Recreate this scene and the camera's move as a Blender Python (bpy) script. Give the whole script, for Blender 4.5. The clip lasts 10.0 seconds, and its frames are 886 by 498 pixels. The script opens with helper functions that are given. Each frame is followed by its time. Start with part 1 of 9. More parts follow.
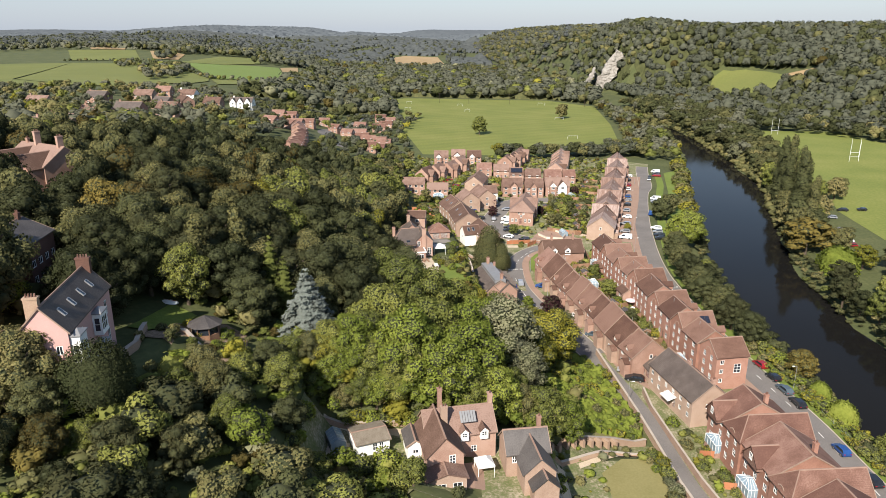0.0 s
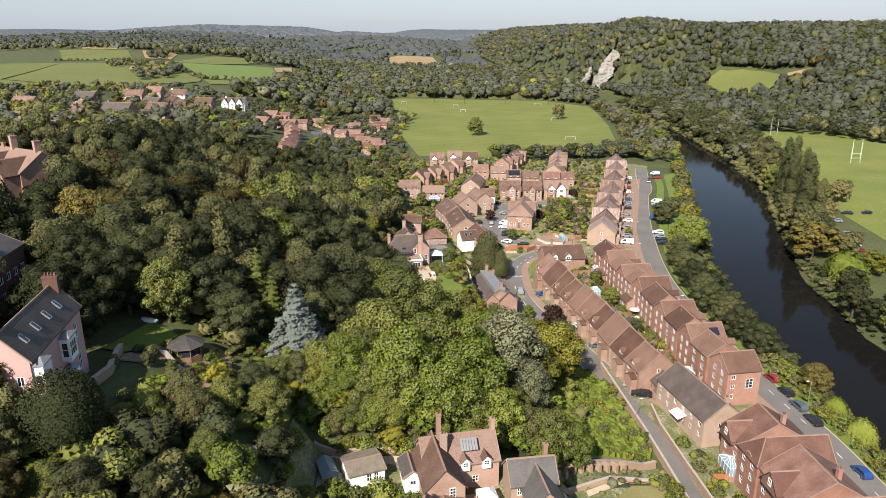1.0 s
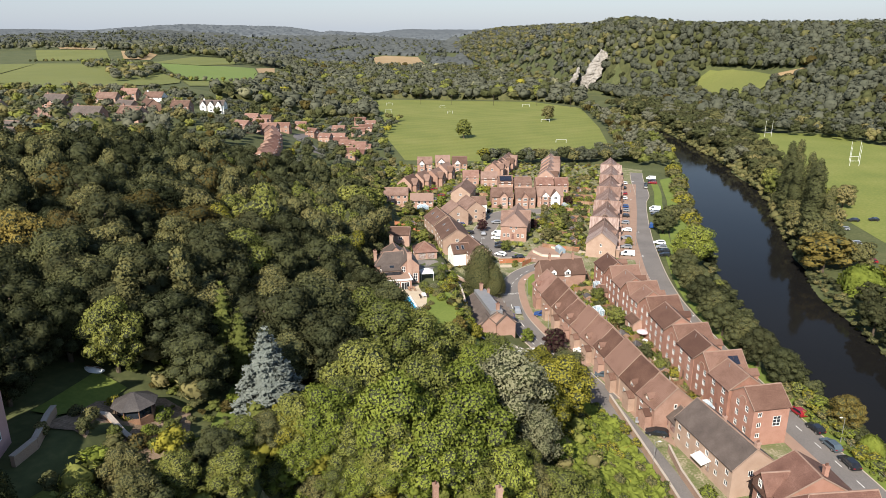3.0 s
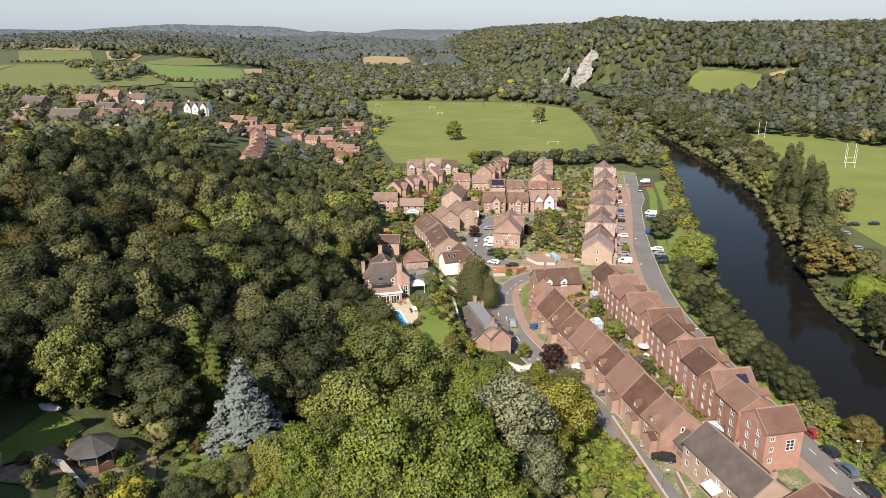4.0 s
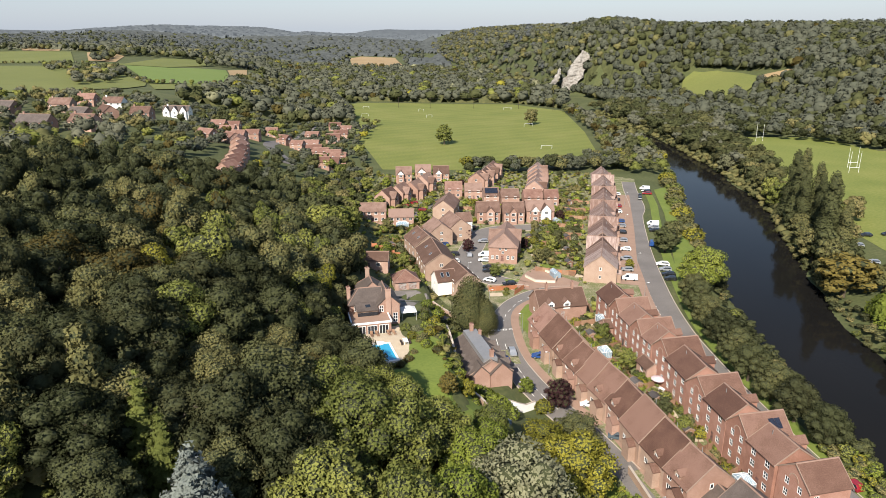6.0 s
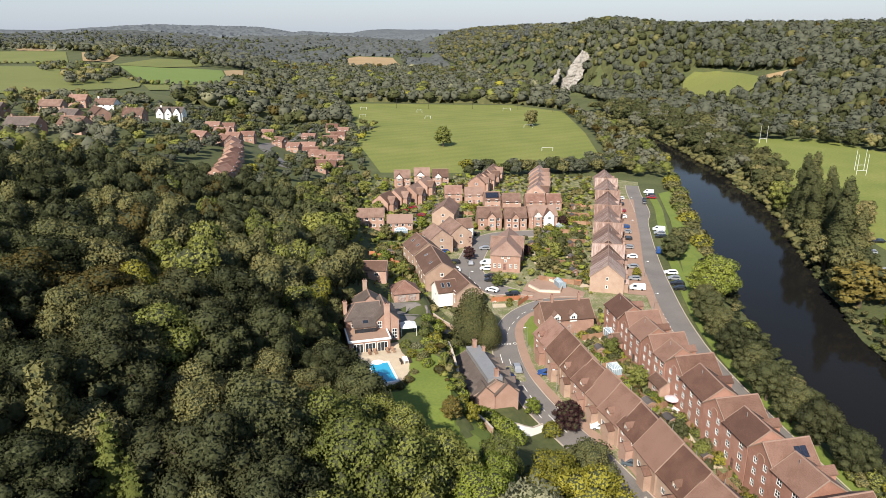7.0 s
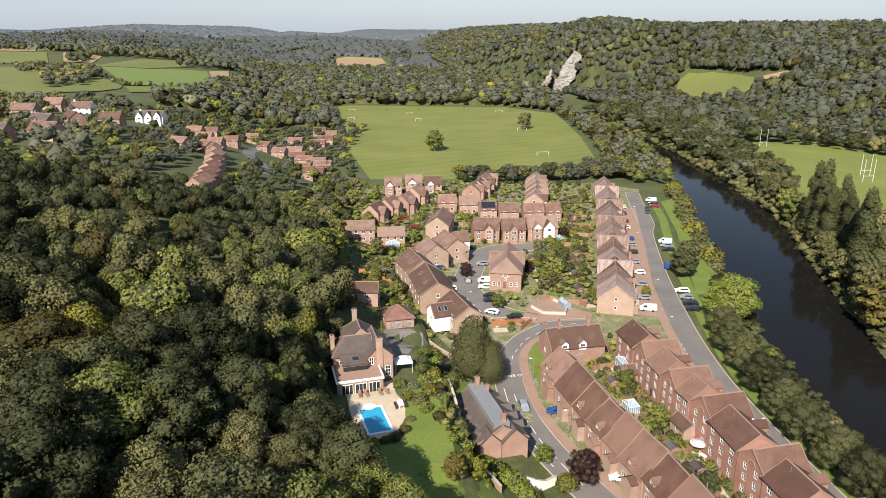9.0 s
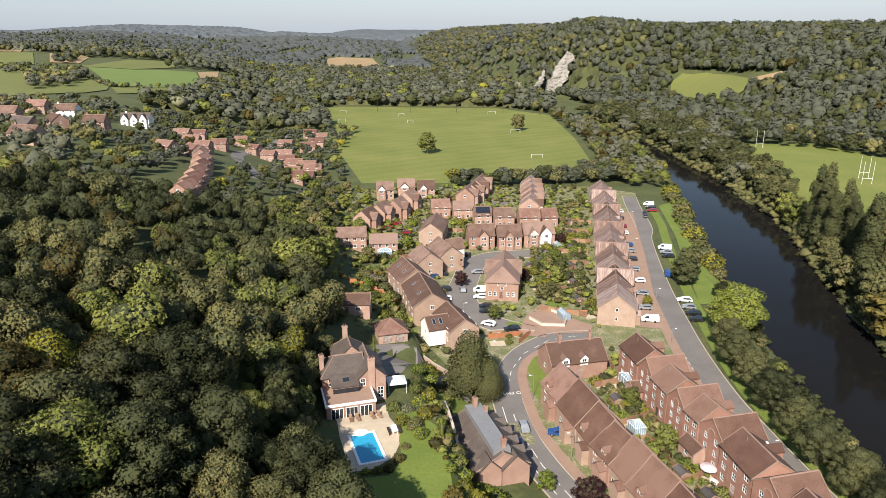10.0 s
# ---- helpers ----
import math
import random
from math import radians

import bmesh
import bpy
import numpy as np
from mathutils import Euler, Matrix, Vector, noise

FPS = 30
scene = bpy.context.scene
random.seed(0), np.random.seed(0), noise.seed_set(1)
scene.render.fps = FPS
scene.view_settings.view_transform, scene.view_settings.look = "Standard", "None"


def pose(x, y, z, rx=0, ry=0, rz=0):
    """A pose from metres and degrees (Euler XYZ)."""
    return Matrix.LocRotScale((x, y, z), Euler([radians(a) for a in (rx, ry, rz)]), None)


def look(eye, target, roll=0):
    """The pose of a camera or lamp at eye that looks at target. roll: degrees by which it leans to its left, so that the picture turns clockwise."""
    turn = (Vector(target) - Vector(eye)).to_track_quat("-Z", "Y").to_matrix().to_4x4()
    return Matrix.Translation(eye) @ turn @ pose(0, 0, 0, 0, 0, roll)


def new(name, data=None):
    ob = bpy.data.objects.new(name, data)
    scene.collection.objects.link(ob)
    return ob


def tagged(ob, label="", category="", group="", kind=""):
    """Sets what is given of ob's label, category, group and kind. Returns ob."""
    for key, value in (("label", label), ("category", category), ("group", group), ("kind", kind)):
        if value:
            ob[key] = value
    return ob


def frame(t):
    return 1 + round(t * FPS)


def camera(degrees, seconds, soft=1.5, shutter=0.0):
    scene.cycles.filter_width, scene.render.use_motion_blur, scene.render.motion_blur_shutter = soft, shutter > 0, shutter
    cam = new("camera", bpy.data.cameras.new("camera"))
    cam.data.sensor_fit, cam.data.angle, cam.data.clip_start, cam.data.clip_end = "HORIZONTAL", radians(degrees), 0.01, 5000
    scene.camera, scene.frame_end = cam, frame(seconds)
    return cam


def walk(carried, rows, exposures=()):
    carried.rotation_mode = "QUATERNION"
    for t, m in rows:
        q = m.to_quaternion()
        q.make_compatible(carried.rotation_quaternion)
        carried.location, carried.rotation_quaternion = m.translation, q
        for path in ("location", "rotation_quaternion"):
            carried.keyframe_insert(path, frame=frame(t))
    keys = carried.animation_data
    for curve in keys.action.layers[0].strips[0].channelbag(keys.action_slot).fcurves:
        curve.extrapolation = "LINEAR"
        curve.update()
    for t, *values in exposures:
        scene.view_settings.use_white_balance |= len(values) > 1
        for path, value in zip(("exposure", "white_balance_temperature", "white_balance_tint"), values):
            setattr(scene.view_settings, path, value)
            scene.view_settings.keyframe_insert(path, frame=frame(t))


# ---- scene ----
cam = camera(65.1, 10.0, 0.62)
METRES, EYE, TILT, LEAN, TURN = 85.0, 77.5, -17.6, 0.0, 0.0
ROWS = [
    (0.0, 0.0, 0.0, 0.0, 0.0, 0.0, 0.0),
    (0.5, -0.0026, 0.0436, 0.013, -0.35, -0.02, 0.12),
    (1.0, -0.0063, 0.0887, 0.0264, -0.4, -0.03, 0.12),
    (1.5, -0.0105, 0.1323, 0.0392, -0.53, -0.02, 0.15),
    (2.0, -0.0146, 0.1791, 0.0529, -0.86, -0.03, 0.26),
    (2.5, -0.018, 0.2264, 0.0674, -1.2, -0.04, 0.38),
    (4.0, -0.0211, 0.3784, 0.1159, -2.37, -0.05, 0.78),
    (4.5, -0.0208, 0.4272, 0.1321, -2.88, -0.06, 0.96),
    (5.0, -0.0211, 0.4768, 0.1476, -3.24, -0.05, 1.07),
    (5.5, -0.0222, 0.5243, 0.1632, -3.24, -0.04, 1.06),
    (7.0, -0.0276, 0.6706, 0.2126, -3.46, -0.07, 1.13),
    (7.5, -0.0298, 0.7181, 0.2288, -3.57, -0.08, 1.15),
    (8.0, -0.0327, 0.7676, 0.2454, -3.74, -0.08, 1.17),
    (8.5, -0.035, 0.8139, 0.2609, -3.99, -0.09, 1.25),
    (9.0, -0.0365, 0.8602, 0.2765, -4.34, -0.1, 1.36),
    (9.5, -0.0374, 0.9049, 0.2913, -4.68, -0.09, 1.46),
    (10.0, -0.0365, 0.9505, 0.3068, -5.0, -0.1, 1.56),
]
walk(cam, [(t, pose(0, 0, EYE, TILT, LEAN, TURN) @ pose(METRES * x, METRES * y, METRES * z, 90 + pitch, roll, yaw)) for t, x, y, z, yaw, pitch, roll in ROWS])

# ---- daylight ----
SUN_AZ, SUN_EL = 204.0, 38.0
world = bpy.data.worlds.new("world")
scene.world = world
world.use_nodes = True
wn = world.node_tree.nodes
sky = wn.new("ShaderNodeTexSky")
sky.sky_type, sky.sun_disc = "NISHITA", False
sky.sun_elevation, sky.sun_rotation = radians(SUN_EL), radians(SUN_AZ)
sky.air_density, sky.dust_density, sky.ozone_density = 1.0, 0.4, 2.0
wn["Background"].inputs["Strength"].default_value = 0.078
veil = wn.new("ShaderNodeMix")  # thin high cloud over the clear sky
veil.data_type = "RGBA"
high, part_z, fade = wn.new("ShaderNodeTexCoord"), wn.new("ShaderNodeSeparateXYZ"), wn.new("ShaderNodeMapRange")
fade.inputs["From Max"].default_value = 0.28
fade.inputs["To Min"].default_value, fade.inputs["To Max"].default_value = 0.82, 0.15
world.node_tree.links.new(high.outputs["Generated"], part_z.inputs[0])
world.node_tree.links.new(part_z.outputs["Z"], fade.inputs["Value"])
world.node_tree.links.new(fade.outputs["Result"], veil.inputs["Factor"])
veil.inputs[7].default_value = (2.7, 3.15, 4.0, 1)
world.node_tree.links.new(sky.outputs["Color"], veil.inputs[6])
world.node_tree.links.new(veil.outputs[2], wn["Background"].inputs["Color"])
sun = new("sun", bpy.data.lights.new("sun", "SUN"))
sun.data.energy, sun.data.angle, sun.data.color = 4.2, radians(0.55), (1.0, 0.93, 0.82)
a = radians(SUN_AZ)
sun.matrix_world = look((0, 0, 300), (-300 * math.sin(a), -300 * math.cos(a), 300 - 300 * math.tan(radians(SUN_EL))))
scene.view_settings.exposure = 1.1


# ---- materials ----
def surface(name, colours, rough=0.85, scale=1.0, fine=12.0, bump=0.3, metal=0.0, per_object=0.0, island=0.0, spec=0.3, bands=0.0, coords="Object", stretch=(1, 1, 1)):
    """A material of two or three colours that mix by coarse and fine noise; bands: courses per metre of height."""
    m = bpy.data.materials.new(name)
    m.use_nodes = True
    n, l = m.node_tree.nodes, m.node_tree.links
    b = n["Principled BSDF"]
    tc = n.new("ShaderNodeTexCoord")
    mp = n.new("ShaderNodeMapping")
    mp.inputs["Scale"].default_value = stretch
    l.new(tc.outputs[coords], mp.inputs["Vector"])
    coarse, small = n.new("ShaderNodeTexNoise"), n.new("ShaderNodeTexNoise")
    coarse.inputs["Scale"].default_value, coarse.inputs["Detail"].default_value = scale, 4
    small.inputs["Scale"].default_value, small.inputs["Detail"].default_value = scale * fine, 3
    l.new(mp.outputs["Vector"], coarse.inputs["Vector"])
    l.new(mp.outputs["Vector"], small.inputs["Vector"])
    blend = n.new("ShaderNodeMath")
    blend.operation = "MULTIPLY_ADD"
    blend.inputs[1].default_value = 0.5
    l.new(small.outputs["Fac"], blend.inputs[0])
    half = n.new("ShaderNodeMath")
    half.operation = "MULTIPLY"
    half.inputs[1].default_value = 0.5
    l.new(coarse.outputs["Fac"], half.inputs[0])
    l.new(half.outputs[0], blend.inputs[2])
    fac = blend.outputs[0]
    for value, output in ((per_object, "ShaderNodeObjectInfo"), (island, "ShaderNodeNewGeometry")):
        if value:
            info = n.new(output)
            add = n.new("ShaderNodeMath")
            add.operation = "MULTIPLY_ADD"
            add.inputs[1].default_value = value
            l.new(info.outputs["Random" if value is per_object and output == "ShaderNodeObjectInfo" else "Random Per Island"], add.inputs[0])
            sub = n.new("ShaderNodeMath")
            sub.operation = "SUBTRACT"
            sub.inputs[1].default_value = value / 2
            l.new(fac, sub.inputs[0])
            l.new(sub.outputs[0], add.inputs[2])
            fac = add.outputs[0]
    ramp = n.new("ShaderNodeValToRGB")
    e = ramp.color_ramp.elements
    lo, hi = 0.32, 0.68
    e[0].position, e[1].position = lo, hi
    e[0].color, e[1].color = (*colours[0], 1), (*colours[-1], 1)
    if len(colours) == 3:
        e.new(0.5).color = (*colours[1], 1)
    l.new(fac, ramp.inputs["Fac"])
    l.new(ramp.outputs["Color"], b.inputs["Base Color"])
    b.inputs["Roughness"].default_value, b.inputs["Metallic"].default_value = rough, metal
    b.inputs["Specular IOR Level"].default_value = spec
    if bump:
        bp = n.new("ShaderNodeBump")
        bp.inputs["Strength"].default_value, bp.inputs["Distance"].default_value = bump, 0.05
        height = small.outputs["Fac"]
        if bands:
            wave = n.new("ShaderNodeTexWave")
            wave.wave_type, wave.bands_direction, wave.wave_profile = "BANDS", "Z", "SAW"
            wave.inputs["Scale"].default_value, wave.inputs["Distortion"].default_value = bands * 0.314, 0.4
            l.new(tc.outputs["Object"], wave.inputs["Vector"])
            height = wave.outputs["Fac"]
        l.new(height, bp.inputs["Height"])
        l.new(bp.outputs["Normal"], b.inputs["Normal"])
    return m


def foliage(name, dark, mid, light, through_light=0.26):
    """Leaves: a diffuse and a see-through share; each tree and each clump has its own shade."""
    dark, mid, light = ((r * 1.04, g, b * 1.1) for r, g, b in (dark, mid, light))
    m = bpy.data.materials.new(name)
    m.use_nodes = True
    n, l = m.node_tree.nodes, m.node_tree.links
    n.remove(n["Principled BSDF"])
    info, geo, tc, noise_tex = (n.new("ShaderNode" + k) for k in ("ObjectInfo", "NewGeometry", "TexCoord", "TexNoise"))
    noise_tex.inputs["Scale"].default_value, noise_tex.inputs["Detail"].default_value = 0.24, 4
    l.new(tc.outputs["Object"], noise_tex.inputs["Vector"])
    s1, s2, s3 = (n.new("ShaderNodeMath") for _ in range(3))
    for s, w in ((s1, 0.42), (s2, 0.22), (s3, 0.62)):
        s.operation = "MULTIPLY_ADD"
        s.inputs[1].default_value = w
    l.new(info.outputs["Random"], s1.inputs[0])
    s1.inputs[2].default_value = -0.14
    l.new(geo.outputs["Random Per Island"], s2.inputs[0])
    l.new(s1.outputs[0], s2.inputs[2])
    l.new(noise_tex.outputs["Fac"], s3.inputs[0])
    l.new(s2.outputs[0], s3.inputs[2])
    ramp = n.new("ShaderNodeValToRGB")
    e = ramp.color_ramp.elements
    e[0].position, e[1].position = 0.15, 0.85
    e[0].color, e[1].color = (*dark, 1), (*light, 1)
    e.new(0.5).color = (*mid, 1)
    l.new(s3.outputs[0], ramp.inputs["Fac"])
    dif, tra, mix = n.new("ShaderNodeBsdfDiffuse"), n.new("ShaderNodeBsdfTranslucent"), n.new("ShaderNodeMixShader")
    mix.inputs["Fac"].default_value = through_light
    l.new(ramp.outputs["Color"], dif.inputs["Color"])
    l.new(ramp.outputs["Color"], tra.inputs["Color"])
    l.new(dif.outputs[0], mix.inputs[1])
    l.new(tra.outputs[0], mix.inputs[2])
    l.new(mix.outputs[0], n["Material Output"].inputs["Surface"])
    return m


LEAF = {
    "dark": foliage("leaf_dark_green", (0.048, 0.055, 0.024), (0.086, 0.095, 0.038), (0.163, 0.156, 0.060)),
    "mid": foliage("leaf_mid_green", (0.086, 0.105, 0.028), (0.162, 0.182, 0.045), (0.280, 0.288, 0.071), 0.30),
    "bright": foliage("leaf_bright_green", (0.098, 0.129, 0.024), (0.182, 0.223, 0.038), (0.288, 0.321, 0.062), 0.30),
    "olive": foliage("leaf_olive", (0.083, 0.088, 0.036), (0.157, 0.152, 0.057), (0.268, 0.231, 0.095)),
    "yellow": foliage("leaf_yellow_green", (0.105, 0.116, 0.020), (0.206, 0.195, 0.031), (0.344, 0.323, 0.047), 0.30),
    "gold": foliage("leaf_golden", (0.099, 0.086, 0.026), (0.188, 0.152, 0.040), (0.308, 0.244, 0.065)),
    "rust": foliage("leaf_russet", (0.048, 0.039, 0.014), (0.084, 0.071, 0.022), (0.128, 0.103, 0.037)),
    "silver": foliage("leaf_grey_green", (0.096, 0.105, 0.055), (0.167, 0.173, 0.091), (0.255, 0.257, 0.143)),
    "blue": foliage("needle_blue_grey", (0.084, 0.101, 0.081), (0.140, 0.162, 0.130), (0.210, 0.234, 0.191), 0.1),
    "yew": foliage("needle_dark", (0.018, 0.024, 0.010), (0.036, 0.044, 0.018), (0.066, 0.072, 0.029), 0.1),
    "copper": foliage("leaf_purple", (0.026, 0.014, 0.014), (0.054, 0.026, 0.026), (0.096, 0.048, 0.043)),
    "deep": foliage("leaf_deep_green", (0.022, 0.028, 0.012), (0.041, 0.046, 0.020), (0.079, 0.080, 0.034)),
    # next three: aerial haze is mixed into the leaf colour, stronger with distance
    "hazy": foliage("leaf_haze_tint_woods", (0.057, 0.065, 0.044), (0.095, 0.102, 0.065), (0.137, 0.139, 0.086), 0.1),
    "far": foliage("leaf_haze_tint_remote", (0.072, 0.082, 0.072), (0.084, 0.094, 0.083), (0.097, 0.106, 0.093), 0.1),
    "distant": foliage("leaf_haze_tint_distant", (0.098, 0.114, 0.112), (0.106, 0.122, 0.120), (0.114, 0.130, 0.126), 0.1),
}
# dark colour of crown cores, standing in for the shade between leaf tufts
CORE_SHADE = surface("crown_core_shade", ((0.030, 0.034, 0.015), (0.062, 0.068, 0.029)), 1.0, 0.8, 6, 0.6)
BARK = surface("bark", ((0.05, 0.038, 0.027), (0.11, 0.085, 0.06)), 0.95, 1.5, 8, 0.6)
def striped(m_, width, turn, share):
    """Mowing stripes over a grass material."""
    n, l = m_.node_tree.nodes, m_.node_tree.links
    b = n["Principled BSDF"]
    src = b.inputs["Base Color"].links[0].from_socket
    tc, mp, wave, mix, ramp = (n.new("ShaderNode" + k) for k in ("TexCoord", "Mapping", "TexWave", "Mix", "ValToRGB"))
    mp.inputs["Rotation"].default_value = (0, 0, radians(turn))
    wave.inputs["Scale"].default_value, wave.inputs["Distortion"].default_value = 0.314 / width, 0.6
    ramp.color_ramp.elements[0].color, ramp.color_ramp.elements[1].color = (1 - share, 1 - share, 1 - share, 1), (1, 1, 1, 1)
    mix.data_type, mix.blend_type = "RGBA", "MULTIPLY"
    mix.inputs["Factor"].default_value = 1
    l.new(tc.outputs["Object"], mp.inputs["Vector"])
    l.new(mp.outputs["Vector"], wave.inputs["Vector"])
    l.new(wave.outputs["Fac"], ramp.inputs["Fac"])
    l.new(src, mix.inputs[6])
    l.new(ramp.outputs["Color"], mix.inputs[7])
    l.new(mix.outputs[2], b.inputs["Base Color"])
    return m_


GRASS = surface("mown_grass", ((0.112, 0.136, 0.027), (0.148, 0.167, 0.035), (0.198, 0.198, 0.053)), 0.95, 0.03, 25, 0.2, coords="Object")
FIELD_STRIPES = striped(surface("striped_field_grass", ((0.115, 0.135, 0.028), (0.150, 0.165, 0.036), (0.200, 0.195, 0.055)), 0.95, 0.03, 25, 0.2), 12.0, 62, 0.09)
LAWN = surface("lawn", ((0.094, 0.130, 0.022), (0.148, 0.182, 0.036)), 0.95, 0.15, 12, 0.3)
DRY_LAWN = surface("dry_lawn", ((0.170, 0.150, 0.055), (0.225, 0.195, 0.080)), 0.95, 0.2, 12, 0.3)
WOOD_FLOOR = surface("rough_ground", ((0.045, 0.055, 0.020), (0.068, 0.078, 0.027), (0.105, 0.105, 0.042)), 1.0, 0.06, 14, 0.5)
GARDEN = surface("garden_soil_and_grass", ((0.085, 0.115, 0.032), (0.150, 0.150, 0.070), (0.360, 0.300, 0.220)), 0.95, 0.30, 8, 0.4)
BARE_SOIL = surface("bare_soil", ((0.090, 0.070, 0.042), (0.200, 0.140, 0.095), (0.290, 0.215, 0.150)), 0.95, 0.5, 8, 0.5)
FIELD_OLIVE = surface("pasture", ((0.105, 0.120, 0.030), (0.150, 0.155, 0.042)), 0.95, 0.02, 30, 0.2)
FIELD_GREEN = surface("young_crop", ((0.110, 0.155, 0.034), (0.140, 0.182, 0.044)), 0.95, 0.02, 30, 0.2)
FIELD_TAN = surface("stubble", ((0.250, 0.170, 0.085), (0.330, 0.235, 0.125)), 0.95, 0.03, 20, 0.2)
ASPHALT = surface("asphalt", ((0.117, 0.106, 0.099), (0.156, 0.140, 0.129), (0.187, 0.169, 0.156)), 0.9, 0.12, 40, 0.3)
PAVING = surface("pink_block_paving", ((0.240, 0.155, 0.115), (0.310, 0.205, 0.150)), 0.9, 0.3, 25, 0.3)
STONE_PAVE = surface("patio_stone", ((0.400, 0.320, 0.230), (0.520, 0.430, 0.315)), 0.9, 0.5, 10, 0.3)
KERB = surface("kerb_stone", ((0.33, 0.27, 0.22), (0.42, 0.36, 0.30)), 0.9, 0.7, 10, 0.2)
MARKING = surface("road_paint", ((0.62, 0.60, 0.56), (0.78, 0.76, 0.72)), 0.8, 3, 6, 0.1)
BRICK = surface("orange_red_brick", ((0.250, 0.147, 0.109), (0.315, 0.196, 0.150), (0.385, 0.257, 0.202)), 0.9, 0.5, 16, 0.4, per_object=0.25)
BRICK_DEEP = surface("deep_red_brick", ((0.225, 0.112, 0.079), (0.290, 0.150, 0.109), (0.350, 0.195, 0.147)), 0.9, 0.5, 16, 0.4, per_object=0.2)
BRICK_TAN = surface("buff_brick", ((0.270, 0.178, 0.131), (0.325, 0.226, 0.171), (0.385, 0.279, 0.217)), 0.9, 0.5, 16, 0.4, per_object=0.2)
# brick colour darkened to hold the deep shade that the tall villa stands in
BRICK_DARK = surface("shade_darkened_brick", ((0.085, 0.045, 0.035), (0.130, 0.066, 0.048)), 0.9, 0.5, 16, 0.4)
PINK = surface("pink_render", ((0.450, 0.265, 0.240), (0.530, 0.330, 0.300)), 0.85, 0.5, 14, 0.15)
RENDER_WHITE = surface("white_render", ((0.66, 0.64, 0.60), (0.80, 0.79, 0.76)), 0.8, 0.6, 12, 0.1)
CREAM = surface("cream_render", ((0.55, 0.43, 0.34), (0.66, 0.54, 0.44)), 0.85, 0.6, 12, 0.15)
TILE = surface("brown_clay_tile", ((0.087, 0.049, 0.035), (0.145, 0.087, 0.066), (0.233, 0.152, 0.121)), 0.85, 0.3, 18, 0.6, per_object=0.4, bands=5)
TILE_RED = surface("red_clay_tile", ((0.105, 0.051, 0.038), (0.155, 0.081, 0.060), (0.240, 0.141, 0.110)), 0.85, 0.45, 14, 0.6, per_object=0.3, bands=5)
TILE_PALE = surface("lichen_clay_tile", ((0.120, 0.070, 0.054), (0.195, 0.124, 0.099), (0.330, 0.254, 0.225)), 0.85, 0.5, 4, 0.6, per_object=0.25, bands=5, stretch=(0.3, 1.8, 0.3))
TILE_WARM = surface("warm_brown_clay_tile", ((0.076, 0.038, 0.027), (0.122, 0.065, 0.046), (0.188, 0.109, 0.082)), 0.85, 0.3, 22, 0.6, per_object=0.4, bands=5)
SLATE = surface("grey_slate", ((0.045, 0.039, 0.037), (0.072, 0.063, 0.059), (0.108, 0.096, 0.090)), 0.6, 0.4, 14, 0.4, per_object=0.25, bands=5, spec=0.4)
SLATE_BROWN = surface("brown_slate", ((0.056, 0.043, 0.037), (0.088, 0.068, 0.058), (0.130, 0.104, 0.090)), 0.7, 0.4, 14, 0.4, bands=5, spec=0.4)
MOSSY_FELT = surface("mossy_felt", ((0.120, 0.095, 0.070), (0.180, 0.150, 0.115), (0.230, 0.195, 0.155)), 0.95, 0.8, 8, 0.4)
RIDGE = surface("ridge_tile", ((0.20, 0.125, 0.095), (0.27, 0.18, 0.14)), 0.85, 1, 8, 0.2)
LEAD = surface("lead_sheet", ((0.20, 0.20, 0.205), (0.26, 0.255, 0.255)), 0.5, 0.4, 8, 0.1, metal=0.2)
PAINT = surface("white_paint", ((0.72, 0.71, 0.68), (0.82, 0.81, 0.79)), 0.5, 1, 8, 0.05)
PANE = surface("window_glass", ((0.012, 0.016, 0.022), (0.030, 0.036, 0.046)), 0.08, 0.8, 3, 0.0, spec=0.8, per_object=0.3)
DOOR = surface("painted_door", ((0.06, 0.05, 0.05), (0.20, 0.10, 0.08), (0.32, 0.30, 0.28)), 0.5, 0.4, 4, 0.1, per_object=0.5)
TIMBER = surface("weathered_timber", ((0.150, 0.080, 0.048), (0.230, 0.130, 0.080), (0.300, 0.190, 0.120)), 0.85, 0.8, 12, 0.4, per_object=0.3)
TIMBER_ORANGE = surface("orange_stained_fence", ((0.30, 0.115, 0.055), (0.40, 0.165, 0.080)), 0.85, 0.8, 12, 0.4, per_object=0.3)
DARK_TIMBER = surface("dark_stained_timber", ((0.030, 0.020, 0.016), (0.055, 0.036, 0.028)), 0.8, 0.8, 12, 0.3)
GARDEN_WALL = surface("garden_wall_stone", ((0.290, 0.190, 0.130), (0.380, 0.270, 0.195)), 0.95, 0.6, 12, 0.5)
CLIFF_STONE = surface("pale_sandstone", ((0.150, 0.130, 0.108), (0.250, 0.228, 0.202), (0.320, 0.300, 0.270)), 0.95, 0.05, 8, 0.8)
GREY_METAL = surface("galvanised_metal", ((0.30, 0.30, 0.30), (0.42, 0.42, 0.42)), 0.45, 1, 10, 0.05, metal=0.6)
WHITE_METAL = surface("white_painted_metal", ((0.74, 0.74, 0.73), (0.82, 0.82, 0.81)), 0.4, 1, 10, 0.0)
CANVAS = surface("white_canvas", ((0.70, 0.69, 0.66), (0.80, 0.79, 0.77)), 0.9, 0.8, 10, 0.15)
LILAC = surface("lilac_canvas", ((0.50, 0.40, 0.42), (0.58, 0.48, 0.50)), 0.9, 0.8, 10, 0.1)
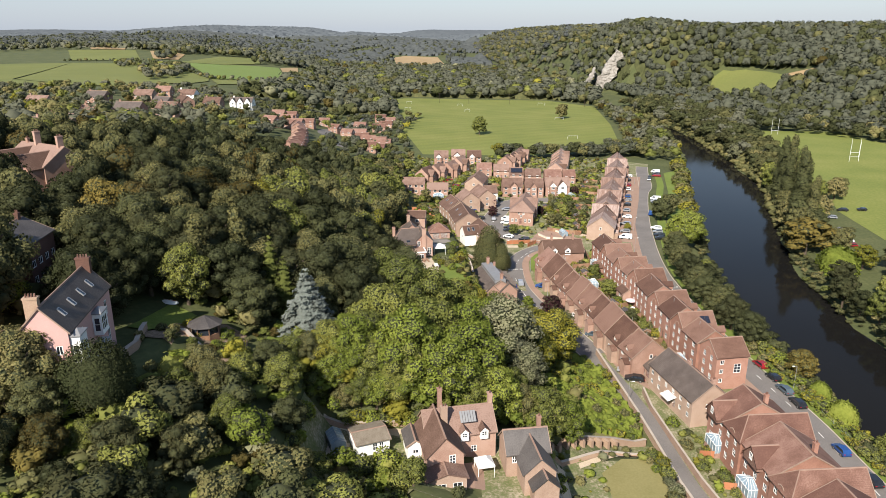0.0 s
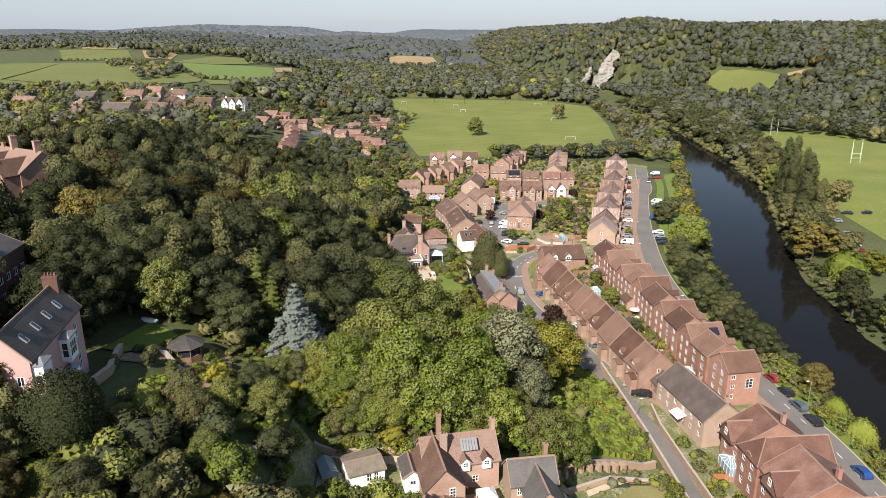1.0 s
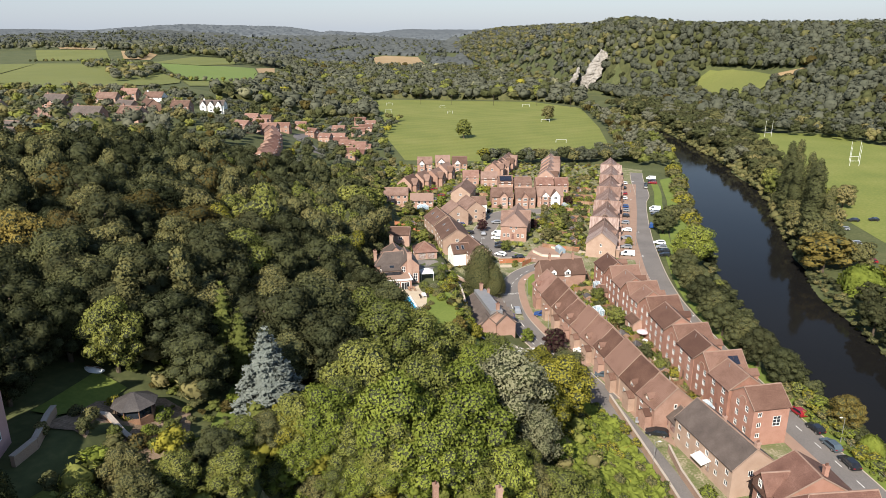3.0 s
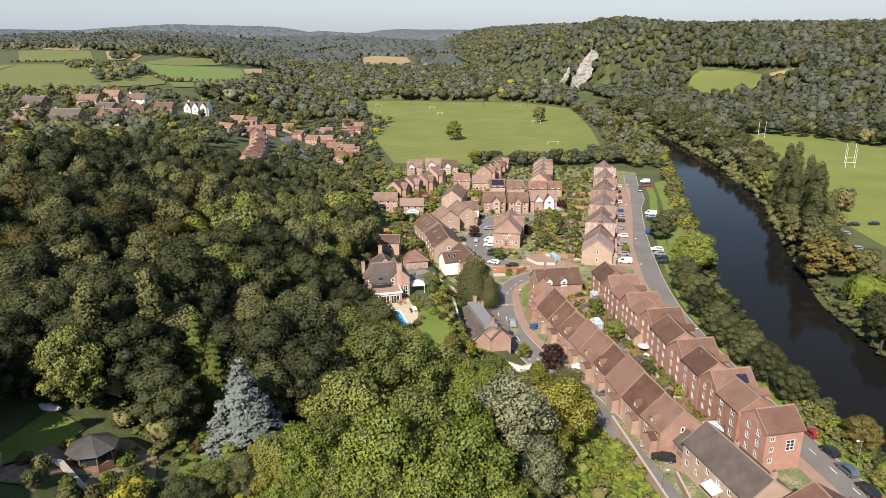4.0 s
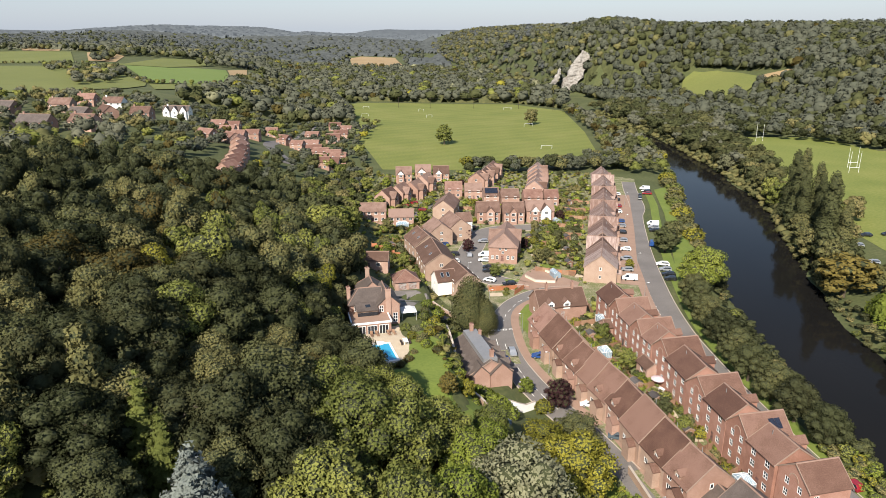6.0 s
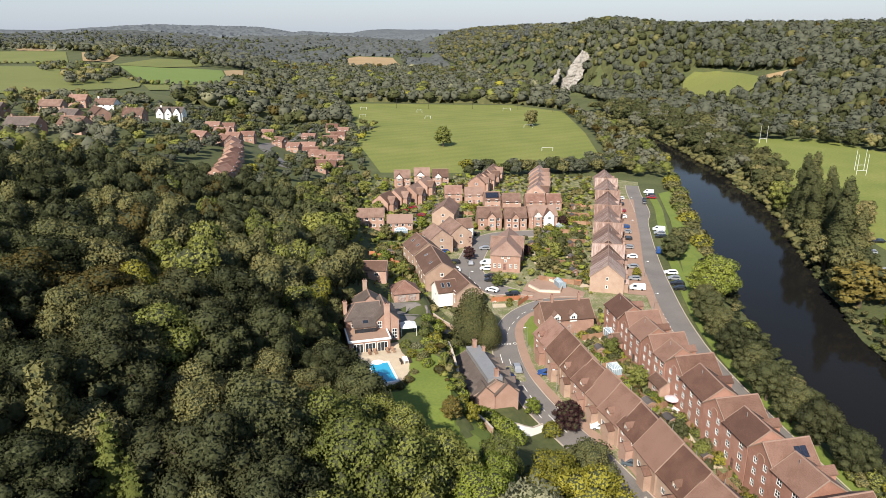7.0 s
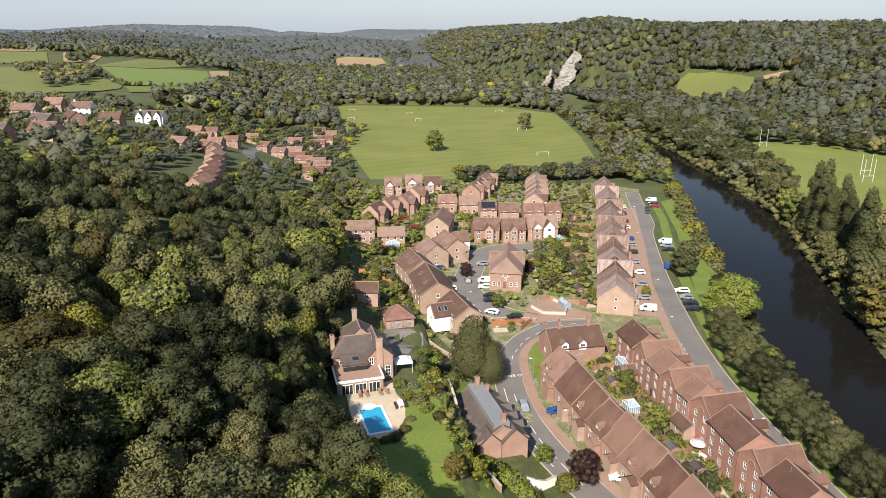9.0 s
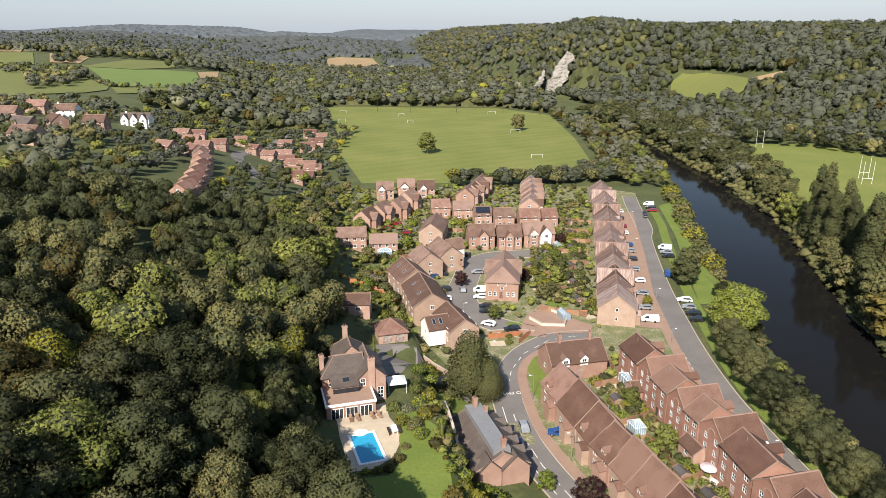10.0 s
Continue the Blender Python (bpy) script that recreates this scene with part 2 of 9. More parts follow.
POOL_BLUE = surface("pool_liner", ((0.02, 0.25, 0.42), (0.03, 0.33, 0.52)), 0.3, 0.4, 6, 0.0)
SOLAR = surface("solar_cells", ((0.010, 0.012, 0.020), (0.022, 0.026, 0.040)), 0.12, 1.5, 4, 0.0, spec=0.7)
RUBBER = surface("tyre_rubber", ((0.012, 0.012, 0.012), (0.025, 0.025, 0.025)), 0.9, 4, 6, 0.1)
RIM = surface("alloy_rim", ((0.35, 0.35, 0.36), (0.50, 0.50, 0.50)), 0.35, 4, 6, 0.0, metal=0.8)
CAR_PAINT = {
    "white": surface("white_car_paint", ((0.70, 0.70, 0.69), (0.78, 0.78, 0.77)), 0.25, 0.5, 6, 0.0, spec=0.6),
    "black": surface("black_car_paint", ((0.008, 0.009, 0.011), (0.020, 0.021, 0.024)), 0.2, 0.5, 6, 0.0, spec=0.6),
    "silver": surface("silver_car_paint", ((0.30, 0.31, 0.33), (0.38, 0.39, 0.41)), 0.3, 0.5, 6, 0.0, metal=0.4, spec=0.6),
    "blue": surface("blue_car_paint", ((0.012, 0.045, 0.16), (0.020, 0.065, 0.21)), 0.25, 0.5, 6, 0.0, spec=0.6),
    "red": surface("red_car_paint", ((0.20, 0.010, 0.016), (0.27, 0.016, 0.022)), 0.25, 0.5, 6, 0.0, spec=0.6),
    "grey": surface("slate_grey_car_paint", ((0.055, 0.075, 0.090), (0.080, 0.105, 0.125)), 0.25, 0.5, 6, 0.0, spec=0.6),
}


def river_water():
    """Brown river water: dark below, sky and banks mirrored in a lightly rippled top."""
    m = bpy.data.materials.new("river_water")
    m.use_nodes = True
    n, l = m.node_tree.nodes, m.node_tree.links
    b = n["Principled BSDF"]
    b.inputs["Roughness"].default_value, b.inputs["IOR"].default_value = 0.06, 1.33
    b.inputs["Specular IOR Level"].default_value = 0.05
    tc, mp, noise_tex, big, bp, ramp = (n.new("ShaderNode" + k) for k in ("TexCoord", "Mapping", "TexNoise", "TexNoise", "Bump", "ValToRGB"))
    mp.inputs["Scale"].default_value = (1.0, 0.45, 1.0)
    l.new(tc.outputs["Object"], mp.inputs["Vector"])
    l.new(mp.outputs["Vector"], noise_tex.inputs["Vector"])
    l.new(mp.outputs["Vector"], big.inputs["Vector"])
    noise_tex.inputs["Scale"].default_value, noise_tex.inputs["Detail"].default_value = 0.9, 4
    big.inputs["Scale"].default_value, big.inputs["Detail"].default_value = 0.035, 3
    ramp.color_ramp.elements[0].color, ramp.color_ramp.elements[1].color = (0.006, 0.006, 0.006, 1), (0.012, 0.011, 0.010, 1)
    l.new(big.outputs["Fac"], ramp.inputs["Fac"])
    l.new(ramp.outputs["Color"], b.inputs["Base Color"])
    bp.inputs["Strength"].default_value, bp.inputs["Distance"].default_value = 0.25, 0.06
    l.new(noise_tex.outputs["Fac"], bp.inputs["Height"])
    l.new(bp.outputs["Normal"], b.inputs["Normal"])
    return m


WATER = river_water()

# ---- the lie of the land ----
FOOT_Y = (-400, 60, 130, 160, 180, 215, 240, 260, 320, 360, 420, 480, 600, 800, 1200, 2000, 5000)
FOOT_X = (44, 40, 37, 30, 22, 14, 8, 3, -6, -18, -28, -58, -90, -120, -170, -300, -600)
LEFT_Y = (-400, 60, 110, 137, 180, 217, 250, 286, 340, 377, 412, 455, 505, 560, 620, 680, 730, 800, 900)
LEFT_X = (80, 84, 86, 87, 89, 92.5, 99, 108.5, 122, 134, 144, 157, 167, 172, 174, 173, 173, 170, 150)
RIGHT_X = (120, 124, 121, 118.5, 116.5, 121, 131, 145, 165, 176, 181.5, 187.5, 191.5, 196, 196, 193, 189, 186, 166)
HILL_Y = (-400, 100, 250, 400, 520, 640, 800, 900, 960, 1050, 1250, 1650, 2200, 5000)
HILL_X = (560, 500, 430, 370, 338, 315, 280, 232, 205, 186, 160, 132, 90, -300)

# levelled plots on the slope: centre, half sizes, height
PADS = ((-13.5, 88, 6, 9.5, 15.0), (-3.8, 184, 9.8, 13, 12.0), (-8.6, 206, 8, 9, 11.4), (2.5, 92.5, 11, 7, 14.2), (12.5, 87, 5, 6, 13.2), (-50, 86, 8, 11, 33.0), (-11.5, 96, 4.5, 4, 15.0), (29, 96, 8, 8, 6.4), (0, 210, 4.5, 6, 11.0), (15.6, 192, 4.5, 10, 2.6), (-1.5, 240, 5, 5, 6.2))


def ground_z(x, y):
    """Height of the ground at x, y."""
    x, y = np.asarray(x, float), np.asarray(y, float)
    top = np.interp(y, (200, 350, 500, 700, 1000, 1500), (49, 32, 33, 30, 32, 40))
    rise = np.interp(y, (200, 350, 500, 800), (0.45, 0.36, 0.32, 0.22))
    west = top * np.tanh(rise * np.maximum(np.interp(y, FOOT_Y, FOOT_X) - x, 0) / top)
    e = np.maximum(x - np.interp(y, HILL_Y, HILL_X), 0)
    reach = np.interp(y, (820, 910, 1000, 1090, 1500, 2200), (105, 24, 22, 30, 40, 70))
    east = 76 * (1 - np.exp(-(e / reach) ** 1.25)) * np.interp(y, (100, 300, 800, 950, 1060, 1300, 1700, 2200, 2700), (0.75, 1, 0.98, 0.96, 0.97, 1, 0.96, 0.8, 0.5))
    east = east * (1 + 0.12 * np.exp(-((x - 268) / 42) ** 2) * np.exp(-((y - 1000) / 130) ** 2))
    far = np.interp(y, (1300, 5000, 9000), (0, 32, 66))
    z = west + east
    z = z + far * (1 - np.clip(z / 80, 0, 1))
    ridge = 38 * np.exp(-((y - 2900 - 0.2 * x) / 420) ** 2) * np.clip((60 - x) / 560, 0, 1) * np.clip((x + 1280) / 420, 0, 1)
    spur = 37 * np.exp(-((y - 2350 + 0.3 * x) / 300) ** 2) * np.clip((x + 520) / 200, 0, 1) * np.clip((300 - x) / 500, 0, 1)
    z = z + ridge + spur + 5 * np.sin(x / 210 + y / 340) * np.clip((y - 800) / 500, 0, 1)
    for cx, cy, hx, hy, level in PADS:
        w = np.clip(1.6 - np.maximum(np.abs(x - cx) / hx, np.abs(y - cy) / hy), 0, 0.6) / 0.6
        z = z + (level - z) * w * w * (3 - 2 * w)
    lx, rx = np.interp(y, LEFT_Y, LEFT_X), np.interp(y, LEFT_Y, RIGHT_X)
    out = np.maximum(lx - x, x - rx)
    bed = np.where(out < 0, -3.3 + np.maximum(out, -6) * 0.25, np.minimum(-3.3 + out * 0.62, 0))
    return z + bed * np.clip((920 - y) / 60, 0, 1)

# ---- helpers of this scene ----
def mesh_of(name, verts, faces, material, smooth=False):
    me = bpy.data.meshes.new(name)
    me.from_pydata([tuple(v) for v in verts], [], faces)
    me.materials.append(material)
    if smooth:
        me.polygons.foreach_set("use_smooth", [True] * len(me.polygons))
    me.update()
    return me


def thing(name, m, label, category, group="", kind=""):
    ob = tagged(new(name), label, category, group, kind)
    ob.matrix_basis = m
    ob.empty_display_size = 0.2
    return ob


def part(name, bm, material, parent, label=""):
    """Links a bmesh as one mesh object under a thing or a part."""
    me = bpy.data.meshes.new(name)
    bm.to_mesh(me)
    bm.free()
    me.materials.append(material)
    return piece(name, me, parent, None, label)


def piece(name, me, parent, m=None, label=""):
    ob = new(name, me)
    ob.parent = parent
    if m is not None:
        ob.matrix_basis = m
    return tagged(ob, label)


def hexa(bm, lower, upper):
    """A solid between two quads of corners."""
    v = [bm.verts.new(p) for p in (*lower, *upper)]
    n = len(lower)
    bm.faces.new(v[:n][::-1])
    bm.faces.new(v[n:])
    for i in range(n):
        j = (i + 1) % n
        bm.faces.new((v[i], v[j], v[n + j], v[n + i]))


def box(bm, x0, x1, y0, y1, z0, z1):
    q = ((x0, y0), (x1, y0), (x1, y1), (x0, y1))
    hexa(bm, [(*p, z0) for p in q], [(*p, z1) for p in q])


def tube(bm, x, y, z0, z1, r0, r1, sides=10):
    ring = [(math.cos(2 * math.pi * i / sides), math.sin(2 * math.pi * i / sides)) for i in range(sides)]
    hexa(bm, [(x + r0 * c, y + r0 * s, z0) for c, s in ring], [(x + r1 * c, y + r1 * s, z1) for c, s in ring])


def bar(bm, a, b, r, sides=6):
    """A round bar from a to b."""
    a, b = Vector(a), Vector(b)
    q = (b - a).to_track_quat("Z", "Y")
    ring = [q @ Vector((r * math.cos(2 * math.pi * i / sides), r * math.sin(2 * math.pi * i / sides), 0)) for i in range(sides)]
    hexa(bm, [a + p for p in ring], [b + p for p in ring])


def gz(x, y):
    return float(ground_z(x, y))


def ribbon(name, pts, width, material, lift, label, category, step=4.0, offset=0.0, thick=0.0):
    """A strip of road along a line, laid on the ground."""
    pts = [Vector((*p, 0)) for p in pts]
    fine = []
    for i in range(len(pts) - 1):
        p0, p1, p2, p3 = pts[max(i - 1, 0)], pts[i], pts[i + 1], pts[min(i + 2, len(pts) - 1)]
        n = max(2, int((p2 - p1).length / step))
        for k in range(n):
            t = k / n
            fine.append(0.5 * (2 * p1 + (p2 - p0) * t + (2 * p0 - 5 * p1 + 4 * p2 - p3) * t * t + (3 * p1 - p0 - 3 * p2 + p3) * t ** 3))
    fine.append(pts[-1])
    verts, faces = [], []
    for i, p in enumerate(fine):
        d = (fine[min(i + 1, len(fine) - 1)] - fine[max(i - 1, 0)]).normalized()
        side = Vector((d.y, -d.x, 0))
        for o in (offset - width / 2, offset, offset + width / 2):
            q = p + side * o
            verts.append((q.x, q.y, gz(q.x, q.y) + lift))
    for i in range(len(fine) - 1):
        for k in range(2):
            a = i * 3 + k
            faces.append((a, a + 1, a + 4, a + 3))
    if thick:
        n = len(verts)
        verts += [(x, y, z - thick) for x, y, z in verts]
        for i in range(len(fine) - 1):
            for k in (0, 2):
                a = i * 3 + k
                faces.append((a, a + 3, a + 3 + n, a + n) if k == 0 else (a + 3, a, a + n, a + 3 + n))
    return tagged(new(name, mesh_of(name, verts, faces, material)), label, category, kind="structure")


def patch(name, pts, material, lift, label, category, step=6.0):
    """A piece of land with an outline, laid on the ground."""
    bm = bmesh.new()
    bm.faces.new([bm.verts.new((*p, 0)) for p in pts])
    lo = [min(p[k] for p in pts) for k in (0, 1)]
    hi = [max(p[k] for p in pts) for k in (0, 1)]
    for k in (0, 1):
        c = lo[k] + step
        while c < hi[k]:
            co, no = [0, 0, 0], [0, 0, 0]
            co[k], no[k] = c, 1
            bmesh.ops.bisect_plane(bm, geom=bm.verts[:] + bm.edges[:] + bm.faces[:], plane_co=co, plane_no=no)
            c += step
    for v in bm.verts:
        v.co.z = gz(v.co.x, v.co.y) + lift
    bmesh.ops.recalc_face_normals(bm, faces=bm.faces)
    me = bpy.data.meshes.new(name)
    bm.to_mesh(me)
    bm.free()
    me.materials.append(material)
    if len(me.polygons) and me.polygons[0].normal.z < 0:
        me.flip_normals()
    return tagged(new(name, me), label, category, kind="structure")


# ---- ground, river, fields, roads ----
def spread(a, b, fine, lo, hi, growth=1.13):
    """Grid lines: even between lo and hi, wider and wider outside."""
    mid = list(np.arange(lo, hi + 0.1, fine))
    s, low = fine, []
    p = lo
    while p > a:
        s *= growth
        p -= s
        low.append(max(p, a))
    s, p = fine, mid[-1]
    while p < b:
        s *= growth
        p += s
        mid.append(min(p, b))
    return np.array(low[::-1] + mid)


gx, gy = spread(-4200, 4200, 2.4, -90, 60), spread(-420, 9000, 2.6, 60, 300, 1.06)
GX, GY = np.meshgrid(gx, gy)
GZ = ground_z(GX, GY)
nx, ny = len(gx), len(gy)
idx = np.arange(nx * ny).reshape(ny, nx)
quads = np.stack([idx[:-1, :-1], idx[:-1, 1:], idx[1:, 1:], idx[1:, :-1]], -1).reshape(-1, 4)
ground_mesh = mesh_of("ground", np.stack([GX, GY, GZ], -1).reshape(-1, 3), quads.tolist(), WOOD_FLOOR, True)
tagged(new("ground", ground_mesh), "rough grassy valley land rising to wooded hills", "ground", kind="structure")

ys = [y for y in range(-380, 905, 12)]
rv = []
for y in ys:
    rv += [(float(np.interp(y, LEFT_Y, LEFT_X)) - 3, y, -3.0), (float(np.interp(y, LEFT_Y, RIGHT_X)) + 3, y, -3.0)]
tagged(new("river", mesh_of("river", rv, [(2 * i, 2 * i + 1, 2 * i + 3, 2 * i + 2) for i in range(len(ys) - 1)], WATER)), "slow dark river between tree-lined banks", "river", kind="structure")

patch("playing_field", ((-66, 800), (-44, 826), (118, 798), (158, 735), (142, 592), (122, 474), (58, 441), (-13, 447), (-22, 500), (-30, 545), (-48, 640)), FIELD_STRIPES, 0.06, "wide mown playing field with faint mowing stripes", "field", 20)
patch("rugby_field", ((205, 461), (250, 556), (301, 551), (342, 517), (380, 330), (330, 240), (168, 240), (176, 300), (193, 344), (196, 425)), GRASS, 0.06, "mown rugby field beside the river", "field", 20)
patch("town_ground", ((6, 252), (-12, 330), (-18, 395), (-14, 430), (60, 430), (104, 428), (123, 412), (96, 330), (80, 280), (73, 240), (68, 200), (69, 160), (69, 60), (46, 60), (41, 130), (30, 180), (16, 225)), GARDEN, 0.04, "garden plots of grass, soil and gravel between the houses", "garden", 5)

ribbon("river_road", ((77, 60), (76, 95), (75.5, 110), (75.3, 124), (74.2, 137), (72.8, 151), (71.3, 180), (71.3, 208), (72.5, 223), (75, 240), (78.7, 259), (83, 279), (89.5, 305), (98, 335), (104.3, 351), (112, 385), (117, 404)), 6.4, ASPHALT, 0.10, "grey asphalt road along the river", "road")
ribbon("river_pavement", ((72.6, 60), (71.6, 95), (71.1, 110), (70.9, 124), (69.9, 137), (68.4, 151), (67, 180), (66.9, 208), (68.2, 223), (70.7, 240), (74.5, 259), (78.8, 279), (85.3, 305), (93.8, 335), (100, 351)), 2.6, PAVING, 0.17, "pink block pavement beside the river road", "pavement", thick=0.12)
ribbon("grass_verge", ((81, 60), (80.5, 95), (80.3, 124), (79, 140), (77.3, 151), (76.5, 180), (77, 208), (79, 226), (82.5, 243), (87, 262), (92, 282), (99, 308), (107, 335), (114, 358), (121, 390)), 3.4, LAWN, 0.12, "grass verge on the river bank", "verge")
ribbon("estate_road", ((52, 249.3), (46, 249.5), (39.5, 247.5), (31.5, 240.5), (26.8, 232), (23.7, 221), (23.6, 206), (25.6, 194), (28.6, 184), (33, 172), (37.5, 157)), 6.6, ASPHALT, 0.11, "curved grey asphalt estate road", "road", 2.5)
ribbon("estate_pavement", ((50, 245.2), (43.5, 245), (37.3, 242.4), (31.6, 236.4), (29, 230), (28, 221), (27.9, 207), (30, 195.5), (33.2, 185), (37.2, 173)), 2.2, PAVING, 0.18, "pink block pavement along the estate road", "pavement", 2.5, thick=0.12)
ribbon("lane", ((37.5, 157), (40.2, 143), (42.2, 130), (43, 118), (43.8, 105), (45.2, 96), (47, 80), (49, 60)), 3.6, ASPHALT, 0.12, "narrow asphalt lane between garden walls", "lane", 3)
ribbon("close_road", ((36, 253), (29, 258), (22.8, 266), (20.5, 281), (23.7, 296), (28.5, 311), (34, 317.5), (42, 320), (61, 321.5)), 8.6, ASPHALT, 0.10, "wide asphalt close between the houses", "road", 3)
ribbon("north_close", ((2, 340), (6, 352), (10, 366)), 7, ASPHALT, 0.10, "short asphalt close", "road", 3)
ribbon("far_close", ((44, 366), (48, 384), (52, 400)), 8, ASPHALT, 0.10, "short asphalt close", "road", 3)
ribbon("brick_drive", ((36, 250.5), (40, 262), (46, 270)), 7, PAVING, 0.16, "pink block drive beside the flats", "drive", 3)
ribbon("hillside_street", ((-60, 407), (-72, 450), (-86, 500), (-78, 560), (-75, 640), (-80, 720)), 7, ASPHALT, 0.15, "hillside estate street", "road", 6)

# ---- builders: houses ----
WINDOW_MESHES = {}
VERGE = surface("verge_mortar", ((0.22, 0.15, 0.115), (0.30, 0.215, 0.165)), 0.9, 1.0, 8, 0.1)


def window_meshes(w, h, cols, rows):
    key = (round(w, 2), round(h, 2), cols, rows)
    if key not in WINDOW_MESHES:
        bm = bmesh.new()
        f, d = 0.09, 0.05
        box(bm, -w / 2, w / 2, -d, d, -0.04, f)
        box(bm, -w / 2, w / 2, -d, d, h - f, h)
        for s in (-1, 1):
            box(bm, min(s * w / 2, s * (w / 2 - f)), max(s * w / 2, s * (w / 2 - f)), -d + 0.003, d - 0.003, f, h - f)
        for i in range(1, cols):
            x = -w / 2 + w * i / cols
            box(bm, x - 0.035, x + 0.035, -d + 0.006, d - 0.006, f, h - f)
        for i in range(1, rows):
            z = h * i / rows
            box(bm, -w / 2 + f, w / 2 - f, -d + 0.009, d - 0.009, z - 0.03, z + 0.03)
        me = bpy.data.meshes.new("window")
        bm.to_mesh(me)
        bm.free()
        me.materials.append(PAINT)
        bm = bmesh.new()
        box(bm, -w / 2 + f * 0.6, w / 2 - f * 0.6, 0.0, 0.02, f * 0.6, h - f * 0.6)
        pane = bpy.data.meshes.new("pane")
        bm.to_mesh(pane)
        bm.free()
        pane.materials.append(PANE)
        WINDOW_MESHES[key] = me, pane
    return WINDOW_MESHES[key]


def add_window(parent, m, w, h, cols=2, rows=1):
    me, pane = window_meshes(w, h, cols, rows)
    ob = piece("window", me, parent, m)
    piece("pane", pane, ob)
    return ob


def facade(bm, o, u, w, h, holes, depth=0.16):
    """One wall face with its openings; u runs to the right as seen from outside."""
    o, u = Vector(o), Vector(u)
    inward = Vector((-u.y, u.x, 0))
    xs = sorted({0, w, *(c for q in holes for c in (q[0], q[1]))})
    zs = sorted({0, h, *(c for q in holes for c in (q[2], q[3]))})
    def at(x, z, d=0.0):
        return bm.verts.new(o + u * x + Vector((0, 0, z)) + inward * d)
    for i in range(len(xs) - 1):
        for k in range(len(zs) - 1):
            x, z = (xs[i] + xs[i + 1]) / 2, (zs[k] + zs[k + 1]) / 2
            if not any(q[0] < x < q[1] and q[2] < z < q[3] for q in holes):
                bm.faces.new((at(xs[i], zs[k]), at(xs[i + 1], zs[k]), at(xs[i + 1], zs[k + 1]), at(xs[i], zs[k + 1])))
    for x0, x1, z0, z1 in holes:
        for (xa, za), (xb, zb) in (((x0, z0), (x1, z0)), ((x1, z0), (x1, z1)), ((x1, z1), (x0, z1)), ((x0, z1), (x0, z0))):
            bm.faces.new((at(xa, za), at(xa, za, depth), at(xb, zb, depth), at(xb, zb)))




def body(parent, m, length, width, z0, eave, ridge, wall, roof, wins=None, hips=(0, 0), doors=(), over=0.35, verge=0.18, names=("wall", "roof"), sunk=1.5):
    """A block of a house with its ridge along local y: walls, windows, doors and roof. wins: side -> rows of (along, sill, width, height, cols, rows);
    along is 0 to 1 from the left as seen from outside."""
    wins = wins or {}
    hw, hl = width / 2, length / 2
    bm = bmesh.new()
    corner = {"S": ((-hw, -hl), (1, 0), width), "E": ((hw, -hl), (0, 1), length), "N": ((hw, hl), (-1, 0), width), "W": ((-hw, hl), (0, -1), length)}
    placed = []
    for side, (c, u, w) in corner.items():
        holes = []
        for along, sill, ww, wh, cols, rows in wins.get(side, ()):
            x = min(max(along * w, ww / 2 + 0.15), w - ww / 2 - 0.15)
            if sill + wh < eave - z0 - 0.05:
                holes.append((x - ww / 2, x + ww / 2, sill + sunk, sill + wh + sunk))
            placed.append((side, x, sill, ww, wh, cols, rows, sill + wh < eave - z0 - 0.05))
        for side2, along, ww, wh in doors:
            if side2 == side:
                x = min(max(along * w, ww / 2 + 0.15), w - ww / 2 - 0.15)
                holes.append((x - ww / 2, x + ww / 2, sunk, sunk + wh))
        facade(bm, (*c, z0 - sunk), (*u, 0), w, eave - z0 + sunk, holes)
    for s, hip in ((-1, hips[0]), (1, hips[1])):
        if not hip:
            bm.faces.new([bm.verts.new(p) for p in ((-hw * -s, s * hl, eave), (hw * -s, s * hl, eave), (0, s * hl, ridge - 0.1))])
    walls = part(names[0], bm, wall, parent)
    walls.matrix_basis = m
    for side, x, sill, ww, wh, cols, rows, cut in placed:
        c, u, w = corner[side]
        u3 = Vector((*u, 0))
        inward = Vector((-u[1], u[0], 0))
        p = Vector((*c, z0 + sill)) + u3 * x + inward * (0.07 if cut else -0.03)
        rot = Matrix((u3, inward, Vector((0, 0, 1)))).transposed().to_4x4()
        add_window(parent, m @ Matrix.Translation(p) @ rot, ww, wh, cols, rows)
    for side, along, ww, wh in doors:
        c, u, w = corner[side]
        x = min(max(along * w, ww / 2 + 0.15), w - ww / 2 - 0.15)
        u3, inward = Vector((*u, 0)), Vector((-u[1], u[0], 0))
        p = Vector((*c, z0)) + u3 * x + inward * 0.08
        rot = Matrix((u3, inward, Vector((0, 0, 1)))).transposed().to_4x4()
        bm = bmesh.new()
        box(bm, -ww / 2, ww / 2, -0.03, 0.03, 0, wh)
        for k in range(2):
            box(bm, -ww * 0.36, ww * 0.36, -0.05, -0.03, wh * (0.1 + 0.45 * k), wh * (0.48 + 0.45 * k))
        part("door", bm, DOOR, parent).matrix_basis = m @ Matrix.Translation(p) @ rot
    pitch = (ridge - eave) / hw
    ex, ez = hw + over, eave - over * pitch + 0.12
    rz = ridge + 0.12
    y0 = -hl - (verge if not hips[0] else over)
    y1 = hl + (verge if not hips[1] else over)
    r0 = -hl - verge if not hips[0] else -hl + hips[0]
    r1 = hl + verge if not hips[1] else hl - hips[1]
    top = [Vector(p) for p in ((-ex, y0, ez), (ex, y0, ez), (ex, y1, ez), (-ex, y1, ez), (0, r0, rz), (0, r1, rz))]
    bm = bmesh.new()
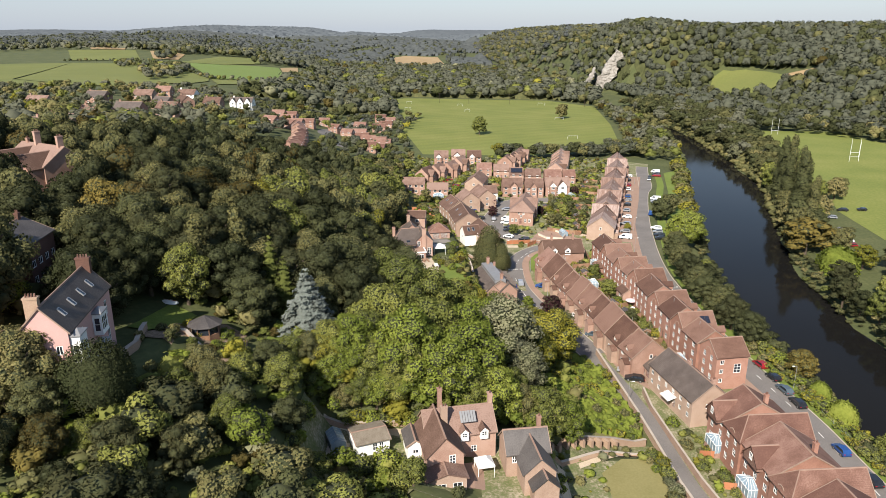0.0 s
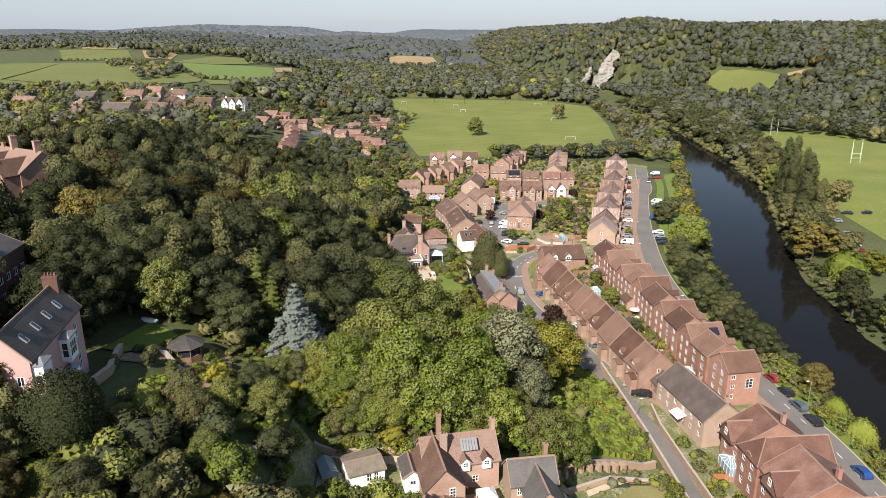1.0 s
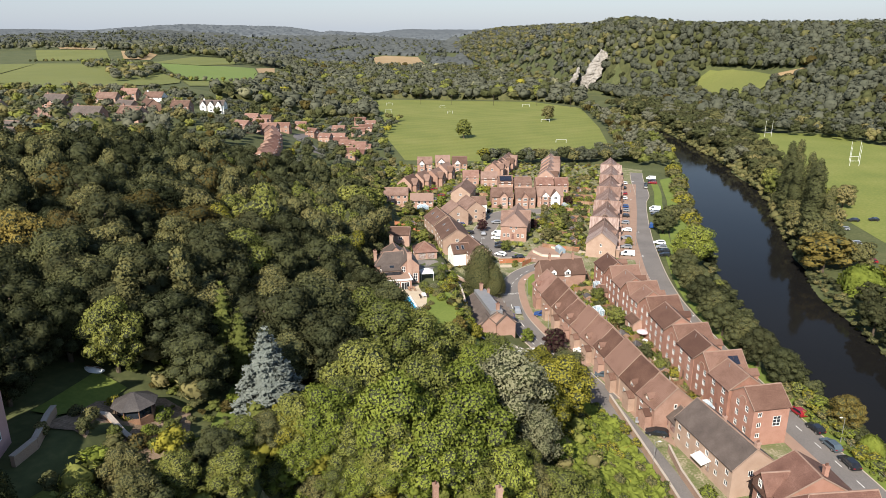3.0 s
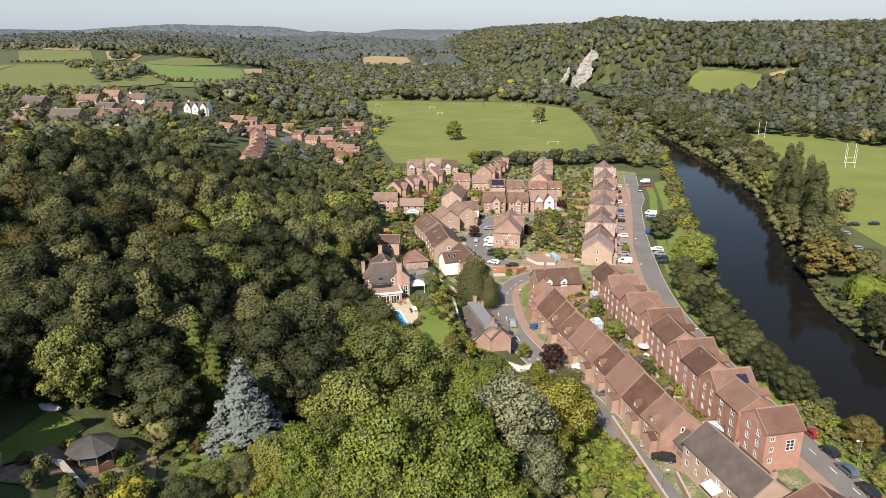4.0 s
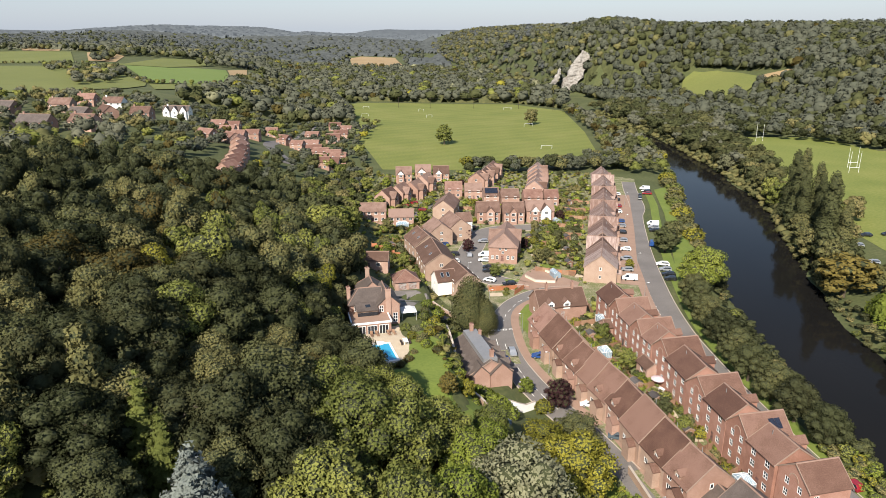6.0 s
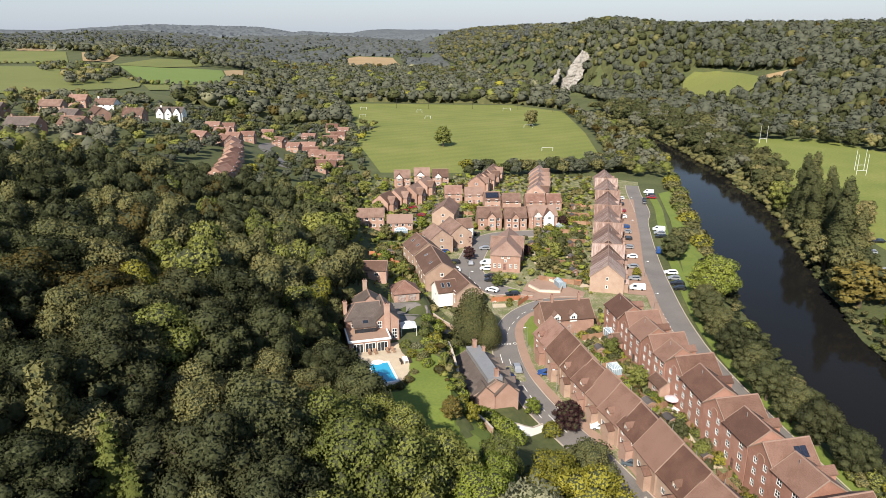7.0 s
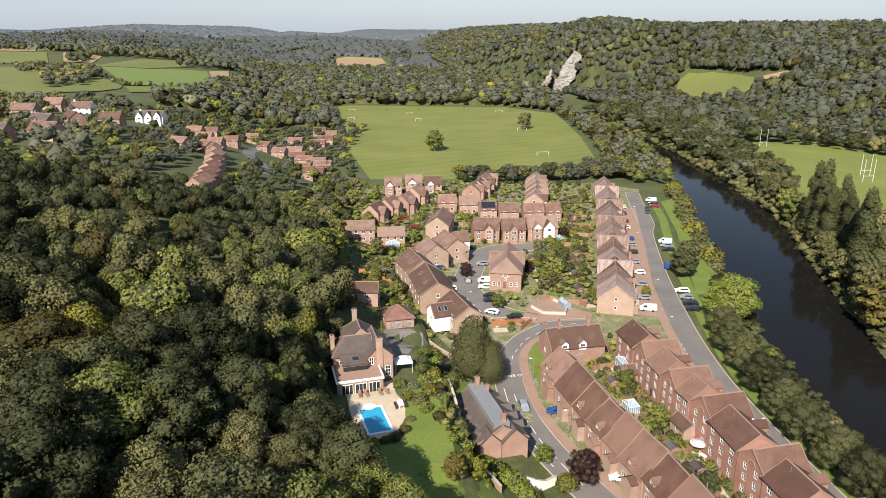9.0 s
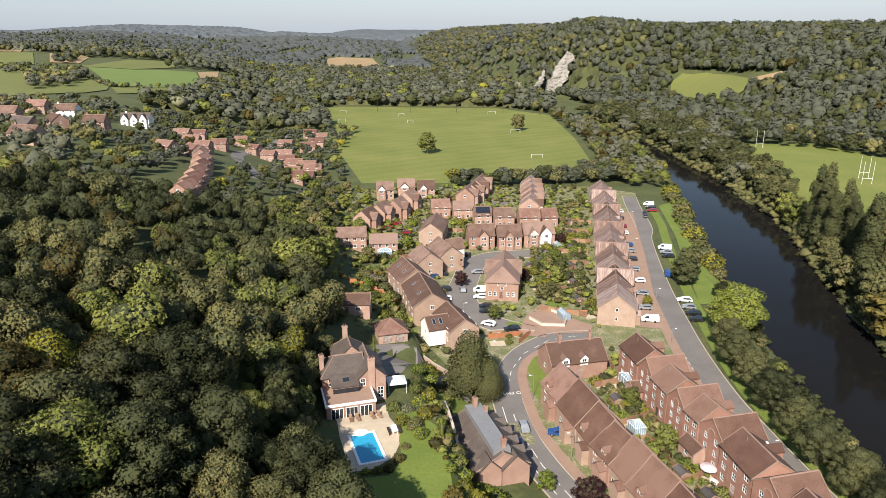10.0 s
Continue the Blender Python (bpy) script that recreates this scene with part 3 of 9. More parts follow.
    a = [bm.verts.new(p) for p in top]
    b = [bm.verts.new(p - Vector((0, 0, 0.16))) for p in top]
    for f in ((0, 4, 5, 3), (1, 2, 5, 4), (0, 1, 4), (3, 5, 2)):
        gable = len(f) == 3 and not hips[0 if 0 in f else 1]
        if not gable:
            bm.faces.new([a[i] for i in f[::-1]])
            bm.faces.new([b[i] for i in f])
    for i, j in ((0, 1), (1, 2), (2, 3), (3, 0)):
        end = {(0, 1): 0, (2, 3): 1}.get((i, j))
        if end is None or hips[end]:
            bm.faces.new((a[i], a[j], b[j], b[i]))
        else:
            t = 4 + end
            bm.faces.new((a[i], a[t], b[t], b[i]))
            bm.faces.new((a[t], a[j], b[j], b[t]))
    bmesh.ops.recalc_face_normals(bm, faces=bm.faces)
    ro = part(names[1], bm, roof, parent)
    ro.matrix_basis = m
    if names[0] == "wall" and not (hips[0] and hips[1]) and parent.matrix_basis.translation.y < 300:
        line = ((-ex, ez - 0.22), (0, rz - 0.22), (ex, ez - 0.22), (ex, ez + 0.03), (0, rz + 0.03), (-ex, ez + 0.03))
        for end, yy in ((0, y0), (1, y1)):
            if not hips[end]:
                bm = bmesh.new()
                hexa(bm, [(x, yy - 0.05, z) for x, z in line], [(x, yy + 0.05, z) for x, z in line])
                bmesh.ops.recalc_face_normals(bm, faces=bm.faces)
                part("verge", bm, VERGE, ro, "pale mortared verge")
    if length > 3:
        bm = bmesh.new()
        hexa(bm, [(-0.16, r0, rz - 0.1), (0.16, r0, rz - 0.1), (0.16, r1, rz - 0.1), (-0.16, r1, rz - 0.1)], [(-0.07, r0, rz + 0.07), (0.07, r0, rz + 0.07), (0.07, r1, rz + 0.07), (-0.07, r1, rz + 0.07)])
        for end, s, yy, rr in ((0, -1, y0, r0), (1, 1, y1, r1)):
            if hips[end]:
                for sx in (-1, 1):
                    bar(bm, (0, rr, rz), (sx * ex, yy, ez + 0.02), 0.1, 5)
        part("ridge", bm, RIDGE, ro)
    return walls


def chimney(parent, x, y, z0, z1, w=0.9, d=0.6, pots=2, material=None, m=None):
    bm = bmesh.new()
    box(bm, x - w / 2, x + w / 2, y - d / 2, y + d / 2, z0, z1 - 0.25)
    box(bm, x - w / 2 - 0.07, x + w / 2 + 0.07, y - d / 2 - 0.07, y + d / 2 + 0.07, z1 - 0.25, z1)
    ob = part("chimney", bm, material or BRICK, parent)
    if m is not None:
        ob.matrix_basis = m
    for i in range(pots):
        bm = bmesh.new()
        px = x + (i - (pots - 1) / 2) * (w / max(pots, 1)) * 0.85
        tube(bm, px, y, z1, z1 + 0.45, 0.13, 0.10, 8)
        part("chimney_pot", bm, TILE_RED, ob)
    return ob


def wins_row(n, sills, w, h, cols=2, rows=1, lo=0.0, hi=1.0):
    return [(lo + (hi - lo) * (i + 0.5) / n, s, w, h, cols, rows) for s in sills for i in range(n)]


def frame_at(x, y, turn, z=None):
    return pose(x, y, gz(x, y) if z is None else z, 0, 0, turn)


def plain_house(x, y, turn, length, width, eave, ridge, wall, roof, label, n=2, ends=1, storeys=2, stack=True, hips=(0, 0), group="", z=None, door="W", name="house", sky=0):
    """A brick house of one block: rows of windows on its long sides, one column on its ends."""
    h = thing(name, frame_at(x, y, turn, z), label, "house", group)
    sills = [0.9 + 2.55 * k for k in range(storeys)]
    long_side = wins_row(n, sills, 1.25, 1.15, 2, 1)
    short = wins_row(ends, sills, 1.1, 1.1, 2, 1) if ends else []
    doors = ((door, 0.5, 1.0, 2.05),) if door else ()
    body(h, Matrix(), length, width, 0, eave, ridge, wall, roof, {"E": long_side if abs(turn) < 45 else [], "W": long_side, "S": short}, hips, doors)
    if stack:
        chimney(h, 0.0, length * 0.36, ridge - 1.2, ridge + 1.1, 0.6, 0.9, 2, wall)
    for k in range(sky):
        skylight(h, -width * 0.24, length * (0.22 - 0.44 * k), eave + (ridge - eave) * 0.52, math.degrees(math.atan2(ridge - eave, width / 2)), -1)
    return h


def skylight(parent, x, y, z, pitch, side, w=0.8, h=1.1):
    bm = bmesh.new()
    box(bm, -h / 2, h / 2, -w / 2, w / 2, 0.10, 0.22)
    ob = part("skylight", bm, PANE, parent, "glazed roof light")
    ob.matrix_basis = pose(x, y, z, 0, -pitch if side < 0 else pitch, 0)
    bm = bmesh.new()
    for s in (-1, 1):
        box(bm, -h / 2, h / 2, s * w / 2 - 0.05, s * w / 2 + 0.05, 0.09, 0.25)
        box(bm, s * h / 2 - 0.05, s * h / 2 + 0.05, -w / 2 + 0.05, w / 2 - 0.05, 0.09, 0.25)
    part("skylight_frame", bm, GREY_METAL, ob)
    return ob


def dormer(parent, x, y, z, w, depth, h, side, wall, roof, face="W", peak=0.9, cols=2):
    """A gabled dormer that looks towards local -x (side -1) or +x."""
    m = pose(x, y, z, 0, 0, 90 if side < 0 else -90)
    body(parent, m, depth, w, 0, h, h + peak, wall, roof, {"N": [(0.5, 0.15, w * 0.62, h * 0.72, cols, 1)]}, (0, 0), (), 0.2, 0.2, ("dormer_wall", "dormer_roof"), 0.6)

# ---- builders: trees ----
def leaf_clumps(points, out, size, rng, flat=0.5, stretch=1.0):
    """Small three-cornered leaf clumps at the points, turned partly outwards."""
    n = len(points)
    rnd = rng.normal(size=(n, 3))
    nor = out * flat + rnd / np.linalg.norm(rnd, axis=1)[:, None] * (1 - flat * 0.72)
    nor /= np.linalg.norm(nor, axis=1)[:, None]
    u = np.cross(nor, rng.normal(size=(n, 3)))
    u /= np.linalg.norm(u, axis=1)[:, None]
    v = np.cross(nor, u)
    s = size * rng.uniform(0.6, 1.4, (n, 1))
    u, v = u * s, v * s * stretch
    tri = np.stack([points - u * 0.55 - v * 0.35, points + u * 0.55 - v * 0.30, points + u * 0.05 + v * 0.65], 1)
    nrm = out * (0.35 + 0.6 * flat) + nor * 0.42
    nrm /= np.linalg.norm(nrm, axis=1)[:, None]
    return tri.reshape(-1, 3), np.repeat(nrm, 3, 0)


def ball(rng, rough=0.25, level=1):
    """A lumpy closed core."""
    bm = bmesh.new()
    bmesh.ops.create_icosphere(bm, subdivisions=level, radius=1)
    v = np.array([p.co[:] for p in bm.verts])
    f = [[p.index for p in q.verts] for q in bm.faces]
    bm.free()
    return v * (1 + rng.uniform(-rough, rough, (len(v), 1))), f


def cloud_mesh(name, lobes, per_area, size, material, seed, flat=0.55, core=0.8, level=2, shell=(0.74, 1.16), low=-9.0):
    """A crown: clumps of leaves on the outsides of several lobes (x, y, z, rx, ry, rz), round cores darkened as inner
    shade.
    """
    rng = np.random.default_rng(seed)
    lobes = np.array(lobes, float)
    pts, outs, verts, faces, nrms = [], [], [], [], []
    for k, lo in enumerate(lobes):
        c, r = lo[:3], lo[3:]
        area = 4 * math.pi * ((r[0] * r[1]) ** 1.6 / 3 + (r[0] * r[2]) ** 1.6 / 3 + (r[1] * r[2]) ** 1.6 / 3) ** (1 / 1.6)
        n = int(area * per_area)
        d = rng.normal(size=(n, 3))
        d /= np.linalg.norm(d, axis=1)[:, None]
        p = c + d * r * rng.uniform(*shell, (n, 1))
        inside = np.zeros(n, bool)
        for j, lj in enumerate(lobes):
            if j != k:
                inside |= (((p - lj[:3]) / (lj[3:] * 0.86)) ** 2).sum(1) < 1
        keep = ~inside & ((d[:, 2] > -0.35) | (rng.random(n) < 0.25)) & (p[:, 2] > low)
        o = d / r
        o /= np.linalg.norm(o, axis=1)[:, None]
        pts.append(p[keep])
        outs.append(o[keep])
    pts, outs = np.concatenate(pts), np.concatenate(outs)
    q, nr = leaf_clumps(pts, outs, size, rng, flat)
    nq = len(pts)
    verts, nrms = [q], [nr]
    faces = (np.arange(nq * 3).reshape(nq, 3)).tolist()
    base = nq * 3
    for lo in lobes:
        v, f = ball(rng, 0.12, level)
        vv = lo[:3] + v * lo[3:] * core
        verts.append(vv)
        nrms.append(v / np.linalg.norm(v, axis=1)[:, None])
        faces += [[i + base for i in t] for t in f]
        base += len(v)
    return raw_mesh(name, np.concatenate(verts), faces, np.concatenate(nrms), material, nq)


def raw_mesh(name, verts, faces, nrms, material, inner=None):
    me = bpy.data.meshes.new(name)
    me.from_pydata(verts.tolist(), [], faces)
    me.materials.append(material)
    # faces from index inner on are cores and take the painted shade colour
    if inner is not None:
        me.materials.append(CORE_SHADE)
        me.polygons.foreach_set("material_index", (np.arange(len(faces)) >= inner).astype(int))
    me.polygons.foreach_set("use_smooth", np.ones(len(me.polygons), bool))
    me.normals_split_custom_set_from_vertices(nrms.tolist())
    me.update()
    return me


def trunk_mesh(name, h, r, limbs, seed, material=None):
    rng = random.Random(seed)
    bm = bmesh.new()
    tube(bm, 0, 0, -0.8, h * 0.45, r * 1.25, r * 0.8, 8)
    tube(bm, 0, 0, h * 0.45, h * 0.8, r * 0.8, r * 0.3, 8)
    for k in range(limbs):
        a = 2 * math.pi * (k + rng.random() * 0.6) / limbs
        z = h * rng.uniform(0.3, 0.55)
        bar(bm, (0, 0, z), (math.cos(a) * h * 0.25, math.sin(a) * h * 0.25, z + h * rng.uniform(0.15, 0.3)), r * 0.32, 5)
    me = bpy.data.meshes.new(name)
    bm.to_mesh(me)
    bm.free()
    me.materials.append(material or BARK)
    return me


def broad_lobes(h, w, seed, n=9):
    """Lobes of a spreading crown of height h and width w."""
    rng = random.Random(seed)
    lobes = [(0, 0, h * 0.53, w * 0.35, w * 0.35, h * 0.34)]
    for k in range(n):
        a = 2 * math.pi * (k * 0.381966 + rng.random() * 0.10)
        f = (k + 0.5) / n
        rad = w * 0.36 * math.sqrt(max(0.02, 1 - (1.75 * f - 0.78) ** 2)) * rng.uniform(0.78, 1.2)
        r = w * (0.085 + 0.11 * rng.random() ** 1.6)
        lobes.append((math.cos(a) * rad, math.sin(a) * rad, h * (0.20 + 0.66 * f) + rng.uniform(-0.3, 0.3), r, r * rng.uniform(0.85, 1.15), r * rng.uniform(0.7, 0.95)))
    return lobes


def spruce_mesh(name, h, w, material, seed, tiers=17):
    """A conifer of drooping, ragged tiers."""
    rng = np.random.default_rng(seed)
    pts, outs = [], []
    for t in range(tiers):
        f = t / (tiers - 1)
        z, r = h * (0.08 + 0.90 * f), w / 2 * (1 - f) ** 0.85 + 0.15
        boughs = max(4, int(13 * (1 - f) + 4))
        for b in range(boughs):
            a = 2 * math.pi * (b + rng.random()) / boughs
            reach = r * rng.uniform(0.72, 1.1)
            n = max(5, int(reach * 42))
            s = rng.uniform(0.15, 1, n)
            side = rng.normal(0, 0.22, n) * (0.4 + s)
            p = np.stack([np.cos(a) * s * reach - np.sin(a) * side, np.sin(a) * s * reach + np.cos(a) * side, z - s * reach * 0.28 + rng.normal(0, 0.10, n)], 1)
            pts.append(p)
            o = np.tile([math.cos(a) * 0.8, math.sin(a) * 0.8, 0.6], (n, 1))
            outs.append(o)
    pts, outs = np.concatenate(pts), np.concatenate(outs)
    q, nr = leaf_clumps(pts, outs, 0.25, rng, 0.6, 1.5)
    faces = np.arange(len(q)).reshape(-1, 3).tolist()
    v, f = ball(rng, 0.1, 2)
    t = np.clip((v[:, 2] + 1) / 2, 0, 1)
    core = np.stack([v[:, 0] * w * 0.24 * (1 - t) ** 0.7, v[:, 1] * w * 0.24 * (1 - t) ** 0.7, h * (0.08 + 0.84 * t)], 1)
    nv = v * [1, 1, 0.5]
    faces += [[i + len(q) for i in tri] for tri in f]
    return raw_mesh(name, np.concatenate([q, core]), faces, np.concatenate([nr, nv]), material)


def willow_mesh(name, h, w, material, seed):
    """A dome of hanging strands."""
    rng = np.random.default_rng(seed)
    pts, outs = [], []
    for k in range(150):
        a, f = rng.random() * 2 * math.pi, math.sqrt(rng.random())
        r = w / 2 * f
        z1 = h * (1 - 0.45 * f * f) * rng.uniform(0.85, 1)
        length = h * rng.uniform(0.25, 0.65) * (0.4 + f)
        n = int(length * 9)
        s = np.linspace(0, 1, n)
        z = np.maximum(z1 - s * length, 0.4)
        p = np.stack([np.cos(a) * (r + 0.25 * s), np.sin(a) * (r + 0.25 * s), z], 1) + rng.normal(0, 0.12, (n, 3))
        pts.append(p)
        outs.append(np.tile([math.cos(a) * (0.3 + f), math.sin(a) * (0.3 + f), 0.5], (n, 1)))
    pts, outs = np.concatenate(pts), np.concatenate(outs)
    outs /= np.linalg.norm(outs, axis=1)[:, None]
    q, nr = leaf_clumps(pts, outs, 0.42, rng, 0.6, 1.5)
    faces = np.arange(len(q)).reshape(-1, 3).tolist()
    v, f = ball(rng, 0.1, 2)
    core = v * [w * 0.40, w * 0.40, h * 0.36] + [0, 0, h * 0.50]
    faces += [[i + len(q) for i in tri] for tri in f]
    return raw_mesh(name, np.concatenate([q, core]), faces, np.concatenate([nr, v]), material)


TREES = {}
SMALL = {}
FINE = {}


def tree_kind(key, name, label, h, crowns, trunk, crown_label=""):
    """Prototypes of a kind of tree, h metres high: crown and trunk meshes under one thing, kept for copying."""
    TREES[key] = (name, label, h, crowns, trunk)


def tree(key, x, y, h, seed=0, z=None, label="", spread_=1.0, group=""):
    name, text, h0, crowns, trunk = TREES[key]
    rng = random.Random(seed * 7919 + int(x * 13) + int(y * 29))
    s = h / h0
    m = pose(x, y, (gz(x, y) if z is None else z) - 0.15, 0, 0, rng.uniform(0, 360)) @ Matrix.Diagonal((s * spread_, s * spread_, s, 1))
    ob = thing(name, m, label or text, "bush" if "bush" in name or "shrub" in name else "tree", group)
    if trunk:
        piece("trunk", trunk, ob)
    small = key in SMALL and ((h < 6.2 and not (y < 112 and x < 20 and h > 2.8)) or y > 262 or x > 100)
    fine = key in FINE and (-80 < x < 31 and 62 < y < 185 or 76 < x < 90 and y < 250) and h > (4.4 if y < 130 else 6.2)
    piece("crown", SMALL[key] if small else FINE[key] if fine else crowns[rng.randrange(len(crowns))], ob)
    return ob


def make_kinds():
    t1, t2 = trunk_mesh("trunk", 13, 0.36, 6, 1), trunk_mesh("trunk", 13, 0.36, 5, 2)
    for key, text in (("dark", "tall broadleaf tree with a dense dark green crown"), ("mid", "broadleaf tree with a full mid-green crown"), ("bright", "broadleaf tree with fresh bright green leaves"),
                      ("olive", "broadleaf tree with dull olive leaves"), ("yellow", "broadleaf tree turning yellow-green"), ("rust", "broadleaf tree turning russet brown"), ("gold", "rounded tree with golden autumn leaves"), ("silver", "large tree with pale grey-green leaves"), ("deep", "tall woodland tree with a very dark green crown"), ("copper", "small ornamental tree with purple leaves")):
        lv = 3 if key in ("dark", "mid", "deep") else 2
        crowns = [cloud_mesh("crown", broad_lobes(13, 10.5, 10 * i + 3, 30 + 3 * i), 9.5, 0.40, LEAF[key], i + 1, flat=0.66, level=1, low=2.6) for i in range(lv)]
        if key != "copper":
            FINE[key] = cloud_mesh("crown", broad_lobes(13, 10.5, 41, 36), 15, 0.30, LEAF[key], 78, flat=0.62, level=1, shell=(0.72, 1.2), low=2.6)
        SMALL[key] = cloud_mesh("crown", broad_lobes(13, 10.5, 57, 18), 4.4, 0.66, LEAF[key], 77, flat=0.85, level=1, low=2.2)
        tree_kind(key, "broadleaf_tree", text, 13, crowns, t1 if key in ("dark", "deep", "olive", "gold") else t2)
    tree_kind("spruce", "blue_spruce", "blue-grey spruce with drooping tiered boughs", 14, [spruce_mesh("crown", 14, 9.5, LEAF["blue"], 5, 20)], trunk_mesh("trunk", 12, 0.28, 0, 3))
    tree_kind("fir", "conifer", "dark green conifer with drooping boughs", 14, [spruce_mesh("crown", 14, 7.5, LEAF["mid"], 6, 13)], trunk_mesh("trunk", 12, 0.28, 0, 3))
    tree_kind("cypress", "cypress_tree", "dense dark evergreen, egg-shaped to the ground", 14, [cloud_mesh("crown", [(0, 0, 5, 4.6, 4.4, 5.0), (1.6, 0.8, 4.2, 3.4, 3.4, 4.2), (-1.5, -0.6, 4.4, 3.5, 3.3, 4.2), (0, 0, 9.0, 3.0, 3.0, 4.6), (0.3, -1.5, 6.5, 3.0, 2.6, 4)], 26, 0.30, LEAF["dark"], 8, level=1)], trunk_mesh("trunk", 8, 0.3, 0, 4))
    tree_kind("yew", "yew_tree", "broad dark yew with a dense crown", 11, [cloud_mesh("crown", [(0, 0, 5, 5.0, 5.0, 5.4), (2.5, 1, 4.5, 3.4, 3.4, 4.2), (-2.4, 1.2, 4.6, 3.5, 3.3, 4.4), (0, -2.4, 4.2, 3.4, 3.2, 4)], 44, 0.22, LEAF["yew"], 9, level=1)], trunk_mesh("trunk", 7, 0.4, 0, 4))
    tree_kind("poplar", "poplar_tree", "tall narrow poplar with upright branches", 26, [cloud_mesh("crown", [(0.5 * math.sin(i * 2.1), 0.5 * math.cos(i * 2.1), 4.2 + 2.3 * i, 2.5 * (1 - 0.075 * i), 2.5 * (1 - 0.075 * i), 3.0) for i in range(9)], 12, 0.42, LEAF["dark"], 11 + k, flat=0.75, level=1, shell=(0.75, 1.2)) for k in range(2)], trunk_mesh("trunk", 20, 0.4, 0, 5))
    tree_kind("willow", "willow_tree", "weeping willow with hanging yellow-green strands", 8, [willow_mesh("crown", 8, 9, LEAF["bright"], 12)], trunk_mesh("trunk", 6, 0.3, 4, 6))
    tree_kind("birch", "birch_tree", "slender tree with a loose drooping crown", 15, [cloud_mesh("crown", [(0.6 * math.sin(i * 2.4), 0.6 * math.cos(i * 2.4), 3.6 + 1.75 * i, 2.6 * (1 - 0.10 * i) + 0.2, 2.6 * (1 - 0.10 * i) + 0.2, 1.7) for i in range(7)], 14, 0.4, LEAF["olive"], 15, level=1)], trunk_mesh("trunk", 13, 0.2, 4, 7))
    for key, leaf, text in (("bush", "mid", "rounded green bush in a garden"), ("bush_bright", "bright", "leafy bright green shrub in a garden"), ("bush_yellow", "yellow", "yellow-green leafy shrub in a garden"), ("bush_dark", "dark", "dense dark green shrub in a garden"), ("bush_olive", "olive", "straggling olive-green bush of rough scrub"), ("bush_silver", "silver", "pale grey-leaved shrub in a garden"), ("bush_rust", "rust", "russet-leaved shrub in a garden")):
        crowns = [cloud_mesh("crown", [(0, 0, 1.2, 1.5, 1.5, 1.4), (0.9, 0.3, 1.0, 1.0, 1.0, 1.0), (-0.7, 0.7, 1.1, 1.1, 1.0, 1.1), (0.1, -0.9, 1.0, 1.0, 1.0, 0.9)], 14, 0.31, LEAF[leaf], 20 + i, level=1) for i in range(2)]
        tree_kind(key, "garden_shrub", text, 2.6, crowns, None)


make_kinds()


def scatter(poly, spacing, rng, avoid=()):
    """Points in a polygon, no nearer to one another than about the spacing."""
    xs, yy = [p[0] for p in poly], [p[1] for p in poly]
    pts, cell = [], {}
    tries = int((max(xs) - min(xs)) * (max(yy) - min(yy)) / spacing ** 2 * 6)
    for _ in range(tries):
        x, y = rng.uniform(min(xs), max(xs)), rng.uniform(min(yy), max(yy))
        if not within(x, y, poly) or any(within(x, y, q) for q in avoid):
            continue
        c = (int(x // spacing), int(y // spacing))
        if any((x - a) ** 2 + (y - b) ** 2 < spacing ** 2 for i in (-1, 0, 1) for j in (-1, 0, 1) for a, b in cell.get((c[0] + i, c[1] + j), ())):
            continue
        cell.setdefault(c, []).append((x, y))
        pts.append((x, y))
    return pts


def within(x, y, poly):
    ok = False
    for i in range(len(poly)):
        (x0, y0), (x1, y1) = poly[i - 1], poly[i]
        if (y0 > y) != (y1 > y) and x < (x1 - x0) * (y - y0) / (y1 - y0) + x0:
            ok = not ok
    return ok


def mixed(table, rng):
    r = rng.random() * sum(w for _, w in table)
    for k, w in table:
        r -= w
        if r <= 0:
            return k
    return table[-1][0]


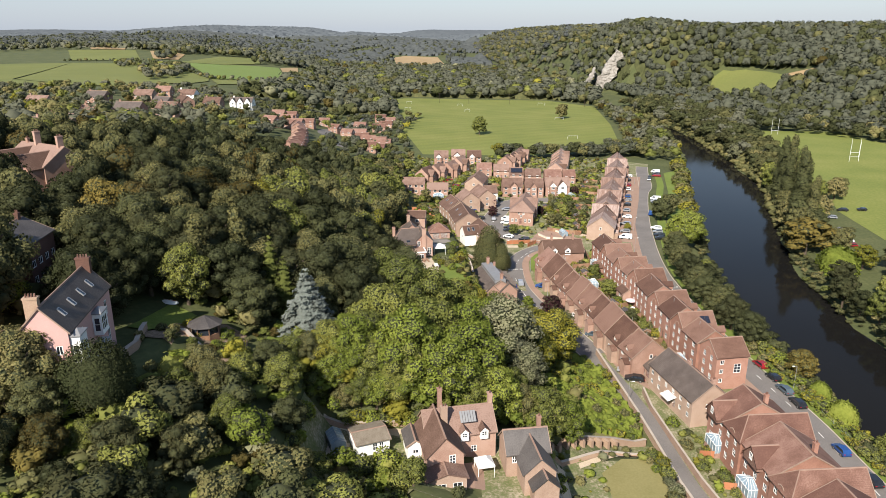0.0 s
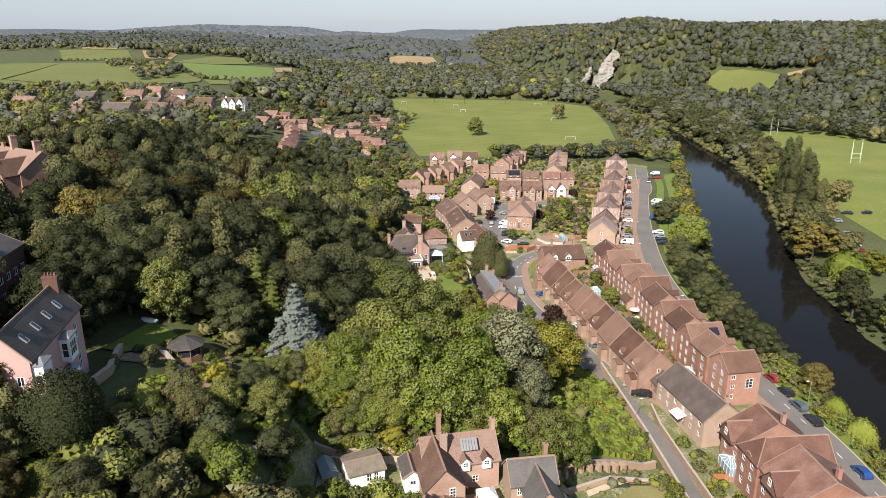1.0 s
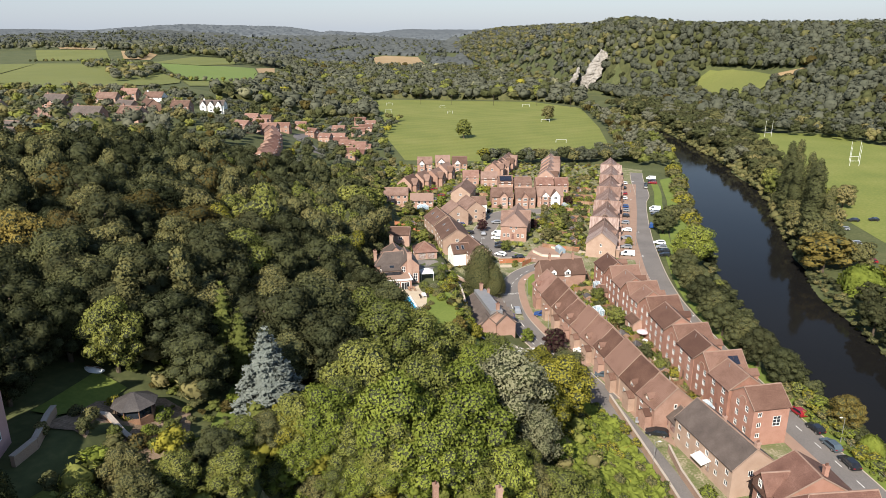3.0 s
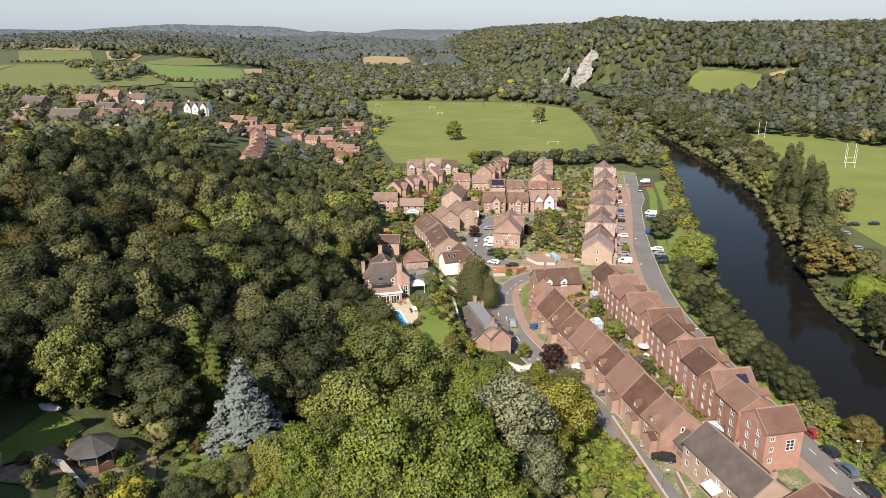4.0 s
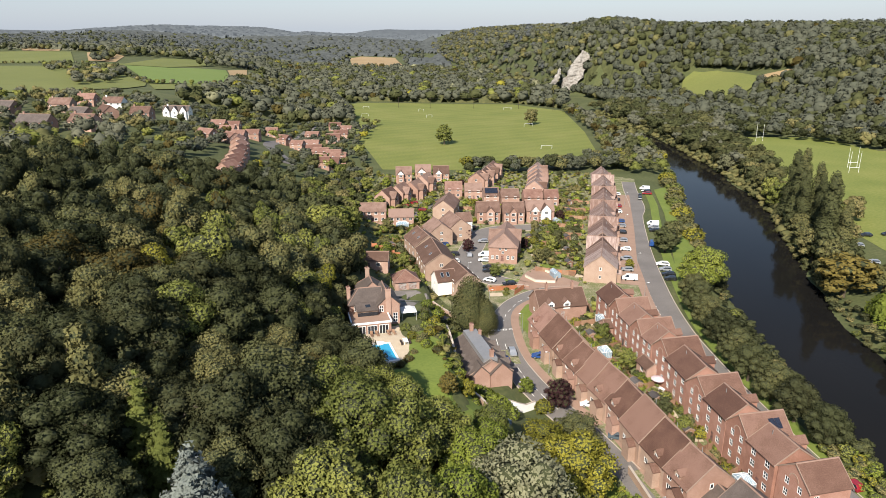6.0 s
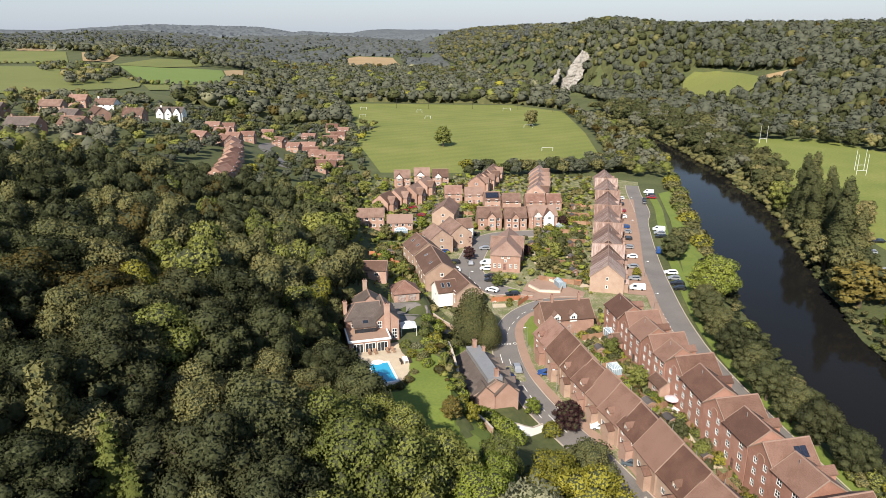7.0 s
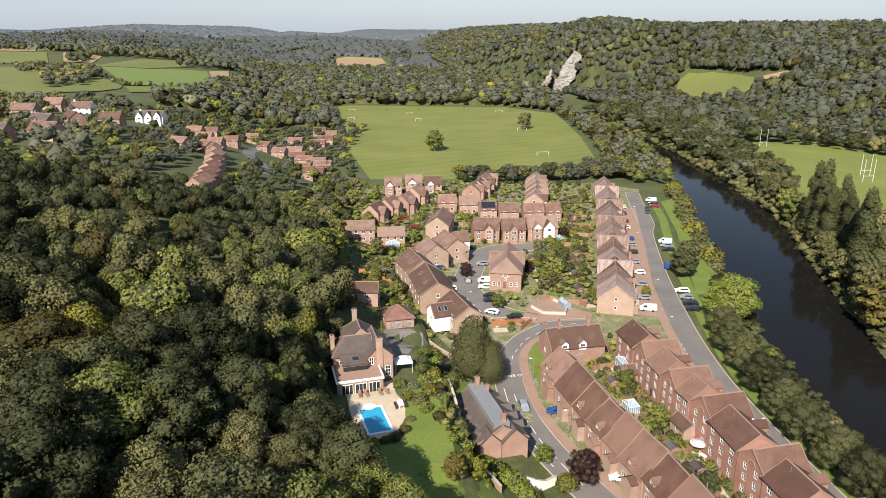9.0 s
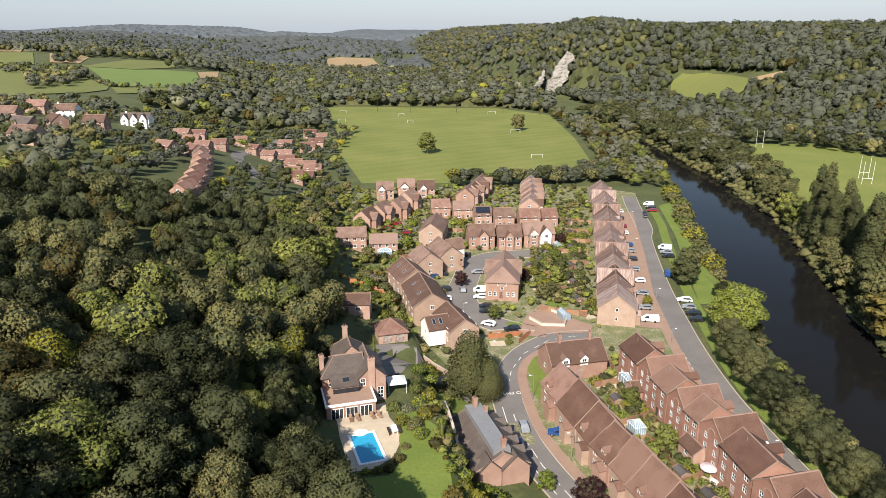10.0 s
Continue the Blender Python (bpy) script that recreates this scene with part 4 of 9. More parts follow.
def far_wood(name, pts, heights, widths, material, label, quads, size, seed, kinds=5):
    """Many distant trees joined into one mass: each a lumpy core with loose leaf clumps round it."""
    rng = np.random.default_rng(seed)
    protos = []
    for k in range(kinds):
        lobes = [(0, 0, 0.05, 0.66)]
        for j in range(7):
            a, zz = j * 2.4 + k, rng.uniform(-0.45, 0.6)
            rr = math.sqrt(1 - zz * zz) * rng.uniform(0.45, 0.62)
            lobes.append((math.cos(a) * rr, math.sin(a) * rr, zz, rng.uniform(0.32, 0.46)))
        lobes = np.array(lobes)
        n = quads * 4
        pick = rng.integers(0, len(lobes), n)
        d = rng.normal(size=(n, 3))
        d /= np.linalg.norm(d, axis=1)[:, None]
        p = lobes[pick, :3] + d * lobes[pick, 3:] * rng.uniform(0.86, 1.06, (n, 1))
        keep = np.ones(n, bool)
        for j, lo in enumerate(lobes):
            keep &= (pick == j) | (((p - lo[:3]) ** 2).sum(1) > (lo[3] * 0.88) ** 2)
        keep &= d[:, 2] > -0.6
        p, d = p[keep][:quads], d[keep][:quads]
        q, nr = leaf_clumps(p, d, size, rng, 0.88 if quads <= 200 else 0.66)
        cores = [(lobes[0, :3], 0.56)] + [(lo[:3], lo[3] * 0.74) for lo in lobes[1:]] if quads > 100 else [((0, 0, 0.0), 0.76)]
        vs, ns, ts, at = [q], [nr], [], len(q)
        for c, r in cores:
            v, f = ball(rng, 0.12 if len(cores) > 1 else 0.24, 2 if 54 < quads <= 100 and size > 0.29 else 1)
            vs.append(np.array(c) + v * r)
            ns.append(v)
            ts.append(np.array(f) + at)
            at += len(v)
        protos.append((np.concatenate(vs), np.concatenate(ns), np.arange(len(q)).reshape(-1, 3), np.concatenate(ts)))
    allv, alln, f4, f3, base = [], [], [], [], 0
    for i, (x, y) in enumerate(pts):
        verts, nrm, faces, tris = protos[int(rng.integers(kinds))]
        a = rng.random() * 6.283
        c, s = math.cos(a), math.sin(a)
        rot = np.array([[c, s, 0], [-s, c, 0], [0, 0, 1]])
        h, w = heights[i], widths[i]
        v = (verts @ rot) * [w / 2, w / 2, h * 0.42] + [x, y, gz(x, y) + h * 0.56]
        allv.append(v)
        alln.append(nrm @ rot)
        f4.append(faces + base)
        f3.append(tris + base)
        base += len(verts)
    if not allv:
        return
    faces = np.concatenate(f4).tolist() + np.concatenate(f3).tolist()
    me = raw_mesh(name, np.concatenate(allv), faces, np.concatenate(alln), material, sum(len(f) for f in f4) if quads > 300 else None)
    tagged(new(name, me), label, "woodland", kind="stuff")


def canopy(name, poly, step, height, material, label, seed, avoid=(), patchy=0.0, rough=1.0):
    """The closed roof of a wood seen from afar: a lumpy sheet of crowns over the ground."""
    rng = np.random.default_rng(seed)
    x0, x1 = min(p[0] for p in poly), max(p[0] for p in poly)
    y0, y1 = min(p[1] for p in poly), max(p[1] for p in poly)
    xs, ys = np.arange(x0, x1 + step, step), np.arange(y0, y1 + step, step)
    gx_, gy_ = np.meshgrid(xs, ys)
    gx_ = gx_ + rng.uniform(-0.38, 0.38, gx_.shape) * step
    gy_ = gy_ + rng.uniform(-0.38, 0.38, gy_.shape) * step
    ok = np.zeros(gx_.shape, bool)
    for area, value in [(poly, True)] + [(q, False) for q in avoid]:
        inside = np.zeros(gx_.shape, bool)
        for i in range(len(area)):
            (xa, ya), (xb, yb) = area[i - 1], area[i]
            if ya != yb:
                inside ^= ((ya > gy_) != (yb > gy_)) & (gx_ < (xb - xa) * (gy_ - ya) / (yb - ya) + xa)
        ok = np.where(inside, value, ok)
    swell = np.sin(gx_ / 71 + 1.3 * np.sin(gy_ / 93)) * np.sin(gy_ / 117 + 1.1 * np.sin(gx_ / 83))
    if patchy:
        ok &= swell > patchy - 1
    lift = height * (0.66 + rough * (rng.random(gx_.shape) - 0.5) + 0.14 * swell)
    rim = ~ok
    for ax in (0, 1):
        for d in (-1, 1):
            rim |= np.roll(~ok, d, ax)
    lift = np.where(rim, -1.5, lift)
    gz_ = ground_z(gx_, gy_) + lift
    n = gx_.shape[1]
    idx = np.arange(gx_.size).reshape(gx_.shape)
    q = np.stack([idx[:-1, :-1], idx[:-1, 1:], idx[1:, 1:], idx[1:, :-1]], -1)[ok[:-1, :-1] & ok[:-1, 1:] & ok[1:, 1:] & ok[1:, :-1]]
    used, flat = np.unique(q, return_inverse=True)
    verts = np.stack([gx_.ravel(), gy_.ravel(), gz_.ravel()], -1)[used]
    me = mesh_of(name, verts, flat.reshape(-1, 4).tolist(), material)
    tagged(new(name, me), label, "woodland", kind="stuff")

# ---- houses ----
def turn_of(a, b):
    """The turn about z that lays local y along the way from a to b."""
    return math.degrees(math.atan2(a[0] - b[0], b[1] - a[1]))


def row_house(a, b, width, eave, ridge, wall, roof, label, group, z=1.0, front="W", dorm=True, n=2, porch=True, seed=0, stack=False, last=False):
    """One house of a terrace, between two points of its ridge line."""
    rng = random.Random(seed)
    cx, cy = (a[0] + b[0]) / 2, (a[1] + b[1]) / 2
    length = math.hypot(b[0] - a[0], b[1] - a[1])
    h = thing("terraced_house", pose(cx, cy, z, 0, 0, turn_of(a, b)), label, "house", group)
    sill = (0.9, 2.9) if eave > 4.25 else (0.9,)
    wins = {"W": wins_row(n, sill, 1.2, 1.1), "E": wins_row(n, sill, 1.2, 1.1), "S": [(0.5, 3.6, 0.7, 1.0, 1, 1), (0.5, 0.9, 0.7, 1.0, 1, 1)] if last else []}
    body(h, Matrix(), length, width, 0, eave, ridge, wall, roof, wins, (0, 0), ((front, 0.5, 1.0, 2.05),))
    s = -1 if front == "W" else 1
    if dorm:
        dormer(h, s * width * 0.34, rng.uniform(-0.2, 0.2) * length, eave - 0.1, 1.5, 2.6, 1.15, s, BRICK_TAN, roof, peak=0.65)
    if porch:
        body(h, pose(s * (width / 2 + 0.7), -length * 0.18, 0, 0, 0, 90), 1.4, 2.6, 0, 2.4, 3.3, wall, roof, {}, (0, 0), (), 0.15, 0.1, ("porch_wall", "porch_roof"))
    if stack:
        chimney(h, 0, 0.3 * length, ridge - 1, ridge + 0.9, 0.6, 0.6, 1, wall)
    bm = bmesh.new()
    tube(bm, width * 0.12, length * 0.2, ridge - 1.2, ridge + 0.1, 0.07, 0.06, 6)
    part("vent_pipe", bm, GREY_METAL, h)
    return h


RIDGE_B = ((34.6, 217), (36.2, 208.5), (37.6, 200), (38.6, 193.5), (40.0, 187.4), (41.2, 182.0), (43.0, 175.0), (44.1, 167.8), (45.2, 160), (46.7, 152.2), (48.2, 145.8))
for i in range(len(RIDGE_B) - 1):
    tile = TILE_RED if i == 0 else TILE_WARM
    row_house(RIDGE_B[i + 1], RIDGE_B[i], 8.8 + 0.5 * (i % 2), 4.3 - 0.2 * (i % 3), 8.3 + 0.35 * ((i * 2) % 3), BRICK_TAN if i % 3 else BRICK, tile,
              "two-storey brick terraced house with brown tile roof", "terraced houses along the lane", 1.0, "W", i % 3 != 1, 2, True, i, False, i == len(RIDGE_B) - 2)

CROSS = ((63.9, 143.4, 7.4), (62.0, 158.0, 6.6), (60.6, 172.9, 7.2), (59.6, 190.2, 7.4), (57.8, 201.6, 6.0), (56.5, 214.5, 6.0))


def town_house(a, b, seed):
    """A three-storey town house of the riverside row, ridge along the row."""
    cx, cy = (a[0] + b[0]) / 2, (a[1] + b[1]) / 2
    length = math.hypot(b[0] - a[0], b[1] - a[1])
    h = thing("town_house", pose(cx, cy, 1.0, 0, 0, turn_of(a, b)), "three-storey red brick town house with brown tile roof", "house", "riverside town houses")
    sill = (0.8, 3.1, 5.3)
    n = max(2, round(length / 3.7))
    wins = {"W": wins_row(n, sill, 1.25, 1.35, 2, 2), "E": wins_row(n, sill, 1.25, 1.35, 2, 2), "S": [(0.3, 3.1, 0.9, 1.1, 2, 1)]}
    body(h, Matrix(), length, 7.8, 0, 7.2, 10.0, BRICK_DEEP, TILE_WARM, wins, (0, 0), (("W", 0.5, 1.0, 2.05),))
    dormer(h, 3.1, 0.1 * length, 6.9, 2.2, 3.0, 1.2, 1, BRICK_DEEP, TILE_WARM)
    bm = bmesh.new()
    tube(bm, -1.0, length * 0.2, 9, 10.2, 0.07, 0.06, 6)
    part("vent_pipe", bm, GREY_METAL, h)
    body(h, pose(5.0, -length * 0.2, 0, 0, 0, -90), 2.6, 3.4, 0, 2.6, 4.0, BRICK_DEEP, TILE_WARM, {"N": [(0.5, 0.4, 1.6, 1.6, 3, 1)]}, (0, 0), (), 0.2, 0.15, ("porch_wall", "porch_roof"))
    return h


def cross_house(x, y, width, turn, seed, depth=8.6, solar=False):
    """A three-storey town house whose gable looks across the gardens, with a brick arch over its top windows."""
    h = thing("town_house", pose(x, y, 1.0, 0, 0, turn + 90), "three-storey red brick town house with gable and arched brickwork", "house", "riverside town houses")
    sill = (0.8, 3.1, 5.3)
    gable = [(0.3, s, 1.0, 1.3, 2, 2) for s in sill] + [(0.7, s, 1.0, 1.3, 2, 2) for s in sill]
    side = [(0.82, 0.8, 0.9, 1.0, 2, 1), (0.82, 3.1, 0.9, 1.0, 2, 1), (0.82, 5.3, 0.9, 1.0, 2, 1), (0.32, 3.0, 1.7, 2.2, 2, 3)]
    body(h, Matrix(), depth, width, 0, 7.2, 10.0 + 0.2 * (seed % 2), BRICK_DEEP, TILE_WARM, {"N": gable, "S": gable, "W": [(1 - a, *r) for a, *r in side] if seed == 0 else [], "E": []}, (0, 0), ())
    bm = bmesh.new()
    r0, r1, n = width * 0.13, width * 0.13 + 0.2, 10
    for k in range(n):
        a0, a1 = math.pi * k / n, math.pi * (k + 1) / n
        q = [(-r * math.cos(a), depth / 2 + d, 6.9 + r * math.sin(a)) for d in (0.0, 0.06) for r, a in ((r0, a0), (r1, a0), (r1, a1), (r0, a1))]
        hexa(bm, q[:4], q[4:])
    part("brick_arch", bm, BRICK_TAN, h)
    if solar:
        bm = bmesh.new()
        for k in range(2):
            box(bm, -1.0, 1.0, -1.1 + 1.15 * k, 0.0 + 1.15 * k, 0.14, 0.22)
        part("solar_panel", bm, SOLAR, h, "dark roof solar panel").matrix_basis = pose(-width * 0.25, -depth * 0.22, 8.6, 0, -math.degrees(math.atan2(2.8, width / 2)), 0)
    return h


for k, (x, y, w) in enumerate(CROSS):
    cross_house(x, y, w, 8.0 if k else 9.0, k, 8.6 if k else 7.6, k == 1)
for k in range(len(CROSS) - 1):
    (x0, y0, w0), (x1, y1, w1) = CROSS[k], CROSS[k + 1]
    f0, f1 = (w0 / 2 + 0.05) / (y1 - y0), 1 - (w1 / 2 + 0.05) / (y1 - y0)
    town_house((x0 + (x1 - x0) * f0 - 0.5, y0 + (y1 - y0) * f0), (x0 + (x1 - x0) * f1 - 0.5, y0 + (y1 - y0) * f1), k)
town_house((55.7, 218), (54.9, 227), 9)


def gabled_villa(y0, y1, kind, seed):
    """A house of the southern riverside row: a tile-hung dormer or a full gable wing."""
    x0, x1 = 59.9 - (y0 - 100) * 0.07, 59.9 - (y1 - 100) * 0.07
    length = y1 - y0
    h = thing("riverside_house", pose((x0 + x1) / 2, (y0 + y1) / 2, 0.6, 0, 0, 4), "three-storey brick house with red-brown tiles and tile-hung gables", "house", "southern riverside houses")
    sill = (0.8, 3.2, 5.4)
    n = 3 if length > 8 else 2
    if kind == "wing":
        gable = [(a, s, 1.05, 1.35, 2, 2) for s in sill for a in (0.28, 0.72)]
        body(h, pose(0, 0, 0, 0, 0, 90), 13.4, length, 0, 7.4, 10.6, BRICK_DEEP, TILE_RED, {"N": gable, "S": gable}, (0, 2.6), ())
        bm = bmesh.new()
        for k in range(10):
            a0, a1 = math.pi * k / 10, math.pi * (k + 1) / 10
            q = [(-6.7 - d, -r * math.cos(a), 6.9 + r * math.sin(a)) for d in (0.0, 0.06) for r, a in ((0.95, a0), (1.15, a0), (1.15, a1), (0.95, a1))]
            hexa(bm, q[:4], q[4:])
        part("brick_arch", bm, BRICK_TAN, h)
    else:
        body(h, Matrix(), length, 12.6, 0, 7.2, 11.0, BRICK_DEEP, TILE_RED, {"W": wins_row(n, sill, 1.1, 1.35, 2, 2), "E": wins_row(n, sill, 1.1, 1.35, 2, 2)}, (0, 0), (("W", 0.3, 1.0, 2.05),))
        body(h, pose(-5.2, 0.2, 6.2, 0, 0, 90), 4.4, min(4.6, length * 0.6), 0, 1.0, 3.4, TILE_RED, TILE_RED, {"N": [(0.5, 0.9, 0.9, 1.3, 2, 2)]}, (0, 0), (), 0.35, 0.25, ("dormer_wall", "dormer_roof"), 0.1)
        chimney(h, 1.5, -length * 0.3, 9.5, 12.0, 0.7, 0.7, 2, BRICK_DEEP)
    return h


for k, (y0, y1, kind) in enumerate(((113.6, 120.6, "main"), (107.2, 113.5, "wing"), (97.2, 107.1, "main"), (90.8, 97.1, "wing"), (81, 90.7, "main"))):
    gabled_villa(y0, y1, kind, k)

slate_house = thing("slate_roofed_house", pose(52.6, 133.2, 1.0, 0, 0, turn_of((54.1, 126.2), (50.8, 141.5))), "long brick house with weathered brown slate roof", "house")
body(slate_house, Matrix(), 17.5, 8.6, 0, 4.9, 8.3, BRICK_TAN, SLATE_BROWN, {"W": wins_row(6, (0.8, 2.9), 0.95, 1.05, 2, 1), "E": wins_row(4, (0.8, 2.9), 1.1, 1.0), "S": [(0.42, 3.0, 1.0, 1.1, 2, 1)]}, (0, 0), (("W", 0.62, 1.0, 2.0),))
chimney(slate_house, 0.2, -8.3, 7.3, 9.3, 0.7, 0.7, 2, BRICK)
chimney(slate_house, 0.4, 1.0, 7.6, 8.9, 0.6, 0.6, 1, BRICK)
bm = bmesh.new()
hexa(bm, [(-6.3, -3.0, 2.1), (-4.35, -3.0, 2.7), (-4.35, 0.4, 2.7), (-6.3, 0.4, 2.1)], [(-6.3, -3.0, 2.16), (-4.35, -3.0, 2.76), (-4.35, 0.4, 2.76), (-6.3, 0.4, 2.16)])
part("awning", bm, CANVAS, slate_house, "white fabric awning")

carport = thing("carport", pose(49.6, 145.1, 1.0, 0, 0, 9), "dark-tiled brick carport with two wide openings", "carport")
body(carport, Matrix(), 6.2, 5.6, 0, 2.3, 4.3, BRICK_TAN, SLATE_BROWN, {}, (0, 0), (("W", 0.27, 2.4, 2.1), ("W", 0.75, 2.4, 2.1)))

# houses of the close
row_c = plain_house(41.2, 231.0, -82, 13.8, 8.8, 3.5, 7.0, BRICK, TILE, "pair of brick cottages with brown tiles and small dormers", 4, 1, 1, False, z=0.8, door="E", name="cottage_pair")
for dx in (-3.6, 1.0):
    dormer(row_c, 3.3, dx, 3.3, 1.9, 2.6, 1.2, 1, RENDER_WHITE, TILE)
chimney(row_c, 0, -3.6, 6.8, 8.8, 0.9, 0.6, 2, BRICK)
chimney(row_c, 0, 4.0, 6.8, 8.8, 0.9, 0.6, 2, BRICK)

flats = thing("block_of_flats", pose(34.2, 286.0, 0.8, 0, 0, -12), "three-storey red brick flats with half-hipped tile roof", "house")
wf = wins_row(6, (0.8, 3.0), 1.2, 1.15)
body(flats, Matrix(), 20, 9.8, 0, 5.2, 8.9, BRICK, TILE, {"W": wf, "E": wf, "S": [(a, 0.7, 0.9, 1.4, 2, 2) for a in (0.14, 0.30, 0.68, 0.85)] + [(0.50, 2.7, 0.8, 1.0, 2, 1), (0.40, 3.95, 0.8, 1.0, 2, 1), (0.60, 3.95, 0.8, 1.0, 2, 1)]}, (3.4, 0), (("S", 0.48, 1.0, 2.1),))
body(flats, pose(-2.8, 1.0, 0, 0, 0, 90), 5.6, 6.0, 0, 5.3, 8.3, BRICK, TILE, {"N": wins_row(2, (0.8, 3.2), 1.1, 1.2)}, (0, 0), (), 0.3, 0.2, ("wing_wall", "wing_roof"))
body(flats, pose(2.8, 2.0, 0, 0, 0, -90), 5.6, 6.0, 0, 5.3, 8.3, BRICK, TILE, {"N": wins_row(2, (0.8, 3.2), 1.1, 1.2)}, (0, 0), (), 0.3, 0.2, ("wing_wall", "wing_roof"))

plain_house(5.0, 287.5, 16, 13, 10.0, 4.7, 8.2, BRICK_TAN, TILE, "tall brick house with brown tile roof", 3, 1, 2, False, z=1.0, sky=2)
plain_house(8.8, 269.5, 8, 18, 10.4, 4.6, 8.0, BRICK_TAN, TILE, "long brick house with brown tile roof", 4, 1, 2, False, z=1.2, sky=2)
plain_house(15.4, 250.5, 15, 13, 7.8, 4.4, 7.2, BRICK_TAN, TILE, "brick house with brown tile roof", 3, 1, 2, False, z=1.2)
lw = plain_house(10.2, 249.5, -75, 6.0, 6.6, 3.0, 5.4, RENDER_WHITE, TILE, "white-walled cottage wing with roof lights", 2, 1, 1, False, z=2.2, name="cottage_wing")
for dx in (-1.2, 0.6):
    skylight(lw, 1.7, dx, 4.3, 36, 1, 0.8, 1.6)
plain_house(16.8, 341, -13, 16, 9, 4.7, 8.0, BRICK_TAN, TILE, "brick house with brown tile roof", 3, 1, 2, False, z=0.8)
mid2 = plain_house(18.2, 310, 15, 13, 8.6, 4.7, 8.0, BRICK_TAN, TILE, "brick house with half-timbered front gable", 3, 1, 2, False, z=0.8)
body(mid2, pose(4.0, 2.0, 0, 0, 0, -90), 6, 5, 0, 5.2, 8.0, RENDER_WHITE, TILE, {"N": wins_row(1, (0.8, 3.2), 1.6, 1.2)}, (0, 0), (), 0.3, 0.2, ("wing_wall", "wing_roof"))
plain_house(11, 302.5, 15, 10, 8.6, 4.7, 7.8, BRICK_TAN, TILE, "brick house with brown tile roof", 2, 1, 2, False, z=1.0)


def front_gable_house(x, y, turn, length, width, wall, gable_wall, roof, label, side=0.0, gw=4.0, group=""):
    """A house with its ridge along the street and a gabled bay in front (south)."""
    h = thing("house", pose(x, y, 0.8, 0, 0, turn), label, "house", group)
    body(h, pose(0, 0, 0, 0, 0, 90), length, width, 0, 4.4, 7.6, wall, roof, {"W": wins_row(3, (0.7, 2.8), 1.2, 1.1), "E": wins_row(3, (0.7, 2.8), 1.2, 1.1)}, (0, 0), (("W", 0.6, 1.0, 2.05),))
    gw *= 0.86
    body(h, pose(side, -width / 2 + 0.6, 0, 0, 0, 0), 4.0, gw, 0, 4.5, 6.4, wall, roof, {"S": wins_row(1, (0.7, 3.0), 1.6, 1.2, 3)}, (0, 0), (), 0.3, 0.2, ("wing_wall", "wing_roof"))
    bm = bmesh.new()
    for k in range(5):
        xx = side - gw * 0.4 + gw * 0.2 * k
        box(bm, xx - 0.06, xx + 0.06, -width / 2 - 1.50, -width / 2 - 1.46, 4.3, 4.5 + (1 - abs(k - 2) / 2.2) * 1.6)
    if gable_wall is RENDER_WHITE:
        part("half_timbering", bm, DARK_TIMBER, h)
        bm = bmesh.new()
        q = [(side - gw / 2, 4.3), (side + gw / 2, 4.3), (side + gw / 2, 4.5), (side, 6.3), (side - gw / 2, 4.5)]
        hexa(bm, [(x, -width / 2 - 1.46, z) for x, z in q], [(x, -width / 2 - 1.40, z) for x, z in q])
        bmesh.ops.recalc_face_normals(bm, faces=bm.faces)
        part("rendered_gable", bm, RENDER_WHITE, h, "white rendered gable panel")
    else:
        bm.free()
    return h


front_gable_house(-1, 411.5, 0, 8.2, 8, BRICK, RENDER_WHITE, TILE, "detached brick house with half-timbered front gable", -1.6)
front_gable_house(9.2, 416.5, 0, 8.2, 8, BRICK, RENDER_WHITE, TILE, "detached house with white front gable", -0.8, 5.0)
front_gable_house(18.6, 412.5, 0, 8.2, 8, BRICK, RENDER_WHITE, TILE, "detached brick house with half-timbered front gable", -1.4)
front_gable_house(33.6, 332.2, 0, 9.6, 9.2, BRICK, BRICK, TILE, "semi-detached brick house with a front gable", 0.6)
front_gable_house(44.0, 330.6, 0, 8.6, 8.8, BRICK, BRICK, TILE, "semi-detached brick house with a front gable", -0.5, 3.4)
white_gables = front_gable_house(55.4, 333.0, 0, 11.6, 9.4, BRICK, RENDER_WHITE, TILE, "brick house with two white-rendered upper gables", -2.4, 4.0)
body(white_gables, pose(2.2, -3.8, 0, 0, 0, 0), 4.0, 4.0, 0, 4.7, 7.0, RENDER_WHITE, TILE, {"S": wins_row(1, (0.7, 3.0), 1.4, 1.2, 3)}, (0, 0), (), 0.3, 0.2, ("wing_wall", "wing_roof"))
for x, y, length, roof in ((22.4, 375.5, 8.0, TILE_RED), (31.5, 371.5, 8.2, TILE), (38.6, 361.5, 7.0, TILE), (46.8, 358, 8.0, TILE), (57, 356.5, 8.4, TILE_RED), (65.2, 355.8, 6.2, TILE_RED)):
    h = plain_house(x, y, 90, length, 8.0, 4.4, 7.2, BRICK, roof, "small brick house with a plain tiled roof", 2, 0, 2, False, group="houses behind the close", z=0.6)
    if x == 38.6:
        bm = bmesh.new()
        box(bm, -1.6, 1.6, -2.9, 2.9, 0.16, 0.24)
        part("solar_panel", bm, SOLAR, h, "dark solar panels over the roof").matrix_basis = pose(-1.9, 0, 6.0, 0, -32, 0)
plain_house(-14.2, 328, 90, 11, 8, 4.9, 7.4, BRICK, TILE, "pair of brick houses with brown roof", 4, 1, 2, False)
plain_house(-2.6, 326.5, 90, 10, 8, 4.9, 7.2, BRICK, TILE, "pair of brick houses with brown roof", 4, 1, 2, False)
